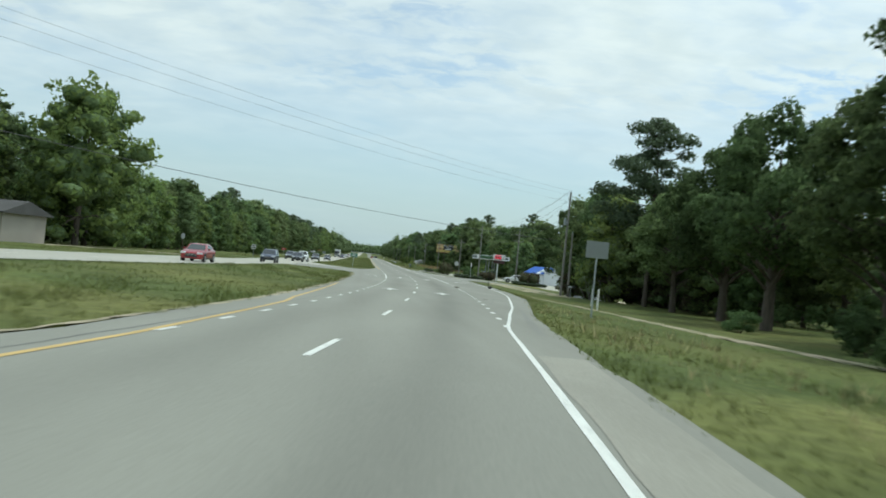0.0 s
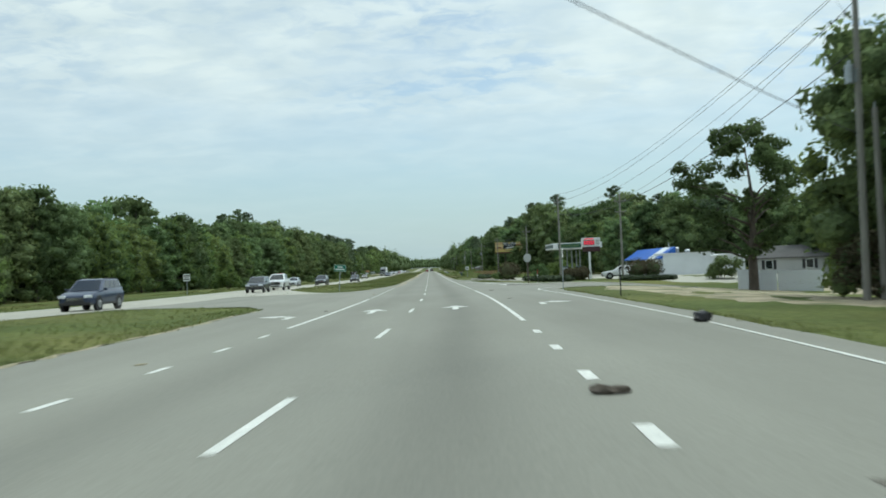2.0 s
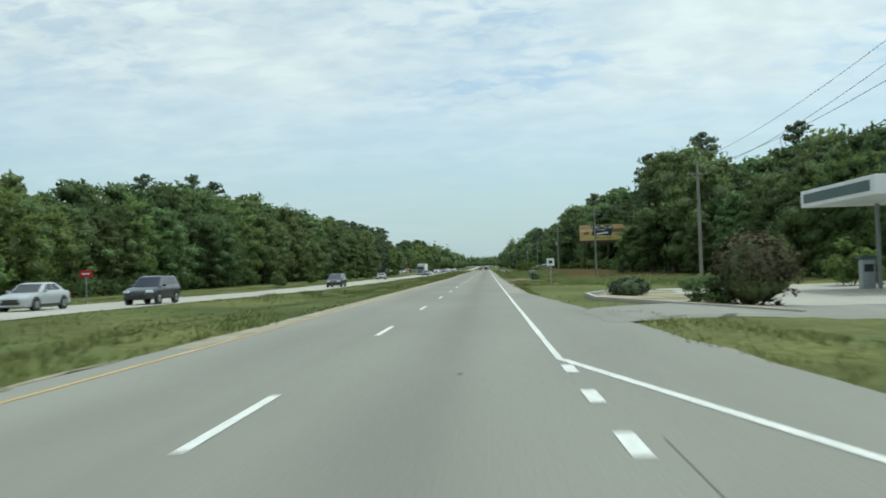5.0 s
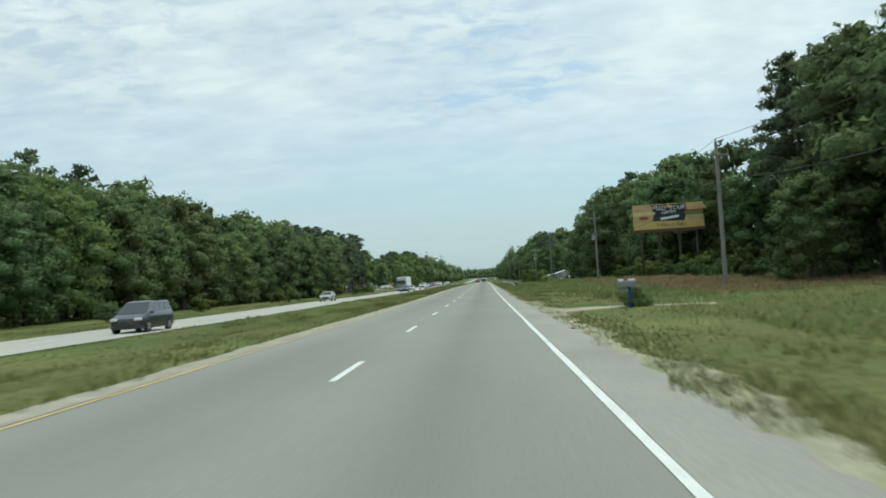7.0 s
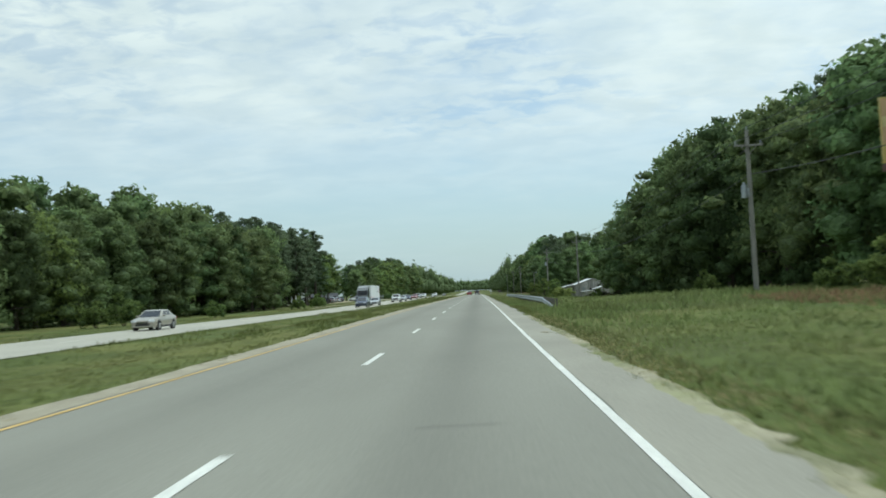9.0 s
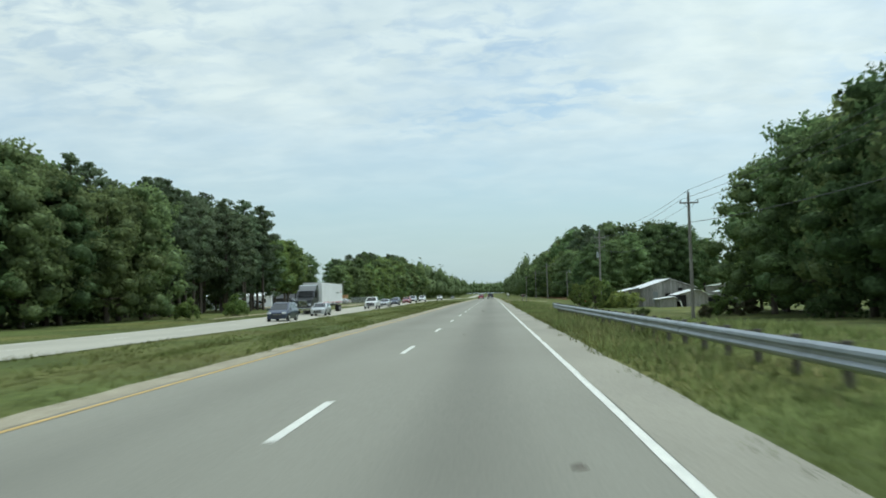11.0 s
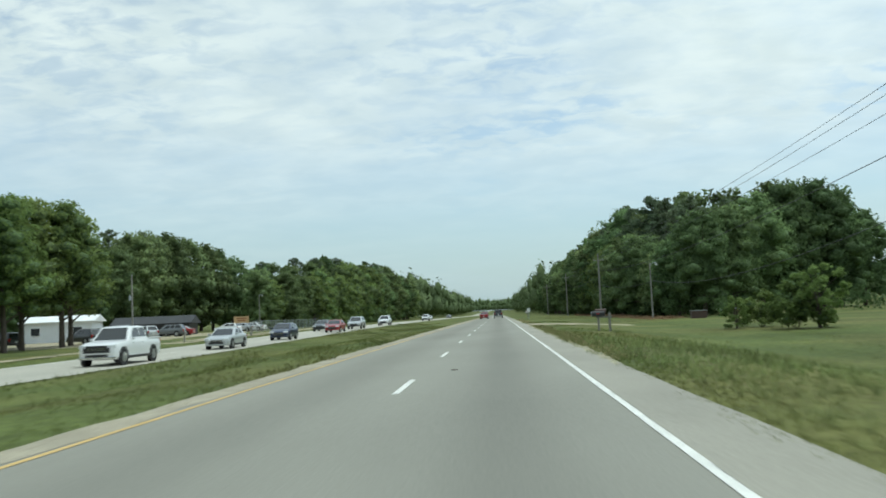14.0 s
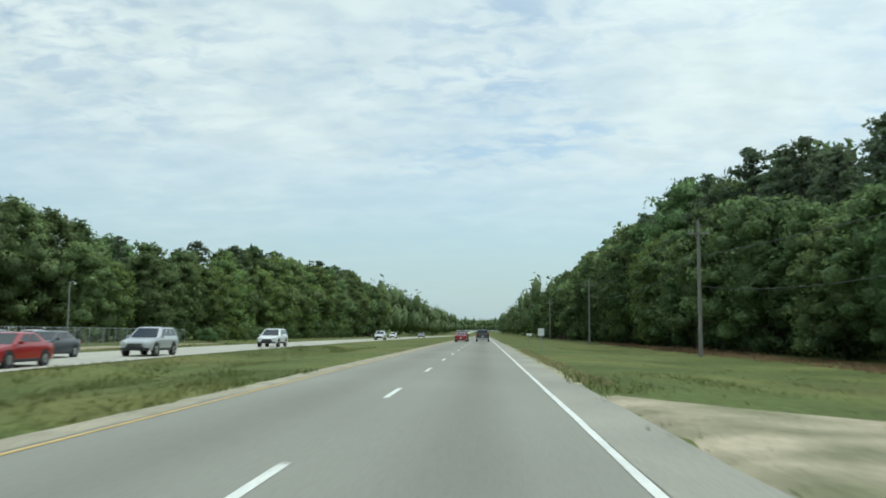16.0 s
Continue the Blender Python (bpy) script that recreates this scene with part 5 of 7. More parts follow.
# ------------------------------------------------------------- mailboxes
def mailbox(m, shell_mat, post_mat, label, double=False):
    e = thing("mailbox", m, label, "mailbox")
    bm = bmesh.new()
    pts = [(-0.12, 0), (0.12, 0)] + [(0.12 * math.cos(a), 0.16 + 0.12 * math.sin(a)) for a in (math.pi * i / 10 for i in range(11))]
    pts = [(p[0], p[1] + (0.86 if double else 1.05)) for p in pts]
    prism(bm, pts, -0.40 if double else -0.32, 0.34 if double else 0.28, "x")
    for v in bm.verts:
        v.co = Vector((v.co.x, v.co.y, v.co.z))
    b = part("box", bm, M[shell_mat], e)
    bm = bmesh.new()
    box(bm, (-0.41 if double else -0.33, 0, 0.99 if double else 1.18), (0.02, 0.22, 0.24), 0.005)
    part("door", bm, M["sign_back"], b)
    bm = bmesh.new()
    box(bm, (-0.05, -0.13, 1.0 if double else 1.3), (0.16, 0.012, 0.05))
    part("flag", bm, M["sign_red"], b)
    bm = bmesh.new()
    box(bm, (0.08 if not double else -0.02, 0, 0.5 if not double else 0.35), (0.11, 0.11, 1.3 if not double else 0.95), 0.01)
    part("post", bm, M[post_mat], e)
    bm = bmesh.new()
    box(bm, (0.1 if not double else 0.3, 0, 0.81 if double else 1.0), (0.9, 0.09, 0.09), 0.008)
    part("arm", bm, M["pole_wood"], e)
    if double:
        bm = bmesh.new()
        box(bm, (0.62, 0.05, 0.42), (0.13, 0.13, 1.25), 0.01)
        part("post", bm, M["pole_wood"], e)
        bm = bmesh.new()
        prism(bm, [(p[0] * 0.9 + 0.24, p[1] + 0.14) for p in pts], -0.16, 0.46, "x")
        part("box", bm, M["dark_brown"], e, "brown second box behind")
    return e


M["dark_brown"] = material("dark_brown_paint", (0.07, 0.04, 0.03), 0.6, large=0.1)
M["blue_paint"] = material("blue_paint", (0.02, 0.045, 0.22), 0.5, large=0.15, large_scale=3)
mailbox(pose(7.35, 250.8, spot(7.35, 250.8) - 0.28), "sign_back", "blue_paint", "galvanised mailbox on a blue post in a bush")
mailbox(pose(7.5, 511.4, spot(7.5, 511.4)), "black", "pole_wood", "black mailbox with a brown one on two wooden posts", True)
mailbox(pose(7.5, 640.0, spot(7.5, 640.0)), "white_metal", "pole_wood", "white mailbox on a wooden post")


# ------------------------------------------------------------- guard rail
def guard_rail():
    s0, s1, d = 337.0, 421.4, 6.25
    e = thing("guard_rail", Matrix(), "galvanised steel guard rail on wooden posts along the embankment", "guard rail")
    prof = [(0.0, 0.42), (-0.05, 0.46), (-0.06, 0.50), (-0.01, 0.545), (-0.01, 0.59), (-0.06, 0.635), (-0.05, 0.68), (0.0, 0.72), (0.012, 0.72), (-0.035, 0.67), (-0.045, 0.635),
            (0.004, 0.59), (0.004, 0.545), (-0.045, 0.5), (-0.035, 0.46), (0.012, 0.42)]
    s = s0
    while s < s1 - 0.1:
        t = min(s + 4.0, s1)
        bm = bmesh.new()
        a, b = [], []
        for (dx, z) in prof:
            for k, lst, sl in ((s, a, -0.006), (t + 0.15, b, 0.006)):
                flare = max(0.0, (k - 415) / 5) ** 2 * 0.25
                dip = max(0.0, (345 - k) / 8) * 0.35
                x, y = xy(k, d + flare)
                lst.append(bm.verts.new((float(x) + dx + sl, float(y), float(z_road(k)) - 0.13 + z - dip)))
        n = len(prof)
        for i in range(n):
            bm.faces.new((a[i], a[(i + 1) % n], b[(i + 1) % n], b[i]))
        bm.faces.new(a)
        bm.faces.new(b[::-1])
        bmesh.ops.recalc_face_normals(bm, faces=bm.faces)
        part("rail", bm, M["galv"], e)
        s += 4.0
    s = s0 + 1
    bm0 = bmesh.new()
    box(bm0, (0, 0, 0), (0.10, 0.16, 1.3), 0.01)
    me = bpy.data.meshes.new("post")
    bm0.to_mesh(me)
    bm0.free()
    me.materials.append(M["post_wood"])
    bm0 = bmesh.new()
    box(bm0, (0, 0, 0), (0.16, 0.12, 0.30), 0.01)
    mb = bpy.data.meshes.new("block")
    bm0.to_mesh(mb)
    bm0.free()
    mb.materials.append(M["post_wood"])
    while s < s1:
        flare = max(0.0, (s - 415) / 5) ** 2 * 0.25
        x, y = xy(s, d + flare)
        z = float(z_road(s)) - 0.13
        shared("post", me, e, pose(float(x) + 0.30, float(y), z + 0.08))
        shared("block", mb, e, pose(float(x) + 0.11, float(y), z + 0.57))
        s += 1.9
    bm = bmesh.new()
    k = s1
    x, y = xy(k, d + 0.25)
    for i in range(6):
        a0, a1 = math.pi * i / 6 * 0.9, math.pi * (i + 1) / 6 * 0.9
        box(bm, (float(x) + 0.22 - 0.22 * math.cos((a0 + a1) / 2), float(y) + 0.22 * math.sin((a0 + a1) / 2) * 1.2, float(z_road(k)) - 0.13 + 0.57), (0.06, 0.14, 0.3), 0.005,
            Matrix.Rotation(-(a0 + a1) / 2, 4, "Z"))
    part("end_terminal", bm, M["galv"], e, "curled galvanised end piece")


guard_rail()


# ------------------------------------------------------------- gas station and corner buildings
M["maroon"] = material("dark_maroon", (0.055, 0.020, 0.022), 0.5, large=0.1)
M["canopy_green"] = material("canopy_green", (0.02, 0.09, 0.05), 0.5, large=0.1)
M["canopy_band"] = material("canopy_stripe", (0.07, 0.11, 0.11), 0.5, large=0.1)
M["led_red"] = material("led_display", (0.85, 0.05, 0.09), 0.5, emit=0.45)
M["awning_blue"] = material("awning_blue", (0.035, 0.13, 0.50), 0.6, large=0.1, large_scale=0.6)
M["awning_white"] = material("awning_white", (0.72, 0.74, 0.76), 0.6, large=0.06)
M["white_wall"] = material("white_painted_wall", (0.70, 0.73, 0.76), 0.75, grain=0.05, large=0.08, large_scale=0.5, bump=0.2)
M["hedge_leaf"] = material("hedge_leaves", (0.035, 0.058, 0.020), 0.65, island=0.45, large=0.2, large_scale=1.0, translucent=0.2)
M["red_leaf"] = material("brownish_leaves", (0.092, 0.084, 0.050), 0.85, island=0.22, translucent=0.2, spec=0.1)


def station():
    g = spot(24, 196) - 0.1
    e = thing("station_canopy", pose(23.6, 196.3, g), "white filling-station canopy with a green board and dark stripe", "canopy")
    H = 4.75 - g
    bm = bmesh.new()
    box(bm, (0, 0, H - 0.45), (7.6, 9.4, 0.9), 0.03)
    roof = part("roof", bm, M["white_metal"], e)
    bm = bmesh.new()
    box(bm, (0.2, -4.712, H - 0.45), (6.6, 0.02, 0.5))
    part("stripe", bm, M["canopy_band"], roof)
    bm = bmesh.new()
    box(bm, (-3.812, 0, H - 0.45), (0.02, 8.4, 0.5))
    part("stripe", bm, M["canopy_band"], roof)
    bm = bmesh.new()
    box(bm, (-1.3, -4.74, H - 0.46), (3.5, 0.08, 0.66), 0.01)
    b = part("board", bm, M["canopy_green"], e, "dark green board with worn letters")
    for i in range(7):
        bm = bmesh.new()
        box(bm, (-2.6 + i * 0.43, -4.785, H - 0.46), (0.2, 0.006, 0.28))
        part("bar", bm, M["bb_green"], b)
    for x, y in ((-0.6, -2.2), (0.9, -1.0), (-0.6, 2.6), (0.9, 2.6)):
        bm = bmesh.new()
        box(bm, (x, y, (H - 0.9) / 2), (0.18, 0.18, H - 0.9), 0.02)
        part("column", bm, M["sign_back"], e)
    for x, y in ((22.0, 194.4), (24.3, 195.4), (22.6, 199.5)):
        p = thing("fuel_pump", pose(x, y, g), "tall fuel pump under the canopy, toned grey for the shade", "fuel pump", "fuel pumps")
        bm = bmesh.new()
        box(bm, (0, 0, 0.85), (0.7, 0.5, 1.7), 0.05)
        # whitish pump body toned grey: the canopy's shade is in the colour
        body = part("body", bm, M["galv"], p)
        bm = bmesh.new()
        box(bm, (0, -0.255, 1.25), (0.5, 0.02, 0.4), 0.005)
        part("display", bm, M["black"], body)
        bm = bmesh.new()
        box(bm, (0, 0, 1.8), (0.9, 0.6, 0.14), 0.02)
        part("top", bm, M["canopy_band"], p)
        bm = bmesh.new()
        limb(bm, [(0.4, -0.1, 1.5), (0.55, -0.15, 0.8), (0.45, -0.15, 0.35), (0.4, -0.15, 0.9)], [0.025] * 4, 6)
        part("hose", bm, M["rubber"], p)
    # price sign
    g2 = spot(21.8, 170.6) - 0.1
    e = thing("price_sign", pose(21.8, 170.6, g2), "fuel price sign with red glowing figures on a white post", "price sign")
    H = 4.8 - g2
    bm = bmesh.new()
    box(bm, (-0.2, 0.1, (H - 1.9) / 2), (0.28, 0.22, H - 1.7), 0.02)
    part("post", bm, M["white_metal"], e)
    bm = bmesh.new()
    box(bm, (0, 0, H - 0.58), (2.5, 0.3, 1.16), 0.03)
    cab = part("cabinet", bm, M["white_metal"], e)
    bm = bmesh.new()
    box(bm, (-0.25, -0.155, H - 0.66), (1.45, 0.012, 0.66))
    scr = part("display", bm, M["bb_dark"], cab)
    for i in range(6):
        bm = bmesh.new()
        box(bm, (-0.85 + i * 0.24, -0.165, H - 0.66), (0.165, 0.006, 0.52))
        part("bar", bm, M["led_red"], scr)
    for k, w in ((0.16, 1.2), (0.0, 0.0)):
        if w:
            bm = bmesh.new()
            box(bm, (-0.25, -0.157, H - k), (w, 0.006, 0.14))
            part("bar", bm, M["led_red"], cab)
    for i in range(3):
        bm = bmesh.new()
        box(bm, (0.86, -0.157, H - 0.4 - i * 0.22), (0.5, 0.006, 0.1))
        part("bar", bm, M["sign_back"], cab)
    bm = bmesh.new()
    box(bm, (0.05, 0.02, H - 1.52), (2.3, 0.24, 0.66), 0.03)
    part("lower_cabinet", bm, M["maroon"], e, "dark maroon lower panel")
    # the shop with its striped awning
    g3 = -0.85
    e = thing("corner_shop", pose(33.0, 176.0, g3), "low white shop with a blue and white awning", "building")
    bm = bmesh.new()
    box(bm, (3.02, 2.4, 1.55), (6.65, 5.12, 3.1), 0.02)
    part("wall", bm, M["white_wall"], e)
    bm = bmesh.new()
    box(bm, (3.02, 2.4, 3.16), (6.8, 5.3, 0.12), 0.02)
    part("roof_edge", bm, M["white_metal"], e)
    # solid matte box; the dark behind the awning is its colour
    bm = bmesh.new()
    box(bm, (4.9, 12.9, 1.45), (7.0, 15.6, 2.9), 0.02)
    part("shop_front", bm, M["unlit_inside"], e, "shop front under the awning, its unlit inside painted near-black")
    bm = bmesh.new()
    box(bm, (8.85, 2.9, 1.22), (4.9, 5.0, 2.44), 0.02)
    part("annex", bm, M["white_wall"], e)
    bm = bmesh.new()
    prism(bm, [(6.4, 2.45), (11.5, 2.45), (11.5, 2.56), (8.9, 2.86), (6.4, 2.66)], 0.2, 5.6, "y")
    part("annex_roof", bm, M["white_metal"], e)
    bm = bmesh.new()
    box(bm, (7.4, 0.37, 1.0), (0.9, 0.06, 2.0), 0.01)
    part("door", bm, M["white_metal"], e)
    # awning in stripes
    stripes = [(0.0, 2.2, 0), (2.2, 6.4, 1), (6.4, 21.8, 0)]
    for a, b, w in stripes:
        bm = bmesh.new()
        vs = []
        for y in (a, b):
            vs.append([bm.verts.new((-0.9, y, 2.55)), bm.verts.new((1.5, y - 0.0, 4.1)), bm.verts.new((1.6, y, 3.9)), bm.verts.new((-0.8, y, 2.4))])
        for i in range(4):
            bm.faces.new((vs[0][i], vs[0][(i + 1) % 4], vs[1][(i + 1) % 4], vs[1][i]))
        bm.faces.new(vs[0])
        bm.faces.new(vs[1][::-1])
        bmesh.ops.recalc_face_normals(bm, faces=bm.faces)
        part("awning_stripe", bm, M["awning_white" if w else "awning_blue"], e, "white awning stripe" if w else "blue awning cloth")
    bm = bmesh.new()
    prism(bm, [(-0.9, 2.5), (1.5, 4.1), (1.5, 2.5)], -0.02, -0.1, "y")
    part("gable", bm, M["awning_blue"], e)
    bm = bmesh.new()
    box(bm, (5.0, 12.95, 2.98), (7.2, 15.7, 0.14), 0.02)
    part("roof", bm, M["white_metal"], e)
    for y in (1.0, 8.0, 15.0, 21.0):
        bm = bmesh.new()
        rod(bm, (-0.7, y, 0), (-0.7, y, 2.55), 0.06, 0.06, 8)
        part("awning_post", bm, M["white_metal"], e)
    for x, y, hh in ((2.1, 1.6, 0.55), (3.8, 2.2, 0.2)):
        bm = bmesh.new()
        rod(bm, (x, y, 3.15), (x, y, 3.3 + hh), 0.35, 0.35, 10)
        rod(bm, (x, y, 3.3 + hh), (x, y, 3.5 + hh), 0.45, 0.2, 10)
        part("roof_vent", bm, M["galv"], e)
    bm = bmesh.new()
    rod(bm, (0.9, 1.0, 3.15), (0.9, 1.0, 4.7), 0.05, 0.05, 6)
    part("roof_mast", bm, M["white_metal"], e)


station()


def kerb(points, w, h, mat, label, name="kerb"):
    bm = bmesh.new()
    rows = []
    for i, (s, d) in enumerate(points):
        a, b = points[max(i - 1, 0)], points[min(i + 1, len(points) - 1)]
        t = Vector((b[0] - a[0], b[1] - a[1])).normalized()
        r = []
        for k, z in ((0, -0.12), (0.0, h), (w, h), (w, -0.12)):
            ss, dd = s - t.y * k, d + t.x * k
            x, y = xy(ss, dd)
            r.append(bm.verts.new((float(x), float(y), float(z_at(ss, dd)) + z)))
        rows.append(r)
    for a, b in zip(rows, rows[1:]):
        for i in range(3):
            bm.faces.new((a[i], a[i + 1], b[i + 1], b[i]))
    bm.faces.new(rows[0])
    bm.faces.new(rows[-1][::-1])
    bmesh.ops.recalc_face_normals(bm, faces=bm.faces)
    tagged(part(name, bm, M[mat]), label, "kerb", "", "structure")


def patch(name, pts, mat, dz, label, category="pavement", rough=0.25, seed=1):
    """An irregular flat patch of ground between corners (s, d)."""
    rng = np.random.default_rng(seed)
    out = []
    n = len(pts)
    for i in range(n):
        a, b = np.array(pts[i], float), np.array(pts[(i + 1) % n], float)
        k = max(2, int(np.linalg.norm(b - a) / 0.7))
        for j in range(k):
            out.append(a + (b - a) * j / k + rng.normal(scale=rough, size=2))
    c = np.mean(out, 0)
    bm = bmesh.new()
    rings = []
    for f in (1.0, 0.9, 0.66, 0.33):
        ring = []
        for p in out:
            q = c + (p - c) * f
            x, y = xy(q[0], q[1])
            ring.append(bm.verts.new((float(x), float(y), float(z_at(q[0], q[1])) + (dz if f < 1 else dz - 0.08))))
        rings.append(ring)
    x, y = xy(c[0], c[1])
    mid = bm.verts.new((float(x), float(y), float(z_at(c[0], c[1])) + dz))
    m = len(out)
    for a, b in zip(rings, rings[1:]):
        for i in range(m):
            bm.faces.new((a[i], a[(i + 1) % m], b[(i + 1) % m], b[i]))
    for i in range(m):
        bm.faces.new((rings[-1][i], rings[-1][(i + 1) % m], mid))
    bmesh.ops.recalc_face_normals(bm, faces=bm.faces)
    if sum(f.normal.z for f in bm.faces) < 0:
        bmesh.ops.reverse_faces(bm, faces=bm.faces)
    tagged(part(name, bm, M[mat]), label, category, "", "structure")


patch("station_forecourt", [(178, 15), (186, 9.5), (212, 13), (216, 48), (152, 48), (152, 31), (164, 25), (177, 23)], "asphalt_old", 0.05, "pale worn asphalt forecourt of the filling station", rough=0.1)
patch("station_entrance", [(172, 5.3), (178, 5.0), (184, 9.8), (184, 19), (178, 19), (175.5, 9.5)], "asphalt", 0.085, "worn asphalt entrance to the filling station", rough=0.1)
patch("sidewalk", [(131.0, 7.3), (130.0, 7.3), (129.6, 8.2), (129.6, 12), (129.9, 23.4), (133.2, 23.4), (132.9, 12), (132.4, 8.6)], "shoulder", 0.045, "pale concrete pavement at the street corner", rough=0.03)
kerb([(132.6, 8.5), (131.3, 7.15), (130.4, 6.98), (129.7, 7.3), (129.3, 8.5), (129.3, 11), (129.5, 16), (129.6, 23.4)][::-1], 0.2, 0.05, "concrete", "pale concrete kerb along the side street")
kerb([(178, 11.7), (182, 8.6), (186.5, 6.6), (192, 6.8), (200, 9.0), (206, 12.4)], 0.2, 0.15, "concrete", "weathered concrete kerb round a planted island")
patch("planted_island", [(178.5, 12), (183, 8.8), (187, 6.9), (192, 7.2), (200, 9.3), (205, 12.6)], "sand", 0.1, "bare brown bed inside the kerb", "bed", 0.1, 6)
patch("dirt_track", [(50, 10.8), (40, 11.6), (26, 12.2), (10, 14.6), (8, 15.6), (26, 13.2), (42, 12.5), (52, 11.9), (64, 9.4), (63, 8.9)], "sand", 0.03, "pale sandy footpath across the verge", "path", 0.12, 3)
patch("dirt_lot", [(116.5, 12.2), (112, 11.2), (104, 11.4), (95, 11.8), (86, 12.8), (80, 14.4), (82, 18), (92, 21), (104, 24), (117, 30), (117.4, 16)], "sand", 0.03, "bare sandy ground beside the street corner", "ground patch", 0.22, 4)
patch("gravel_drive", [(537.3, 4.3), (543, 4.3), (549.6, 4.3), (547.2, 5.6), (545.4, 7.2), (544.6, 9), (543.5, 14), (538.5, 14), (537.3, 9)], "sand", 0.028, "pale sandy gravel drive meeting the road", "drive", 0.1, 9)
patch("side_track", [(452, -28.6), (480, -28.8), (510, -29), (536, -29.2), (536, -31), (505, -30.8), (478, -30.3), (452, -29.8)], "sand", 0.03, "sandy service track beside the far carriageway", "track", 0.2, 31)
patch("dirt_lot", [(117.0, 23.4), (124, 23.2), (132, 23.2), (139.5, 23.6), (141, 34), (128, 41), (116, 37)], "sand", 0.03, "bare sandy ground beyond the end of the side street", "ground patch", 0.3, 24)
patch("gravel_drive", [(249.6, 4.5), (253.4, 4.5), (252.8, 7), (252.5, 11), (251.4, 11), (250.9, 7)], "sand", 0.035, "short sandy drive past the mailbox", "drive", 0.12, 21)
patch("lot_track", [(535, -27.5), (560, -28), (600, -28), (640, -28.5), (640, -32), (600, -32.5), (560, -32.5), (535, -31)], "sand", 0.03, "sandy service track beside the far carriageway", "track", 0.3, 11)
patch("lot_ground", [(540, -38), (620, -37), (622, -62), (545, -62)], "sand", 0.03, "bare sandy ground of the car lot", "ground patch", 0.4, 12)
patch("side_track", [(92, -25), (104, -25), (101, -29), (86, -33), (70, -36), (68, -34), (84, -31)], "sand", 0.03, "pale side track beyond the far carriageway", "track", 0.3, 13)


def value_noise(s, d, scale, seed):
    """Smooth noise between 0 and 1 over the plan."""
    rng = np.random.default_rng(seed)
    g = rng.random((64, 64))
    u, v = np.asarray(s) / scale, np.asarray(d) / scale
    i, j = np.floor(u).astype(int), np.floor(v).astype(int)
    a, b = u - i, v - j
    a, b = a * a * (3 - 2 * a), b * b * (3 - 2 * b)
    p = lambda x, y: g[x % 64, y % 64]
    return (p(i, j) * (1 - a) + p(i + 1, j) * a) * (1 - b) + (p(i, j + 1) * (1 - a) + p(i + 1, j + 1) * a) * b


def sandy_fringe(s0, s1, width, seed, label):
    """Sand and straw worn along the edge of the shoulder, ragged towards the grass."""
    ss = np.arange(s0, s1, 0.35)
    e = np.interp(ss, RIGHT_S, RIGHT_D)
    n = 0.55 * value_noise(ss, ss * 0, 6.0, seed) + 0.3 * value_noise(ss, ss * 0, 1.7, seed + 1) + 0.15 * value_noise(ss, ss * 0, 0.6, seed + 2)
    ends = np.clip(np.minimum(ss - s0, s1 - ss) / 6.0, 0, 1)
    strip("gravel_verge", ss, e - 0.12, e + 0.08 + width * ends * np.clip(1.7 * n - 0.15, 0.05, 1.4), M["verge_sand"], 0.014, 3, 0.05, label=label, category="gravel", drop=(0.01, 0.03))


for s0, s1, width, seed in ((222, 272, 0.75, 5), (266, 330, 0.15, 8), (480, 537, 0.18, 11), (553, 640, 0.18, 14)):
    sandy_fringe(s0, s1, width, seed, "pale sandy gravel worn along the shoulder's edge")


def fence_panel(s0, s1, d0, d1, h, mat, label, boards=True, gap=0.14):
    e = thing("fence", at(s0, d0), label, "fence")
    inv = e.matrix_basis.inverted()
    x0, y0 = xy(s0, d0)
    x1, y1 = xy(s1, d1)
    n = int(math.hypot(x1 - x0, y1 - y0) / gap)
    bm = bmesh.new()
    box(bm, (0, 0, h / 2), (gap * 0.93, 0.02, h), 0.003)
    me = bpy.data.meshes.new("board")
    bm.to_mesh(me)
    bm.free()
    me.materials.append(M[mat])
    ang = math.degrees(math.atan2(y1 - y0, x1 - x0))
    for i in range(n):
        k = (i + 0.5) / n
        s, d = s0 + (s1 - s0) * k, d0 + (d1 - d0) * k
        x, y = x0 + (x1 - x0) * k, y0 + (y1 - y0) * k
        shared("board", me, e, inv @ pose(float(x), float(y), float(z_at(s, d)), 0, 0, ang))
    for i in range(int(n * gap / 2.4) + 1):
        k = min(1.0, i * 2.4 / (n * gap))
        s, d = s0 + (s1 - s0) * k, d0 + (d1 - d0) * k
        bm = bmesh.new()
        box(bm, (0, 0.08, h / 2), (0.1, 0.1, h + 0.08), 0.01)
        ob = part("post", bm, M[mat], e)
        x, y = x0 + (x1 - x0) * k, y0 + (y1 - y0) * k
        ob.matrix_basis = inv @ pose(float(x), float(y), float(z_at(s, d)), 0, 0, ang)


fence_panel(130.5, 127.4, 27.2, 29.4, 1.75, "white_wall", "white painted board fence behind a tree")
fence_panel(127.4, 124.5, 29.5, 32.0, 1.75, "white_wall", "white painted board fence behind a tree")


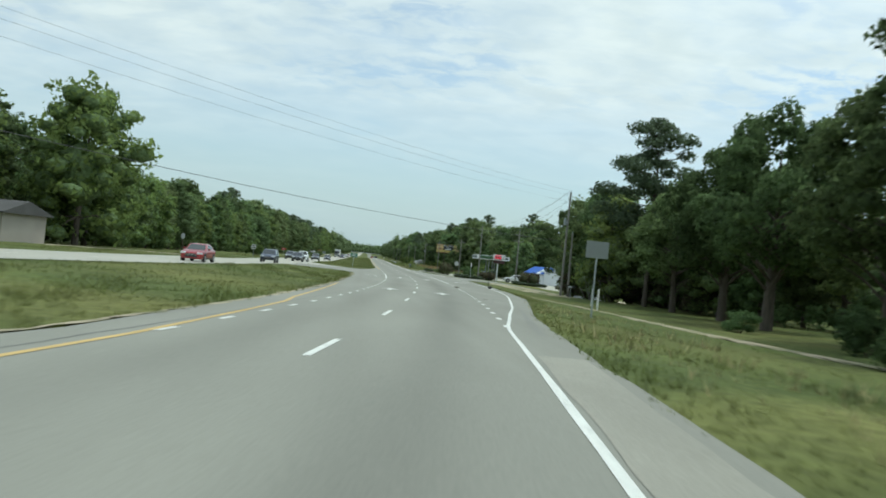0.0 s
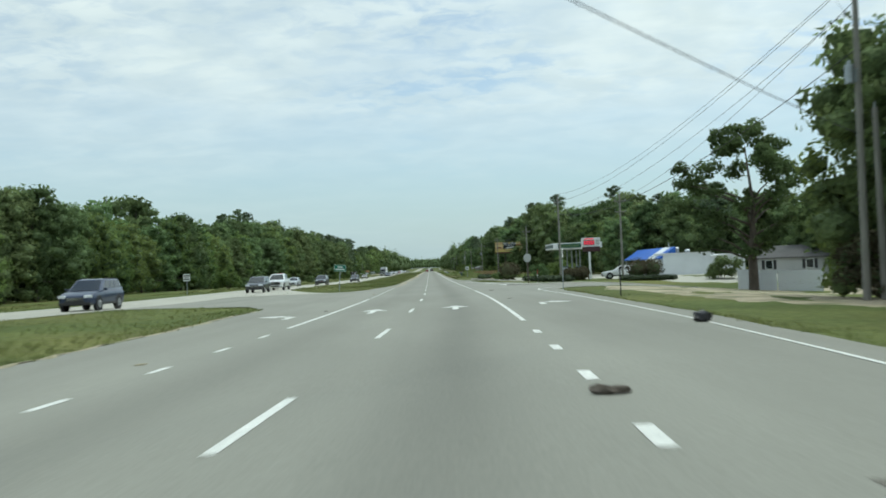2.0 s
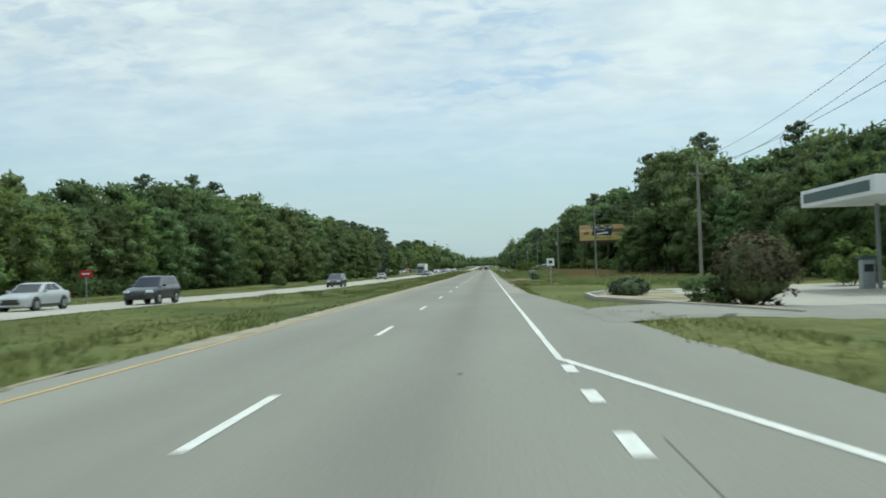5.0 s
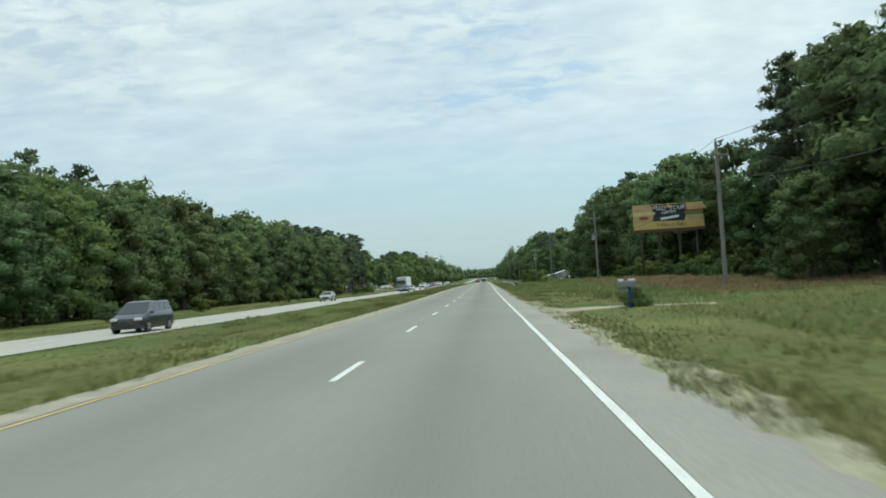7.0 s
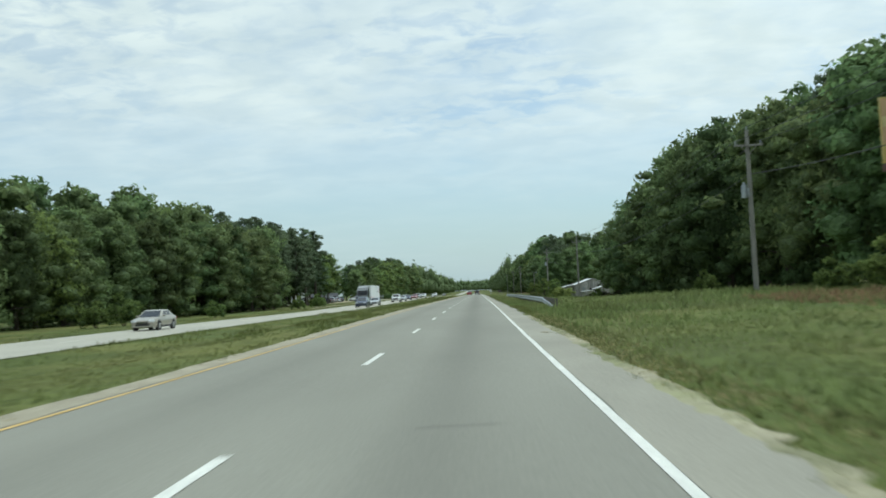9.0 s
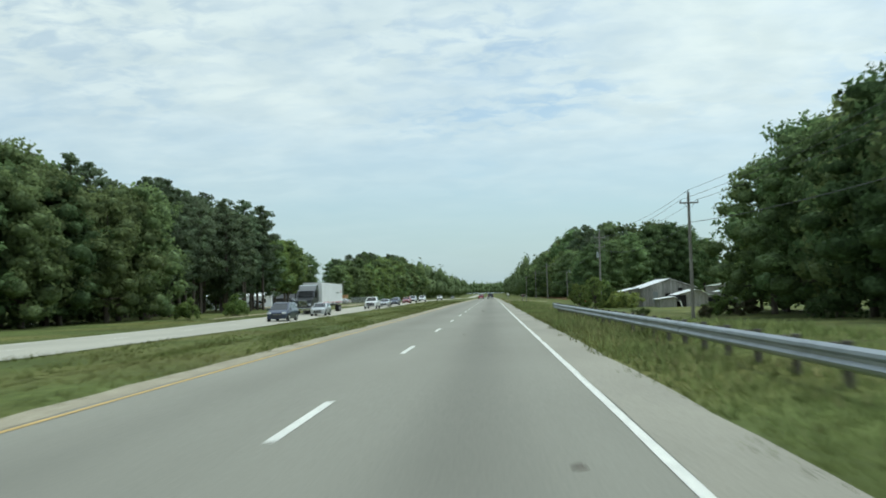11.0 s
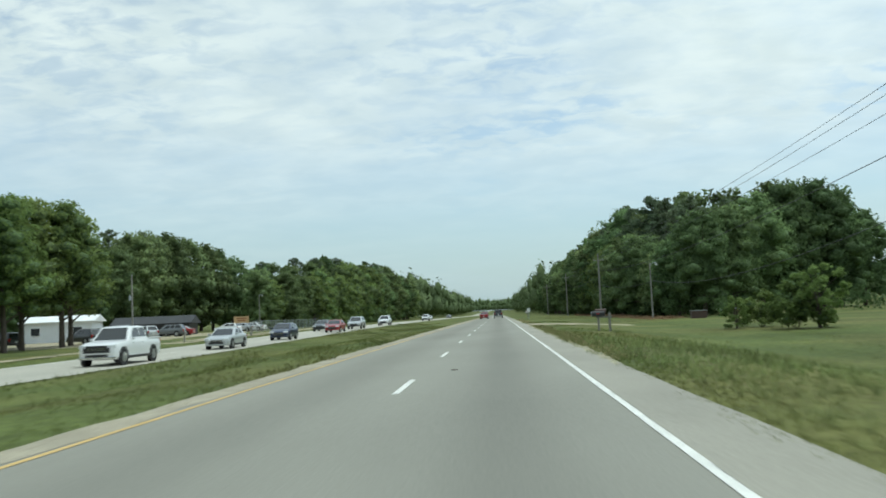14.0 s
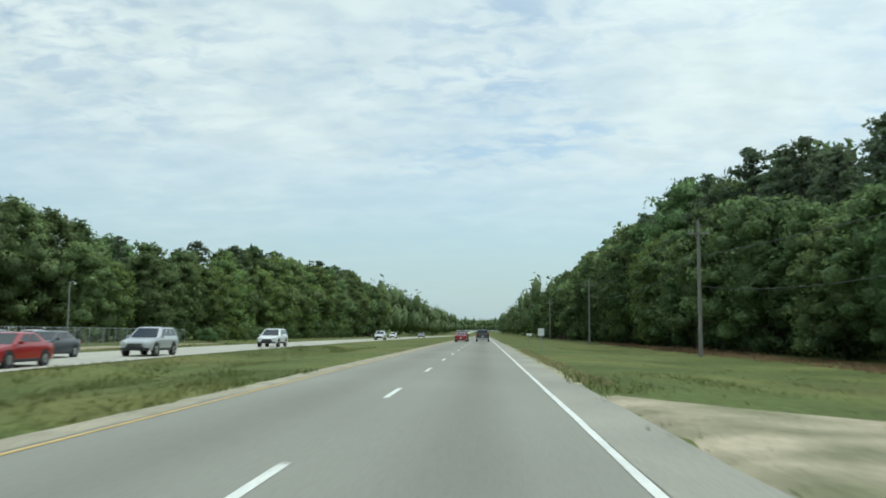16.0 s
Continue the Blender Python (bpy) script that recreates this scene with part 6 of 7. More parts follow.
def chain_fence(s0, s1, d):
    e = thing("chain_fence", at(s0, d), "dark chain-link fence round the car lot", "fence")
    n = int((s1 - s0) / 3)
    for i in range(n + 1):
        s = s0 + (s1 - s0) * i / n
        bm = bmesh.new()
        rod(bm, (0, s - s0, -0.1), (0, s - s0, 1.75), 0.035, 0.035, 6)
        part("post", bm, M["galv"], e)
    bm = bmesh.new()
    rod(bm, (0, 0, 1.72), (0, s1 - s0, 1.72), 0.022, 0.022, 6)
    part("top_rail", bm, M["galv"], e)
    bm = bmesh.new()
    w = int((s1 - s0) / 0.22)
    for i in range(w):
        y = i * 0.22
        for a, b in (((0, y, 0.05), (0, y + 1.6, 1.7)), ((0, y + 1.6, 0.05), (0, y, 1.7))):
            if y + 1.6 <= s1 - s0:
                rod(bm, a, b, 0.006, 0.006, 3)
    part("mesh", bm, M["sign_back"], e)


chain_fence(592, 640, -35.5)


# ------------------------------------------------------------- barn and sheds
def board_wall(parent, x0, x1, y, z0, top, holes=(), side=False, w=0.2):
    """A wall of upright boards; top(x) gives its upper edge."""
    n = max(1, int(abs(x1 - x0) / w))
    for i in range(n):
        a = x0 + (x1 - x0) * i / n
        b = x0 + (x1 - x0) * (i + 1) / n
        c = (a + b) / 2
        for lo, hi in [(z0, top(c))] if not any(h0 < c < h1 for h0, h1, _, _ in holes) else [
                (z0, [h[2] for h in holes if h[0] < c < h[1]][0]), ([h[3] for h in holes if h[0] < c < h[1]][0], top(c))]:
            if hi - lo < 0.05:
                continue
            bm = bmesh.new()
            box(bm, (c, y, (lo + hi) / 2) if not side else (y, c, (lo + hi) / 2), (abs(b - a) * 0.95, 0.03, hi - lo) if not side else (0.03, abs(b - a) * 0.95, hi - lo))
            part("board", bm, M["barn_wood"], parent)


def gable_shed(name, m, w, depth, eave, ridge, label, ridge_at=0.5, roof_mat="tin", holes=(), over=0.35, left_open=False):
    e = thing(name, m, label, "shed")
    rx = w * ridge_at

    def top(x):
        return eave + (ridge - eave) * (x / rx if x < rx else (w - x) / (w - rx))

    board_wall(e, 0, w, 0, -0.2, top, holes)
    board_wall(e, 0, w, depth, -0.2, top, w=0.6)
    if not left_open:
        board_wall(e, 0, depth, 0, -0.2, lambda x: eave, side=True, w=0.3)
    board_wall(e, 0, depth, w, -0.2, lambda x: eave, side=True, w=0.6)
    # solid near-black box fills the shed so its openings look unlit
    bm = bmesh.new()
    box(bm, (w / 2, depth / 2, eave / 2 - 0.1), (w - 0.2, depth - 0.3, eave))
    part("shade_block", bm, M["unlit_inside"], e)
    for k, (xa, za, xb, zb) in enumerate(((-over, eave - over * (ridge - eave) / rx, rx, ridge), (rx, ridge, w + over, eave - over * (ridge - eave) / (w - rx)))):
        n = int((depth + 2 * over) / 0.75)
        for i in range(n):
            y0 = -over + (depth + 2 * over) * i / n
            y1 = -over + (depth + 2 * over) * (i + 1) / n + 0.03
            bm = bmesh.new()
            dz = 0.012 * (i % 2)
            vs = [bm.verts.new(p) for p in ((xa, y0, za + 0.05 + dz), (xb, y0, zb + 0.05 + dz), (xb, y1, zb + 0.05 + dz), (xa, y1, za + 0.05 + dz),
                                            (xa, y0, za + 0.02 + dz), (xb, y0, zb + 0.02 + dz), (xb, y1, zb + 0.02 + dz), (xa, y1, za + 0.02 + dz))]
            for f in ((0, 1, 2, 3), (7, 6, 5, 4), (0, 4, 5, 1), (1, 5, 6, 2), (2, 6, 7, 3), (3, 7, 4, 0)):
                bm.faces.new([vs[j] for j in f])
            bmesh.ops.recalc_face_normals(bm, faces=bm.faces)
            part("roof_sheet", bm, M[roof_mat], e)
    return e


M["shed_roof"] = material("faded_green_roof", (0.30, 0.33, 0.27), 0.6, large=0.15, large_scale=0.5)


def farmyard():
    b = gable_shed("barn", pose(23.6, 485.0, -0.9), 7.4, 11.0, 2.75, 4.0, "old grey board barn with a pale tin roof", 0.53,
                   holes=((1.5, 2.2, 0.6, 2.2), (3.2, 4.5, 1.5, 1.9), (3.3, 4.3, 2.3, 2.7), (5.0, 5.6, 2.2, 2.7)))
    bm = bmesh.new()
    box(bm, (1.85, -0.03, 1.4), (0.72, 0.03, 1.6), 0.01)
    part("door", bm, M["sign_back"], b, "pale weathered door")
    gable_shed("lean_to", pose(21.4, 487.0, -0.8), 2.2, 8.0, 2.3, 2.75, "low open lean-to with a pale tin roof beside the barn", 0.95, left_open=True)
    gable_shed("small_shed", pose(27.2, 478.0, -0.95), 3.9, 5.0, 1.8, 2.4, "small grey block shed with a pale tin roof", 0.6, holes=((0.0, 1.1, -0.2, 1.68),), left_open=True)
    gable_shed("low_shed", pose(24.6, 477.4, -0.95), 2.2, 3.6, 1.25, 1.5, "low grey shed with a flat tin roof", 0.9)
    gable_shed("open_shed", pose(31.7, 486.0, -0.95), 3.4, 4.0, 1.35, 1.6, "dark open-fronted shed with a low roof", 0.6, "shed_roof", holes=((0.2, 3.2, 0.45, 1.25),), left_open=True)
    gable_shed("tin_shed", pose(35.3, 487.0, -0.95), 3.1, 4.0, 2.05, 2.45, "narrow board shed with a bright tin roof", 0.5, holes=((0.3, 1.2, -0.2, 1.8),))
    gable_shed("long_shed", pose(43.4, 522.0, -0.9), 9.0, 9.0, 3.0, 3.85, "long pale green farm shed behind the barn", 0.62, "shed_roof")
    e = thing("propped_board", pose(27.4, 477.4, -0.95), "pale board leaning by the shed door", "board")
    bm = bmesh.new()
    box(bm, (0, 0, 0.5), (0.16, 0.04, 1.05), 0.005, Matrix.Rotation(radians(-18), 4, "Y"))
    part("plank", bm, M["sign_white"], e)
    e = thing("storage_box", pose(23.2, 557.0, spot(23.2, 557)), "low brown storage box on the lawn", "box")
    bm = bmesh.new()
    box(bm, (0, 0, 0.4), (1.6, 0.9, 0.8), 0.04)
    part("body", bm, M["dark_brown"], e)
    bm = bmesh.new()
    box(bm, (0, 0, 0.84), (1.7, 1.0, 0.08), 0.02)
    part("lid", bm, M["sign_back"], e)


farmyard()


# ------------------------------------------------------------- buildings of the far side
def house(m, w, d, h, ridge, wall_mat, roof_mat, label, windows=(), door=None, name="house"):
    e = thing(name, m, label, "building")
    bm = bmesh.new()
    box(bm, (0, 0, h / 2 - 0.1), (w, d, h + 0.2), 0.02)
    part("wall", bm, M[wall_mat], e)
    bm = bmesh.new()
    prism(bm, [(-d / 2 - 0.4, h - 0.05), (d / 2 + 0.4, h - 0.05), (d / 2 + 0.4, h + 0.08), (0, h + ridge), (-d / 2 - 0.4, h + 0.08)], -w / 2 - 0.4, w / 2 + 0.4, "x")
    part("roof", bm, M[roof_mat], e)
    for x, z, ww, hh in windows:
        bm = bmesh.new()
        box(bm, (x, -d / 2 - 0.02, z), (ww + 0.16, 0.08, hh + 0.16), 0.01)
        fr = part("window", bm, M["sign_white"], e)
        bm = bmesh.new()
        box(bm, (x, -d / 2 - 0.065, z), (ww, 0.02, hh))
        part("pane", bm, M["car_glass"], fr)
    if door:
        bm = bmesh.new()
        box(bm, (door, -d / 2 - 0.03, 1.0), (0.95, 0.07, 2.0), 0.01)
        part("door", bm, M["sign_back"], e)
    return e


M["dark_roof"] = material("dark_shingles", (0.045, 0.047, 0.05), 0.9, grain=0.25, grain_scale=12, large=0.2, large_scale=0.6)
# white siding greyed: the shade on the bungalow is put into the colour
M["shaded_siding"] = material("shaded_siding", (0.46, 0.46, 0.45), 0.8, grain=0.06, large=0.1, large_scale=0.5)
M["grey_roof"] = material("grey_shingles", (0.085, 0.082, 0.08), 0.9, grain=0.25, grain_scale=12, large=0.2, large_scale=0.6)
M["tan_wall"] = material("tan_siding", (0.34, 0.31, 0.27), 0.8, grain=0.06, large=0.1, large_scale=0.5)
house(at(71, -40.5, 0, -15), 9, 6, 2.6, 1.2, "tan_wall", "grey_roof", "pale single-storey house under tall trees", ((-3.5, 1.6, 1.2, 1.2), (3.2, 1.6, 1.2, 1.2)), 0.0)
house(at(579, -58, 0, 12), 9, 6, 2.7, 0.9, "white_wall", "tin", "white sales cabin among pine trunks", ((-2.8, 1.5, 1.1, 1.0), (2.6, 1.5, 1.1, 1.0)), 0.0)
house(at(546, -59, 0, 10), 8, 6, 2.6, 0.8, "white_wall", "tin", "white cabin among pine trunks", ((-2.2, 1.5, 1.0, 1.0),))
house(at(602, -54, 0, 8), 12, 7, 1.9, 1.3, "black", "dark_roof", "dark low shed with a shingled roof at the car lot", ())
house(pose(46, 640, 0.1, 0, 0, 0), 8, 7, 2.8, 1.4, "white_wall", "dark_roof", "white house glimpsed at the wood's edge", ((-2, 1.6, 1, 1.1),))
home = house(pose(47.8, 165.0, -1.55, 0, 0, -33), 11, 7, 2.65, 1.6, "shaded_siding", "grey_roof", "bungalow with walls greyed for shade and dark shutters behind a board fence", ((-3.6, 1.85, 0.8, 1.0), (1.2, 1.85, 0.8, 1.0)))
for x in (-3.6, 1.2):
    for k in (-0.7, 0.7):
        bm = bmesh.new()
        box(bm, (x + k, -3.53, 1.85), (0.36, 0.06, 1.16), 0.01)
        part("shutter", bm, M["black"], home, "dark window shutter")
panel_sign("lot_sign", at(594, -37.5, 0.0, 8), 2.3, 1.0, 2.0, "bb_tan", "faded pale sign board at the car lot fence", [(0, 2.2, 1.6, 0.16, "bb_brown"), (0, 1.9, 1.2, 0.16, "bb_brown")], None, 2)


# ------------------------------------------------------------- vehicles
PAINT = {"red": (0.28, 0.012, 0.016), "white": (0.74, 0.75, 0.75), "silver": (0.46, 0.48, 0.49), "grey": (0.16, 0.17, 0.175), "black": (0.02, 0.021, 0.023),
         "navy": (0.022, 0.035, 0.075), "tan": (0.33, 0.31, 0.26), "charcoal": (0.05, 0.055, 0.06)}
for k, c in PAINT.items():
    M["paint_" + k] = material("car_paint_" + k, c, 0.28, 0.25 if k in ("silver", "grey", "charcoal", "navy") else 0.0, large=0.04, large_scale=1.0, coat=0.6)

CAR = {  # length, width, height, wheel radius, bonnet height, tail height, cabin base rear/front, cabin top rear/front (from the middle, +y ahead)
    "sedan": (4.8, 1.82, 1.45, 0.33, 0.96, 1.02, -1.85, 1.10, -1.05, 0.25),
    "suv": (4.7, 1.9, 1.68, 0.37, 1.06, 1.10, -2.28, 1.10, -1.95, 0.20),
    "minivan": (5.1, 1.98, 1.76, 0.35, 1.05, 1.10, -2.48, 1.65, -2.20, 0.45),
    "pickup": (5.9, 2.03, 1.93, 0.42, 1.24, 1.26, -1.15, 1.45, -0.95, 0.70),
    "hatch": (4.2, 1.78, 1.50, 0.32, 0.98, 1.05, -2.02, 1.05, -1.55, 0.15),
}
ADJ = {"red": "red", "white": "white", "silver": "silver", "grey": "grey", "black": "black", "navy": "dark blue", "tan": "tan", "charcoal": "dark grey"}
BUILT = {}


def build_car(kind, color):
    L, W, H, R, hood, tail, cb0, cb1, ct0, ct1 = CAR[kind]
    paint = M["paint_" + color]
    name = {"sedan": "sedan_car", "suv": "suv_car", "minivan": "minivan", "pickup": "pickup_truck", "hatch": "hatchback_car"}[kind]
    e = thing(name, Matrix(), "", "car")
    hw = W / 2
    zb = 0.22 if kind not in ("pickup", "suv") else 0.32
    rows = []
    st = [(-L / 2, 0.80, zb + 0.20, tail - 0.18), (-L / 2 + 0.10, 0.92, zb + 0.06, tail - 0.04), (-L / 2 + 0.4, 0.985, zb, tail), (cb0 + 0.1, 1.0, zb, tail), (0.0, 1.0, zb, (hood + tail) / 2 + 0.02),
          (cb1, 1.0, zb, hood), (L / 2 - 0.8, 0.985, zb, hood - 0.05), (L / 2 - 0.3, 0.95, zb, hood - 0.14), (L / 2 - 0.07, 0.86, zb + 0.06, hood - 0.24), (L / 2, 0.76, zb + 0.16, hood - 0.34)]
    bm = bmesh.new()
    for y, k, z0, z1 in st:
        w, m = hw * k, (z0 + z1) / 2
        half = [(w * 0.90, z0), (w * 0.985, z0 + 0.10), (w, m), (w * 0.985, z1 - 0.14), (w * 0.93, z1 - 0.03), (w * 0.78, z1)]
        pts = half + [(-a, b) for a, b in half[::-1]]
        rows.append([bm.verts.new((a, y, b)) for a, b in pts])
    n = len(rows[0])
    for a, b in zip(rows, rows[1:]):
        for i in range(n):
            bm.faces.new((a[i], a[(i + 1) % n], b[(i + 1) % n], b[i]))
    bm.faces.new(rows[0][::-1])
    bm.faces.new(rows[-1])
    # cabin, with rounded roof edges and pillars
    wt, wb = hw * 0.76, hw * 0.94
    base = [(-wb, cb0, tail - 0.06), (wb, cb0, tail - 0.06), (wb, cb1, hood - 0.05), (-wb, cb1, hood - 0.05)]
    top = [(-wt, ct0, H - 0.03), (wt, ct0, H - 0.03), (wt, ct1, H - 0.04), (-wt, ct1, H - 0.04)]
    cab = bmesh.new()
    vb, vt = [cab.verts.new(p) for p in base], [cab.verts.new(p) for p in top]
    crown = [cab.verts.new((x, y, H + 0.015)) for x, y in ((-wt * 0.72, ct0 + 0.22), (wt * 0.72, ct0 + 0.22), (wt * 0.72, ct1 - 0.26), (-wt * 0.72, ct1 - 0.26))]
    for i in range(4):
        cab.faces.new((vb[i], vb[(i + 1) % 4], vt[(i + 1) % 4], vt[i]))
        cab.faces.new((vt[i], vt[(i + 1) % 4], crown[(i + 1) % 4], crown[i]))
    cab.faces.new(crown)
    bmesh.ops.recalc_face_normals(cab, faces=cab.faces)
    rim_edges = [g for g in cab.edges if len(g.link_faces) == 2 and any(v in vt for v in g.verts)]
    bmesh.ops.bevel(cab, geom=rim_edges, offset=0.06, segments=3, affect="EDGES", profile=0.6)
    part("cabin", cab, paint, e, smooth=True)
    bmesh.ops.recalc_face_normals(bm, faces=bm.faces)
    for f in bm.faces:
        f.smooth = True
    for g in bm.edges:
        if len(g.link_faces) == 2 and g.calc_face_angle() > 0.5:
            g.smooth = False
    body = part("body", bm, paint, e, smooth=False)

    def pane(name, c, u0, u1, v0, v1, out):
        """A window on the sloping face with corners c (low left, low right, high right, high left)."""
        c = [Vector(p) for p in c]

        def at_uv(u, v):
            return c[0].lerp(c[1], u).lerp(c[3].lerp(c[2], u), v)

        nrm = (c[1] - c[0]).cross(c[3] - c[0]).normalized()
        bm = bmesh.new()
        ps = [at_uv(u0, v0), at_uv(u1, v0), at_uv(u1 - 0.02, v1), at_uv(u0 + 0.02, v1)]
        f = [bm.verts.new(p + nrm * 0.012) for p in ps]
        k = [bm.verts.new(p - nrm * 0.01) for p in ps]
        bm.faces.new(f)
        for i in range(4):
            bm.faces.new((f[i], k[i], k[(i + 1) % 4], f[(i + 1) % 4]))
        part(name, bm, M["car_glass"], e)

    B, T = base, top
    pane("windscreen", (B[2], B[3], T[3], T[2]), 0.06, 0.94, 0.10, 0.94, 1)
    pane("rear_window", (B[0], B[1], T[1], T[0]), 0.08, 0.92, 0.14 if kind != "pickup" else 0.2, 0.90, 1)
    cuts = {"sedan": (0.16, 0.50, 0.86), "hatch": (0.12, 0.48, 0.84), "suv": (0.05, 0.36, 0.60, 0.88), "minivan": (0.04, 0.32, 0.56, 0.86), "pickup": (0.06, 0.44, 0.86)}[kind]
    for side in (1, -1):
        c = (B[1], B[2], T[2], T[1]) if side > 0 else (B[3], B[0], T[0], T[3])
        for a, b in zip(cuts, cuts[1:]):
            u0, u1 = (a + 0.015, b - 0.015) if side > 0 else (1 - b + 0.015, 1 - a - 0.015)
            pane("side_window", c, u0, u1, 0.24, 0.90, side)
    # wheels
    wy = (-L / 2 + 0.95 if kind != "pickup" else -L / 2 + 1.25, L / 2 - 0.92)
    for y in wy:
        for sx in (-1, 1):
            # no arch is cut: a solid black disc paints the dark wheel well
            bm = bmesh.new()
            rod(bm, (sx * (hw - 0.17), y, R + 0.02), (sx * (hw + 0.006), y, R + 0.02), R + 0.075, R + 0.075, 18)
            part("wheel_well_shade", bm, M["black"], e)
            bm = bmesh.new()
            rod(bm, (sx * (hw - 0.20), y, R), (sx * (hw + 0.015), y, R), R, R * 0.97, 20)
            ty = part("tyre", bm, M["rubber"], e)
            bm = bmesh.new()
            rod(bm, (sx * (hw - 0.02), y, R), (sx * (hw + 0.024), y, R), R * 0.64, R * 0.60, 14)
            for j in range(5):
                a = j * 1.2566
                box(bm, (sx * (hw + 0.028), y + math.cos(a) * R * 0.34, R + math.sin(a) * R * 0.34), (0.012, 0.05, R * 0.5), 0, Matrix.Rotation(a - math.pi / 2, 4, "X"))
            part("rim", bm, M["rim"], ty)
    # face and tail
    fy = L / 2
    for sx in (-1, 1):
        bm = bmesh.new()
        box(bm, (sx * hw * 0.70, fy - 0.13, hood - 0.28), (0.42, 0.22, 0.17), 0.05, Matrix.Rotation(sx * -0.38, 4, "Z"))
        part("headlight", bm, M["lamp_glass"], e)
        bm = bmesh.new()
        box(bm, (sx * hw * 0.76, -fy + 0.06, tail - 0.22), (0.30, 0.12, 0.20 if kind in ("sedan", "hatch") else 0.34), 0.03)
        part("tail_light", bm, M["tail_red"], e)
        bm = bmesh.new()
        box(bm, (sx * (hw + 0.08), cb1 - 0.35, hood + 0.06), (0.20, 0.12, 0.14), 0.03)
        part("wing_mirror", bm, paint, e)
    bm = bmesh.new()
    box(bm, (0, fy - 0.02, hood - 0.40), (W * (0.46 if kind != "pickup" else 0.66), 0.07, 0.16 if kind != "pickup" else 0.36), 0.02)
    gr = part("grille", bm, M["black"], e)
    for j in range(3):
        bm = bmesh.new()
        box(bm, (0, fy + 0.018, hood - 0.45 + j * 0.05), (W * 0.44, 0.012, 0.012))
        part("grille_bar", bm, M["chrome"], gr)
    bm = bmesh.new()
    box(bm, (0, fy - 0.03, zb + 0.19), (W * 0.56, 0.10, 0.16), 0.03)
    part("air_intake", bm, M["black"], e)
    for sx in (-1, 1):
        bm = bmesh.new()
        box(bm, (sx * (hw - 0.03), 0.0, zb + 0.07), (0.08, L - 2.7, 0.14), 0.03)
        part("sill", bm, M["black"], e)
        for y in ((cb0 + cb1) / 2 - 0.1, cb1 - 0.35):
            bm = bmesh.new()
            box(bm, (sx * (hw * 0.985 + 0.008), y - 0.25, (hood + tail) / 2 - 0.16), (0.03, 0.18, 0.03), 0.01)
            part("door_handle", bm, M["chrome"] if kind == "pickup" else paint, e)
    if kind == "pickup":
        # the bed is closed; this black slab stands for its shaded hollow
        bm = bmesh.new()
        box(bm, (0, (-L / 2 + cb0) / 2 + 0.02, tail - 0.04), (W * 0.74, cb0 + L / 2 - 0.22, 0.1), 0.01)
        part("bed_shade", bm, M["black"], e, "black slab in place of the shaded hollow of the cargo bed")
        for sx in (-1, 1):
            bm = bmesh.new()
            box(bm, (sx * hw * 0.88, (-L / 2 + cb0) / 2 + 0.02, tail + 0.02), (W * 0.09, cb0 + L / 2 - 0.1, 0.08), 0.02)
            part("bed_rail", bm, paint, e)
    bm = bmesh.new()
    box(bm, (0, fy - 0.08, zb + 0.10), (W * 0.86, 0.2, 0.14), 0.04)
    part("front_bumper", bm, M["chrome"] if kind == "pickup" else (M["black"] if kind == "suv" else paint), e)
    bm = bmesh.new()
    box(bm, (0, -fy + 0.06, zb + 0.18), (W * 0.88, 0.2, 0.2), 0.04)
    part("rear_bumper", bm, M["chrome"] if kind == "pickup" else paint, e)
    bm = bmesh.new()
    box(bm, (0, -fy - 0.03, tail - 0.42), (0.31, 0.012, 0.15))
    part("number_plate", bm, M["sign_white"], e)
    if kind in ("suv", "minivan"):
        for sx in (-1, 1):
            bm = bmesh.new()
            box(bm, (sx * wt * 0.86, (ct0 + ct1) / 2, H + 0.02), (0.04, (ct1 - ct0) * 0.8, 0.04), 0.01)
            part("roof_rail", bm, M["black"], e)
    return e


def car(kind, color, m, where, group):
    key = (kind, color)
    if key not in BUILT:
        BUILT[key] = build_car(kind, color)
        e = BUILT[key]
    else:
        e = copy_thing(BUILT[key], Matrix())
    e.matrix_basis = m
    word = {"sedan": "sedan", "suv": "sport utility car", "minivan": "minivan", "pickup": "crew-cab pickup truck", "hatch": "hatchback"}[kind]
    return tagged(e, "%s %s %s" % (ADJ[color], word, where), "car", group)


NEAR, FAR = -17.9, -21.6
ONCOMING = [("sedan", "red", 59.7, NEAR), ("suv", "navy", 101.7, NEAR), ("suv", "charcoal", 148.1, NEAR), ("pickup", "white", 161.0, NEAR), ("suv", "grey", 175.5, FAR),
            ("sedan", "silver", 197.0, FAR), ("suv", "charcoal", 204.0, NEAR), ("minivan", "black", 269.7, NEAR), ("sedan", "tan", 352.0, FAR), ("minivan", "navy", 441.0, NEAR),
            ("hatch", "silver", 460.0, NEAR), ("pickup", "white", 505.3, NEAR), ("sedan", "silver", 523.2, NEAR), ("hatch", "navy", 540.5, NEAR),
            ("sedan", "red", 566.3, NEAR), ("sedan", "charcoal", 577.0, FAR), ("suv", "silver", 582.2, NEAR), ("suv", "white", 613.0, NEAR), 
            ("suv", "white", 700.0, NEAR), ("sedan", "white", 760.0, FAR), ("sedan", "grey", 812.0, NEAR)]
for kind, color, s, d in ONCOMING:
    car(kind, color, at(s, d, 0.0, 180), "on the far carriageway", "oncoming cars")
car("sedan", "red", at(667.0, -1.6), "ahead in the inner lane", "cars ahead")
car("suv", "charcoal", at(677.0, -1.6), "ahead in the inner lane", "cars ahead")
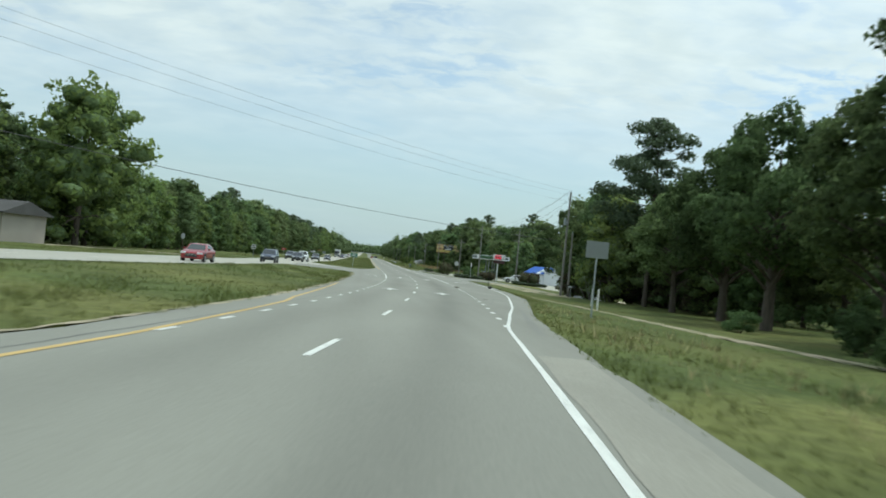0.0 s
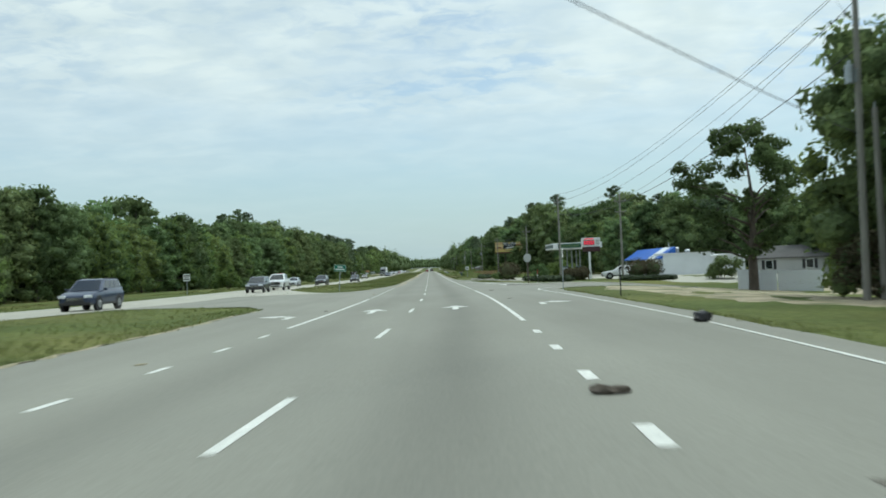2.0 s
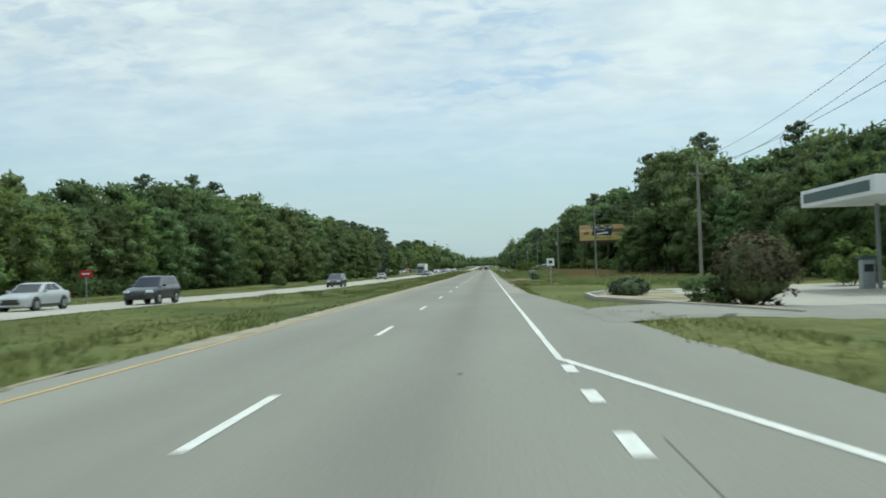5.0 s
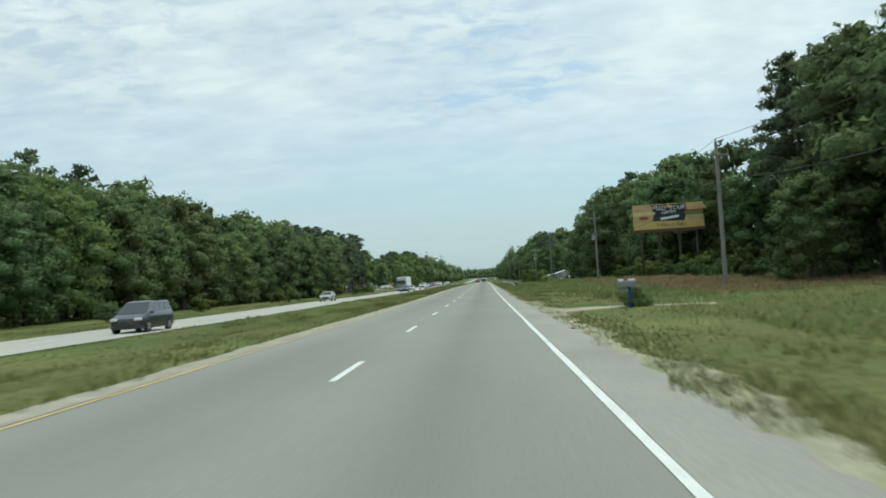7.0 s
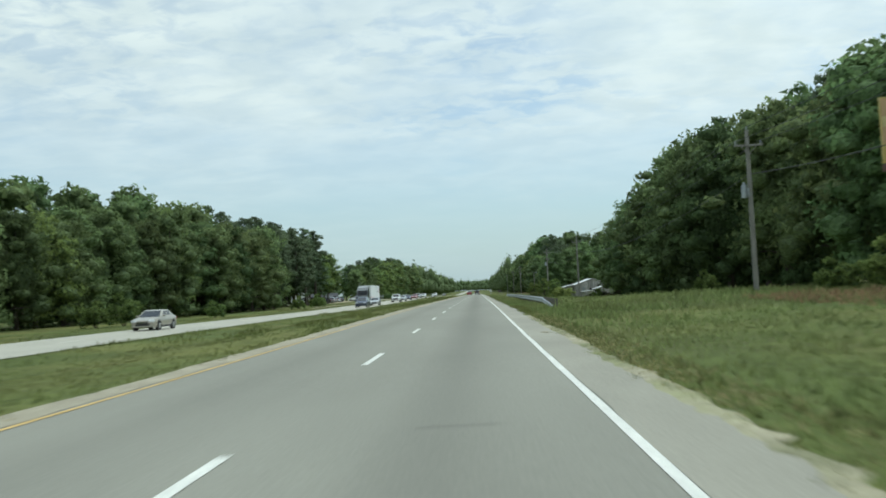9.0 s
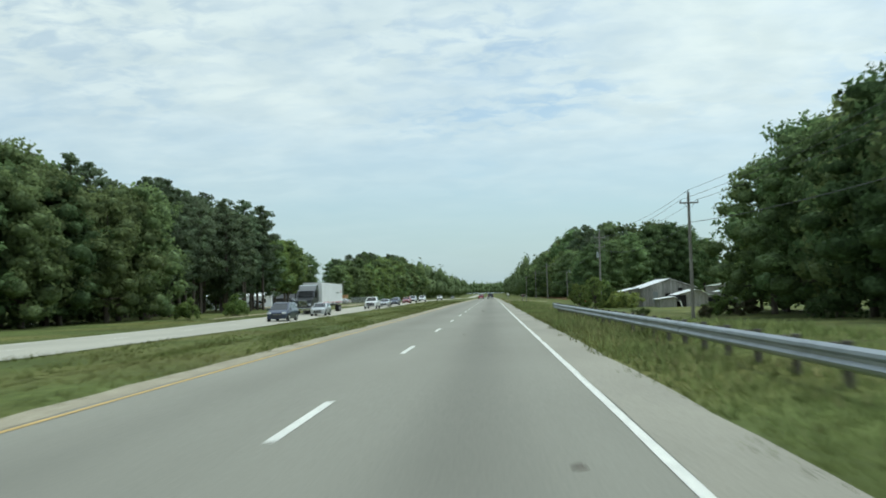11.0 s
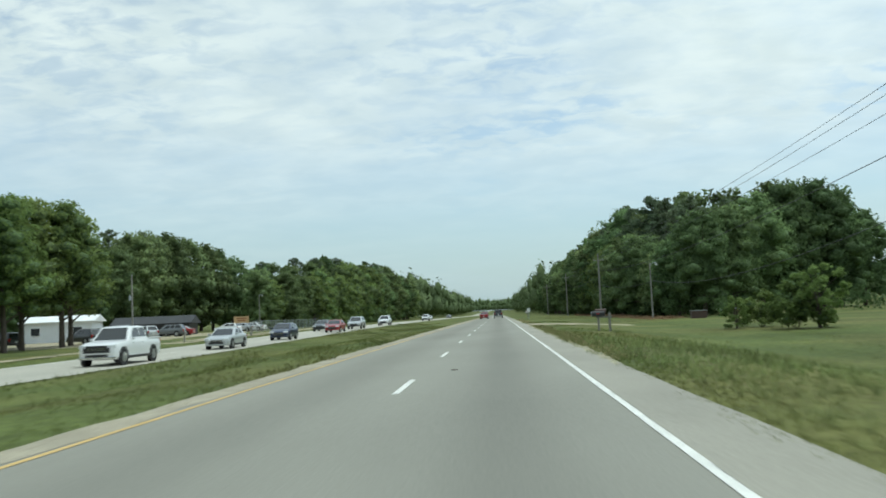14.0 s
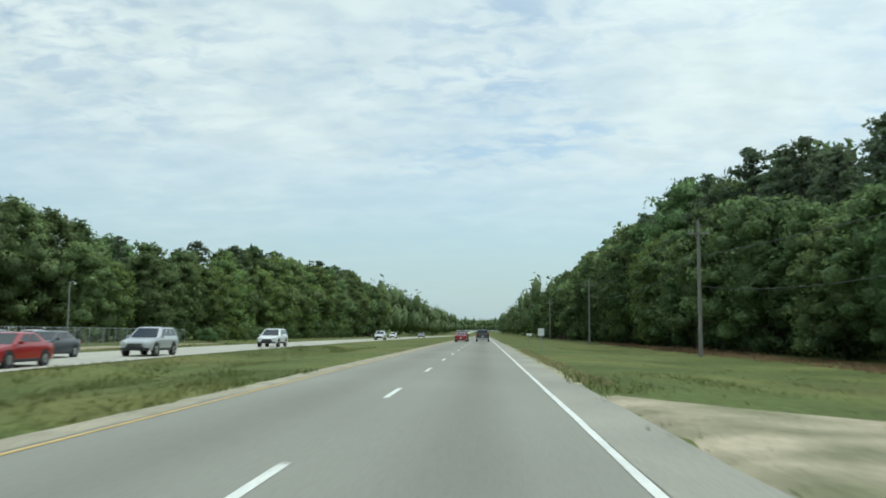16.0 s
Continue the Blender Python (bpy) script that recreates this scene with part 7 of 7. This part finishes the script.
car("pickup", "charcoal", at(672.0, 1.7), "ahead in the outer lane", "cars ahead")
car("sedan", "grey", at(760.0, 1.7), "far ahead in the outer lane", "cars ahead")
LOT = [("suv", "black", 556, -44, 60), ("suv", "silver", 561.5, -44.5, 62), ("pickup", "grey", 567.7, -45, 60), ("suv", "silver", 573, -44.5, 58), ("suv", "grey", 583.5, -45, 95),
       ("sedan", "red", 590, -46, 95), ("hatch", "white", 600, -41.5, 80), ("sedan", "silver", 606, -41, 78), ("sedan", "white", 612.5, -41, 80), ("suv", "black", 552, -51, 60), ("sedan", "white", 540, -48, 85)]
for kind, color, s, d, turn in LOT:
    car(kind, color, at(s, d, 0.03, turn), "parked on the sandy sales lot", "cars on the lot")
car("suv", "white", pose(25.0, 168.0, spot(25, 168) + 0.04, 0, 0, 84), "parked before the corner shop", "cars by the shop")
car("sedan", "silver", at(40, 36, 0, 70), "parked among the trees", "")
car("sedan", "white", at(46, 38, 0, 80), "parked among the trees", "")


def semi_truck(m):
    e = thing("semi_truck", m, "dark semi-trailer truck with a long white box trailer", "truck")
    P = M["paint_charcoal"]
    bm = bmesh.new()
    prism(bm, [(8.5, 0.75), (11.2, 0.75), (11.55, 1.0), (11.5, 1.75), (9.9, 2.1), (9.4, 2.95), (8.9, 3.05), (7.2, 3.05), (7.2, 0.95), (8.5, 0.95)], -1.15, 1.15, "x")
    part("cab", bm, P, e)
    bm = bmesh.new()
    prism(bm, [(7.2, 3.05), (8.8, 3.05), (8.3, 3.6), (7.2, 3.75)], -1.1, 1.1, "x")
    part("wind_deflector", bm, M["paint_grey"], e)
    bm = bmesh.new()
    vs = [bm.verts.new(p) for p in ((-0.98, 9.93, 2.14), (0.98, 9.93, 2.14), (0.92, 9.44, 2.92), (-0.92, 9.44, 2.92))]
    f = bm.faces.new(vs)
    bmesh.ops.solidify(bm, geom=[f], thickness=-0.03)
    part("windscreen", bm, M["car_glass"], e)
    for sx in (-1, 1):
        bm = bmesh.new()
        prism(bm, [(8.35, 2.1), (9.6, 2.1), (9.25, 2.85), (8.35, 2.85)], sx * 1.14, sx * 1.165, "x")
        part("side_window", bm, M["car_glass"], e)
        bm = bmesh.new()
        box(bm, (sx * 0.86, 11.5, 1.2), (0.34, 0.1, 0.26), 0.03)
        part("headlight", bm, M["lamp_glass"], e)
        bm = bmesh.new()
        rod(bm, (sx * 0.95, 6.6, 0.75), (sx * 0.95, 8.1, 0.75), 0.32, 0.32, 14)
        part("fuel_tank", bm, M["chrome"], e)
        bm = bmesh.new()
        rod(bm, (sx * 1.05, 7.0, 1.0), (sx * 1.05, 7.0, 3.7), 0.07, 0.07, 8)
        part("exhaust_stack", bm, M["chrome"], e)
        bm = bmesh.new()
        box(bm, (sx * 1.36, 9.5, 2.35), (0.12, 0.2, 0.6), 0.03)
        part("wing_mirror", bm, M["black"], e)
    bm = bmesh.new()
    box(bm, (0, 11.55, 1.35), (1.1, 0.1, 0.75), 0.03)
    g = part("grille", bm, M["chrome"], e)
    for j in range(5):
        bm = bmesh.new()
        box(bm, (0, 11.61, 1.08 + j * 0.13), (0.95, 0.02, 0.05))
        part("grille_bar", bm, M["black"], g)
    bm = bmesh.new()
    box(bm, (0, 11.55, 0.62), (2.3, 0.24, 0.36), 0.05)
    part("front_bumper", bm, M["chrome"], e)
    bm = bmesh.new()
    box(bm, (0, 5.5, 0.95), (0.9, 8.5, 0.24), 0.02)
    part("chassis", bm, M["black"], e)
    bm = bmesh.new()
    box(bm, (0, -2.6, 2.62), (2.55, 16.1, 2.85), 0.03)
    tr = part("trailer_box", bm, M["white_metal"], e, "long white trailer box with red and dark stripes")
    for sx in (-1, 1):
        for y0, y1 in ((-10.3, -4.4), (-3.6, -1.0), (0.0, 4.8)):
            for z, mt in ((1.42, "sign_red"), (1.29, "bb_dark")):
                bm = bmesh.new()
                box(bm, (sx * 1.279, (y0 + y1) / 2, z), (0.006, y1 - y0, 0.09))
                part("stripe", bm, M[mt], tr)
        bm = bmesh.new()
        box(bm, (sx * 1.279, -9.5, 2.95), (0.006, 0.45, 0.4))
        part("emblem", bm, M["sign_red"], tr)
        bm = bmesh.new()
        box(bm, (sx * 1.279, -6.8, 2.75), (0.006, 2.6, 0.16))
        part("bar", bm, M["sign_back"], tr)
        bm = bmesh.new()
        rod(bm, (sx * 0.8, 2.8, 0.25), (sx * 0.8, 2.8, 1.2), 0.08, 0.08, 6)
        part("landing_leg", bm, M["black"], e)
    for y in (10.4, 5.2, 3.95, -8.0, -9.3):
        for sx in (-1, 1):
            bm = bmesh.new()
            rod(bm, (sx * 0.7, y, 0.51), (sx * 1.22, y, 0.51), 0.51, 0.51, 20)
            t = part("tyre", bm, M["rubber"], e)
            bm = bmesh.new()
            rod(bm, (sx * 1.19, y, 0.51), (sx * 1.24, y, 0.51), 0.28, 0.2, 14)
            part("rim", bm, M["rim"], t)
    bm = bmesh.new()
    box(bm, (0, -8.6, 1.05), (1.0, 3.6, 0.3), 0.02)
    part("bogie", bm, M["black"], e)
    return e


semi_truck(at(479.0, FAR, 0.0, 180))


# ------------------------------------------------------------- small planting
def hedge(s0, s1, d0, d1, h, w, label, seed, mat="hedge_leaf"):
    e = thing("hedge", at(s0, d0), label, "hedge")
    rng = np.random.default_rng(seed)
    inv = e.matrix_basis.inverted()
    n = max(2, int(math.hypot(s1 - s0, d1 - d0) / (w * 0.55)))
    lobes = []
    for i in range(n):
        k = (i + 0.5) / n
        s, d = s0 + (s1 - s0) * k, d0 + (d1 - d0) * k
        x, y = xy(s, d)
        p = inv @ Vector((float(x), float(y), float(z_at(s, d)) + h * 0.45))
        lobes.append(((p.x, p.y, p.z), (w * 0.55, w * 0.55, h * rng.uniform(0.48, 0.6))))
    crown_mesh("foliage", lobes, int((400 if h < 1.2 else 1300) * n), 0.09 if h < 1.2 else 0.11, rng, M[mat], 1.0, 0.55, 0.8, parent=e)
    bm = bmesh.new()
    for c, _ in lobes:
        rod(bm, (c[0], c[1], c[2] - h * 0.6), (c[0], c[1], c[2]), 0.04, 0.02, 5)
    part("woody_base", bm, M["bark"], e)


hedge(174.0, 175.2, 13.2, 17.4, 0.75, 1.2, "clipped dark hedge beside the forecourt", 31)
hedge(145.5, 144.6, 11.2, 14.9, 0.7, 1.1, "clipped dark hedge at the street corner", 32)
hedge(159.4, 160.4, 23.2, 30.0, 0.7, 1.0, "clipped dark hedge at the street corner", 33)
hedge(162.2, 161.6, 24.9, 28.6, 2.7, 2.3, "reddish-brown twiggy shrubs behind a low hedge", 35, "red_leaf")
hedge(166.0, 166.6, 17.6, 20.4, 1.7, 1.5, "tall brownish shrubs under the price sign", 36, "red_leaf")
hedge(190.0, 196.0, 8.4, 9.6, 0.8, 1.5, "low dark bushes on the planted island", 37)
hedge(183.0, 184.5, 11.4, 12.8, 2.7, 2.3, "round brownish shrub on the planted island", 38, "red_leaf")

SMALL = [("bush_a", 184.0, 10.5, 0.5), ("bush_b", 205, 24, 0.9), ("bush_a", 212, 20, 1.0), ("bush_b", 222, 25, 1.1), ("bush_a", 230, 27, 0.9), ("bush_a", 238, 26.5, 1.1), ("bush_b", 252.3, 8.0, 0.25),
         ("bush_a", 251.2, 7.7, 0.36), ("bush_b", 331.0, 22, 0.8), ("bush_b", 333, 25, 0.9), ("bush_b", 332, 28.5, 0.8), ("bush_b", 334, 31, 0.9), ("bush_b", 331.5, 19.5, 0.55), ("oak_d", 274.0, 22.3, 0.53), ("oak_d", 277.0, 25.8, 0.55), ("oak_d", 254.0, 27.0, 0.5), ("maple_b", 262.0, 28.0, 0.6), ("oak_d", 322.0, 36.0, 0.8), ("bush_a", 292, 24, 0.5), ("bush_b", 311, 30, 0.9), ("bush_b", 322.0, 25.5, 0.75), ("bush_b", 316.0, 27.5, 0.85), ("bush_b", 325.5, 29.0, 0.9), ("bush_b", 319.0, 31.0, 0.9), ("bush_b", 326.5, 23.0, 0.6),
         ("vine", 480.5, 20.4, 0.95), ("vine", 484.0, 18.6, 0.55), ("maple_b", 486.0, 19.0, 0.40), ("bush_b", 484.5, 15.6, 0.5), ("young", 483.6, 16.7, 1.0), ("young", 481.0, 14.2, 0.8),
         ("bush_b", 480.2, 14.8, 0.5), ("bush_b", 520.9, 19.4, 0.78), ("young", 519.0, 17.2, 0.5), ("bush_b", 516.5, 20.2, 0.95), ("young", 516.0, 21.5, 0.9), ("bush_b", 326.0, -32.5, 0.75), ("bush_a", 300.0, -33, 0.8), ("bush_b", 372, -32, 1.0),
         ("bush_b", 368.0, -33.0, 0.8), ("bush_b", 192, -31, 1.15), ("bush_a", 205, -32, 0.8), ("bush_a", 108.5, -28.5, 0.55), ("bush_b", 455, -32, 0.8), ("bush_b", 470.0, -30.8, 0.9), ("bush_b", 472.6, -32.0, 0.7), ("bush_b", 400.0, -31.5, 0.7), ("bush_a", 20, 17.5, 0.8), ("bush_a", 12, 15.2, 0.75),
         ("bush_a", 33, 17.0, 0.5), ("brush", 85.0, 20.0, 0.7), ("brush", 82.0, 22.0, 0.9), ("brush", 79.0, 24.0, 0.9), ("brush", 75.0, 25.0, 0.8), ("brush", 66.0, 25.5, 0.8), ("brush", 88.0, 18.2, 0.7), ("bush_b", 352, 18.5, 0.5), ("bush_a", 158.6, 35.3, 1.15), ("bush_a", 404.0, 9.8, 0.3), ("bush_b", 436.5, 22.0, 0.6), ("brush", 435.0, 20.5, 0.26), ("brush", 438.5, 23.5, 0.34), ("brush", 431.5, 19.6, 0.24), ("brush", 434.0, 23.5, 0.3), ("brush", 440.0, 26.0, 0.36), ("bush_a", 641, -33, 0.8), ("bush_b", 655, -33, 0.9)]
for kind, s, d, k in SMALL:
    plant(kind, s, d, k, s * 37 % 360, group="roadside bushes")
for kind, s, d, k, lab in (("pine_big", 73.0, 22.5, 1.0, ""), ("oak_open", 127.0, 27.3, 1.14, ""), ("oak_near", 64.0, 22.5, 0.95, ""), ("oak_open", 17.0, 20.8, 1.36, "leafy green oak tree shading the verge"), ("oak_near", 27.0, 21.5, 1.08, ""), ("oak_near", 52.0, 22.5, 1.12, ""),
                           ("oak_near", 41.0, 21.5, 1.2, "")):
    plant(kind, s, d, k, s * 53 % 360, group="trees beside the near verge")


# ------------------------------------------------------------- litter and debris on the road
def debris(m, size, seed, mat, label, name):
    rng = np.random.default_rng(seed)
    e = thing(name, m, label, "debris")
    bm = bmesh.new()
    bmesh.ops.create_icosphere(bm, subdivisions=2, radius=1.0)
    for v in bm.verts:
        k = 1 + 0.35 * math.sin(v.co.x * 3 + seed) * math.sin(v.co.y * 4 + seed * 2) + rng.uniform(-0.16, 0.16)
        v.co = Vector((v.co.x * size[0] * k, v.co.y * size[1] * k, max(0.0, (v.co.z * 0.6 + 0.4) * size[2] * k)))
    part("scrap", bm, M[mat], e)


debris(at(62.9, 3.45), np.array((0.21, 0.12, 0.08)), 3, "bark", "crumpled dark brown scrap lying on the road", "road_scrap")
debris(at(74.3, 7.4), np.array((0.20, 0.17, 0.24)), 4, "black", "black crumpled bag beside the edge line", "rubbish_bag")
rng0 = random.Random(12)
for i in range(26):
    s = rng0.uniform(20, 540)
    d = rng0.choice((rng0.uniform(4.0, 4.6), rng0.uniform(-3.6, -3.3), rng0.uniform(0.5, 3.0)))
    debris(at(s, d), np.array((0.10, 0.12, 0.02)) * rng0.uniform(0.5, 1.3), 50 + i, rng0.choice(("bark", "sand", "bark")), "small scrap of bark on the road", "road_scrap")


def seals():
    """Dark sealed cracks and seams in the asphalt."""
    rng = np.random.default_rng(8)
    for s0, s1, d0, d1, w in ((14, 24, 3.66, 3.60, 0.035), (45, 55, 3.58, 3.6, 0.045), (46.5, 53, 3.52, 3.64, 0.035), (30, 40, 3.9, 4.7, 0.03), (128, 140, 3.75, 3.72, 0.03), (-5, 60, -3.05, -3.2, 0.04), (142, 158, 3.56, 3.70, 0.018)):
        n = int(abs(s1 - s0) / 1.5) + 2
        ss = np.linspace(s0, s1, n)
        dc = np.linspace(d0, d1, n) + rng.normal(scale=0.02, size=n)
        strip("crack_seal", ss, dc - w / 2 * rng.uniform(0.4, 1.2, n), dc + w / 2, M["seal"], 0.004, 1, label="dark sealed seam in the asphalt", category="road seam")
    for s, d, L in ((247.6, 4.0, 1.6), (275.0, 4.2, 1.0), (296.5, 4.2, 0.9), (400.5, 2.4, 1.3), (383.6, 4.4, 1.1), (296.2, 1.9, 0.8), (140.5, 5.5, 2.0), (134.0, 6.0, 2.4), (519.0, 1.5, 1.2)):
        slab("cross_crack", [(s, d - L / 2), (s + 0.02, d - L / 2), (s + 0.06, d + L / 2), (s + 0.035, d + L / 2)], M["seal"], 0.004, "dark crack across the asphalt", "road seam")


seals()
ts = np.linspace(9, 27, 19)
strip("tyre_stain", ts, np.interp(ts, (9, 14, 27), (4.05, 4.2, 4.95)), np.interp(ts, (9, 14, 27), (4.27, 4.48, 5.02)), M["stain"], 0.0075, 1, 0.012, label="dark oily tyre streak on the shoulder", category="road stain")
slab("asphalt_patch", [(149.3, 5.0), (149.9, 4.75), (150.6, 5.2), (150.6, 5.7), (149.9, 5.95), (149.2, 5.6)], M["seal"], 0.004, "dark patch of newer asphalt in the turning lane", "road patch")


# ------------------------------------------------------------- grass
def grass(name, spans, per_m2, h0, h1, mat, seed, label):
    """Blades in tufts of three over stretches (s0, s1, d0, d1)."""
    rng = np.random.default_rng(seed)
    V = []
    for s0, s1, d0, d1 in spans:
        n = int((s1 - s0) * abs(d1 - d0) * per_m2)
        s, d = rng.uniform(s0, s1, n), rng.uniform(d0, d1, n)
        l, r = np.interp(s, LEFT_S, LEFT_D), np.interp(s, RIGHT_S, RIGHT_D)
        rag = 0.42 * (value_noise(s, d * 0, 1.7, 31) - 0.5) + 0.2 * (value_noise(s, d * 0, 0.45, 32) - 0.5)
        ok = ((d < l + 0.02 + rag) | (d > r - 0.06 + rag)) & ((d > OPP_IN + 0.1) | (d < OPP_OUT))
        clear = np.ones(n, bool)
        for a, b, c, e in ((176, 216, 5, 50), (152, 176, 24, 50), (118, 139.2, 7, 90), (537, 550, 4.2, 14), (81, 117, 11.6, 28), (540, 622, -62, -27), (97, 129, -17, -3)):
            clear &= ~((s > a) & (s < b) & (d > c) & (d < e))
        clear &= ~((s > 126) & (s < 157) & (d > -16.2) & (d < np.interp(s, (127, 129, 130.6, 137, 143, 150, 157), (-8.0, -8.4, -9.4, -11.3, -12.9, -14.6, -15.95))))
        loose = ((s > 236) & (s < 300)) | ((s > 490) & (s < 536))
        ok &= clear | (rng.random(n) < np.where(loose, 0.35, 0.05) * (1.6 if mat == "straw" else 1.0))
        s, d = s[ok], d[ok]
        x, y = xy(s, d)
        z = z_at(s, d) - 0.03
        n = len(s)
        patchy = 0.6 + 0.8 * np.sin(s * 0.21 + d * 0.9) ** 2 * np.sin(s * 0.057 + 1.3) ** 2
        for k in range(3):
            h = rng.uniform(h0, h1, n) * patchy
            a = rng.uniform(0, 2 * math.pi, n)
            w = 0.010 + h * 0.04
            lx, ly = rng.normal(scale=0.35, size=n) * h, rng.normal(scale=0.35, size=n) * h
            ox, oy = rng.normal(scale=0.05, size=(2, n))
            V.append(np.stack([np.stack([x + ox - np.cos(a) * w, y + oy - np.sin(a) * w, z], -1), np.stack([x + ox + np.cos(a) * w, y + oy + np.sin(a) * w, z], -1),
                               np.stack([x + ox + lx, y + oy + ly, z + h], -1)], 1).reshape(-1, 3))
    v = np.concatenate(V)
    f = np.arange(len(v)).reshape(-1, 3)
    up = np.repeat(rng.normal(scale=0.25, size=(len(f), 3)) + np.array((0, 0, 1.0)), 3, axis=0)
    up /= np.linalg.norm(up, axis=1, keepdims=True)
    tagged(raw(name, v, f, M[mat], normals=up), label, "grass", "", "stuff")


grass("verge_grass", [(-12, 560, 4.0, 9.0)], 17, 0.05, 0.15, "blade", 1, "tufted green roadside grass with dry stalks")
grass("verge_grass", [(200, 545, 4.0, 5.4)], 22, 0.05, 0.14, "blade", 11, "thick tufted grass along the edge of the asphalt")
grass("median_grass", [(-12, 560, -8.5, -3.4)], 17, 0.06, 0.18, "blade", 2, "tufted green grass of the median")
grass("median_grass", [(0, 620, -16.2, -8.5)], 7, 0.08, 0.22, "blade", 3, "tufted green grass of the median")
grass("tall_grass", [(220, 345, 8.0, 24), (288, 352, 5.0, 8.0), (352, 440, 4.5, 13), (440, 496, 5.0, 11), (336, 424, 5.1, 6.15), (336, 424, 6.3, 7.4), (336, 424, 5.4, 6.1)], 11, 0.14, 0.34, "tall_blade", 4, "tall unmown roadside grass")
grass("verge_grass", [(-12, 100, 9, 15), (500, 640, 9, 20), (440, 500, 12, 22)], 7, 0.04, 0.10, "blade", 5, "short mown roadside grass")
grass("verge_grass", [(40, 660, -33, -24.4)], 4, 0.08, 0.20, "blade", 6, "rough green grass beyond the far carriageway")
grass("dry_grass", [(262, 328, 13.5, 26), (560, 660, 18.5, 23)], 13, 0.16, 0.40, "dry", 7, "tall dry reddish grass before the wood")
grass("dry_verge", [(224, 330, 4.3, 5.5), (482, 536, 4.4, 5.5), (553, 600, 4.4, 5.4)], 26, 0.07, 0.15, "straw", 12, "short straw-coloured worn grass beside the asphalt")
grass("verge_stalks", [(-12, 40, 5.5, 9.5), (355, 470, 5, 9), (236, 300, 7, 12)], 1.2, 0.18, 0.38, "straw", 8, "thin dry seed stalks in the verge")
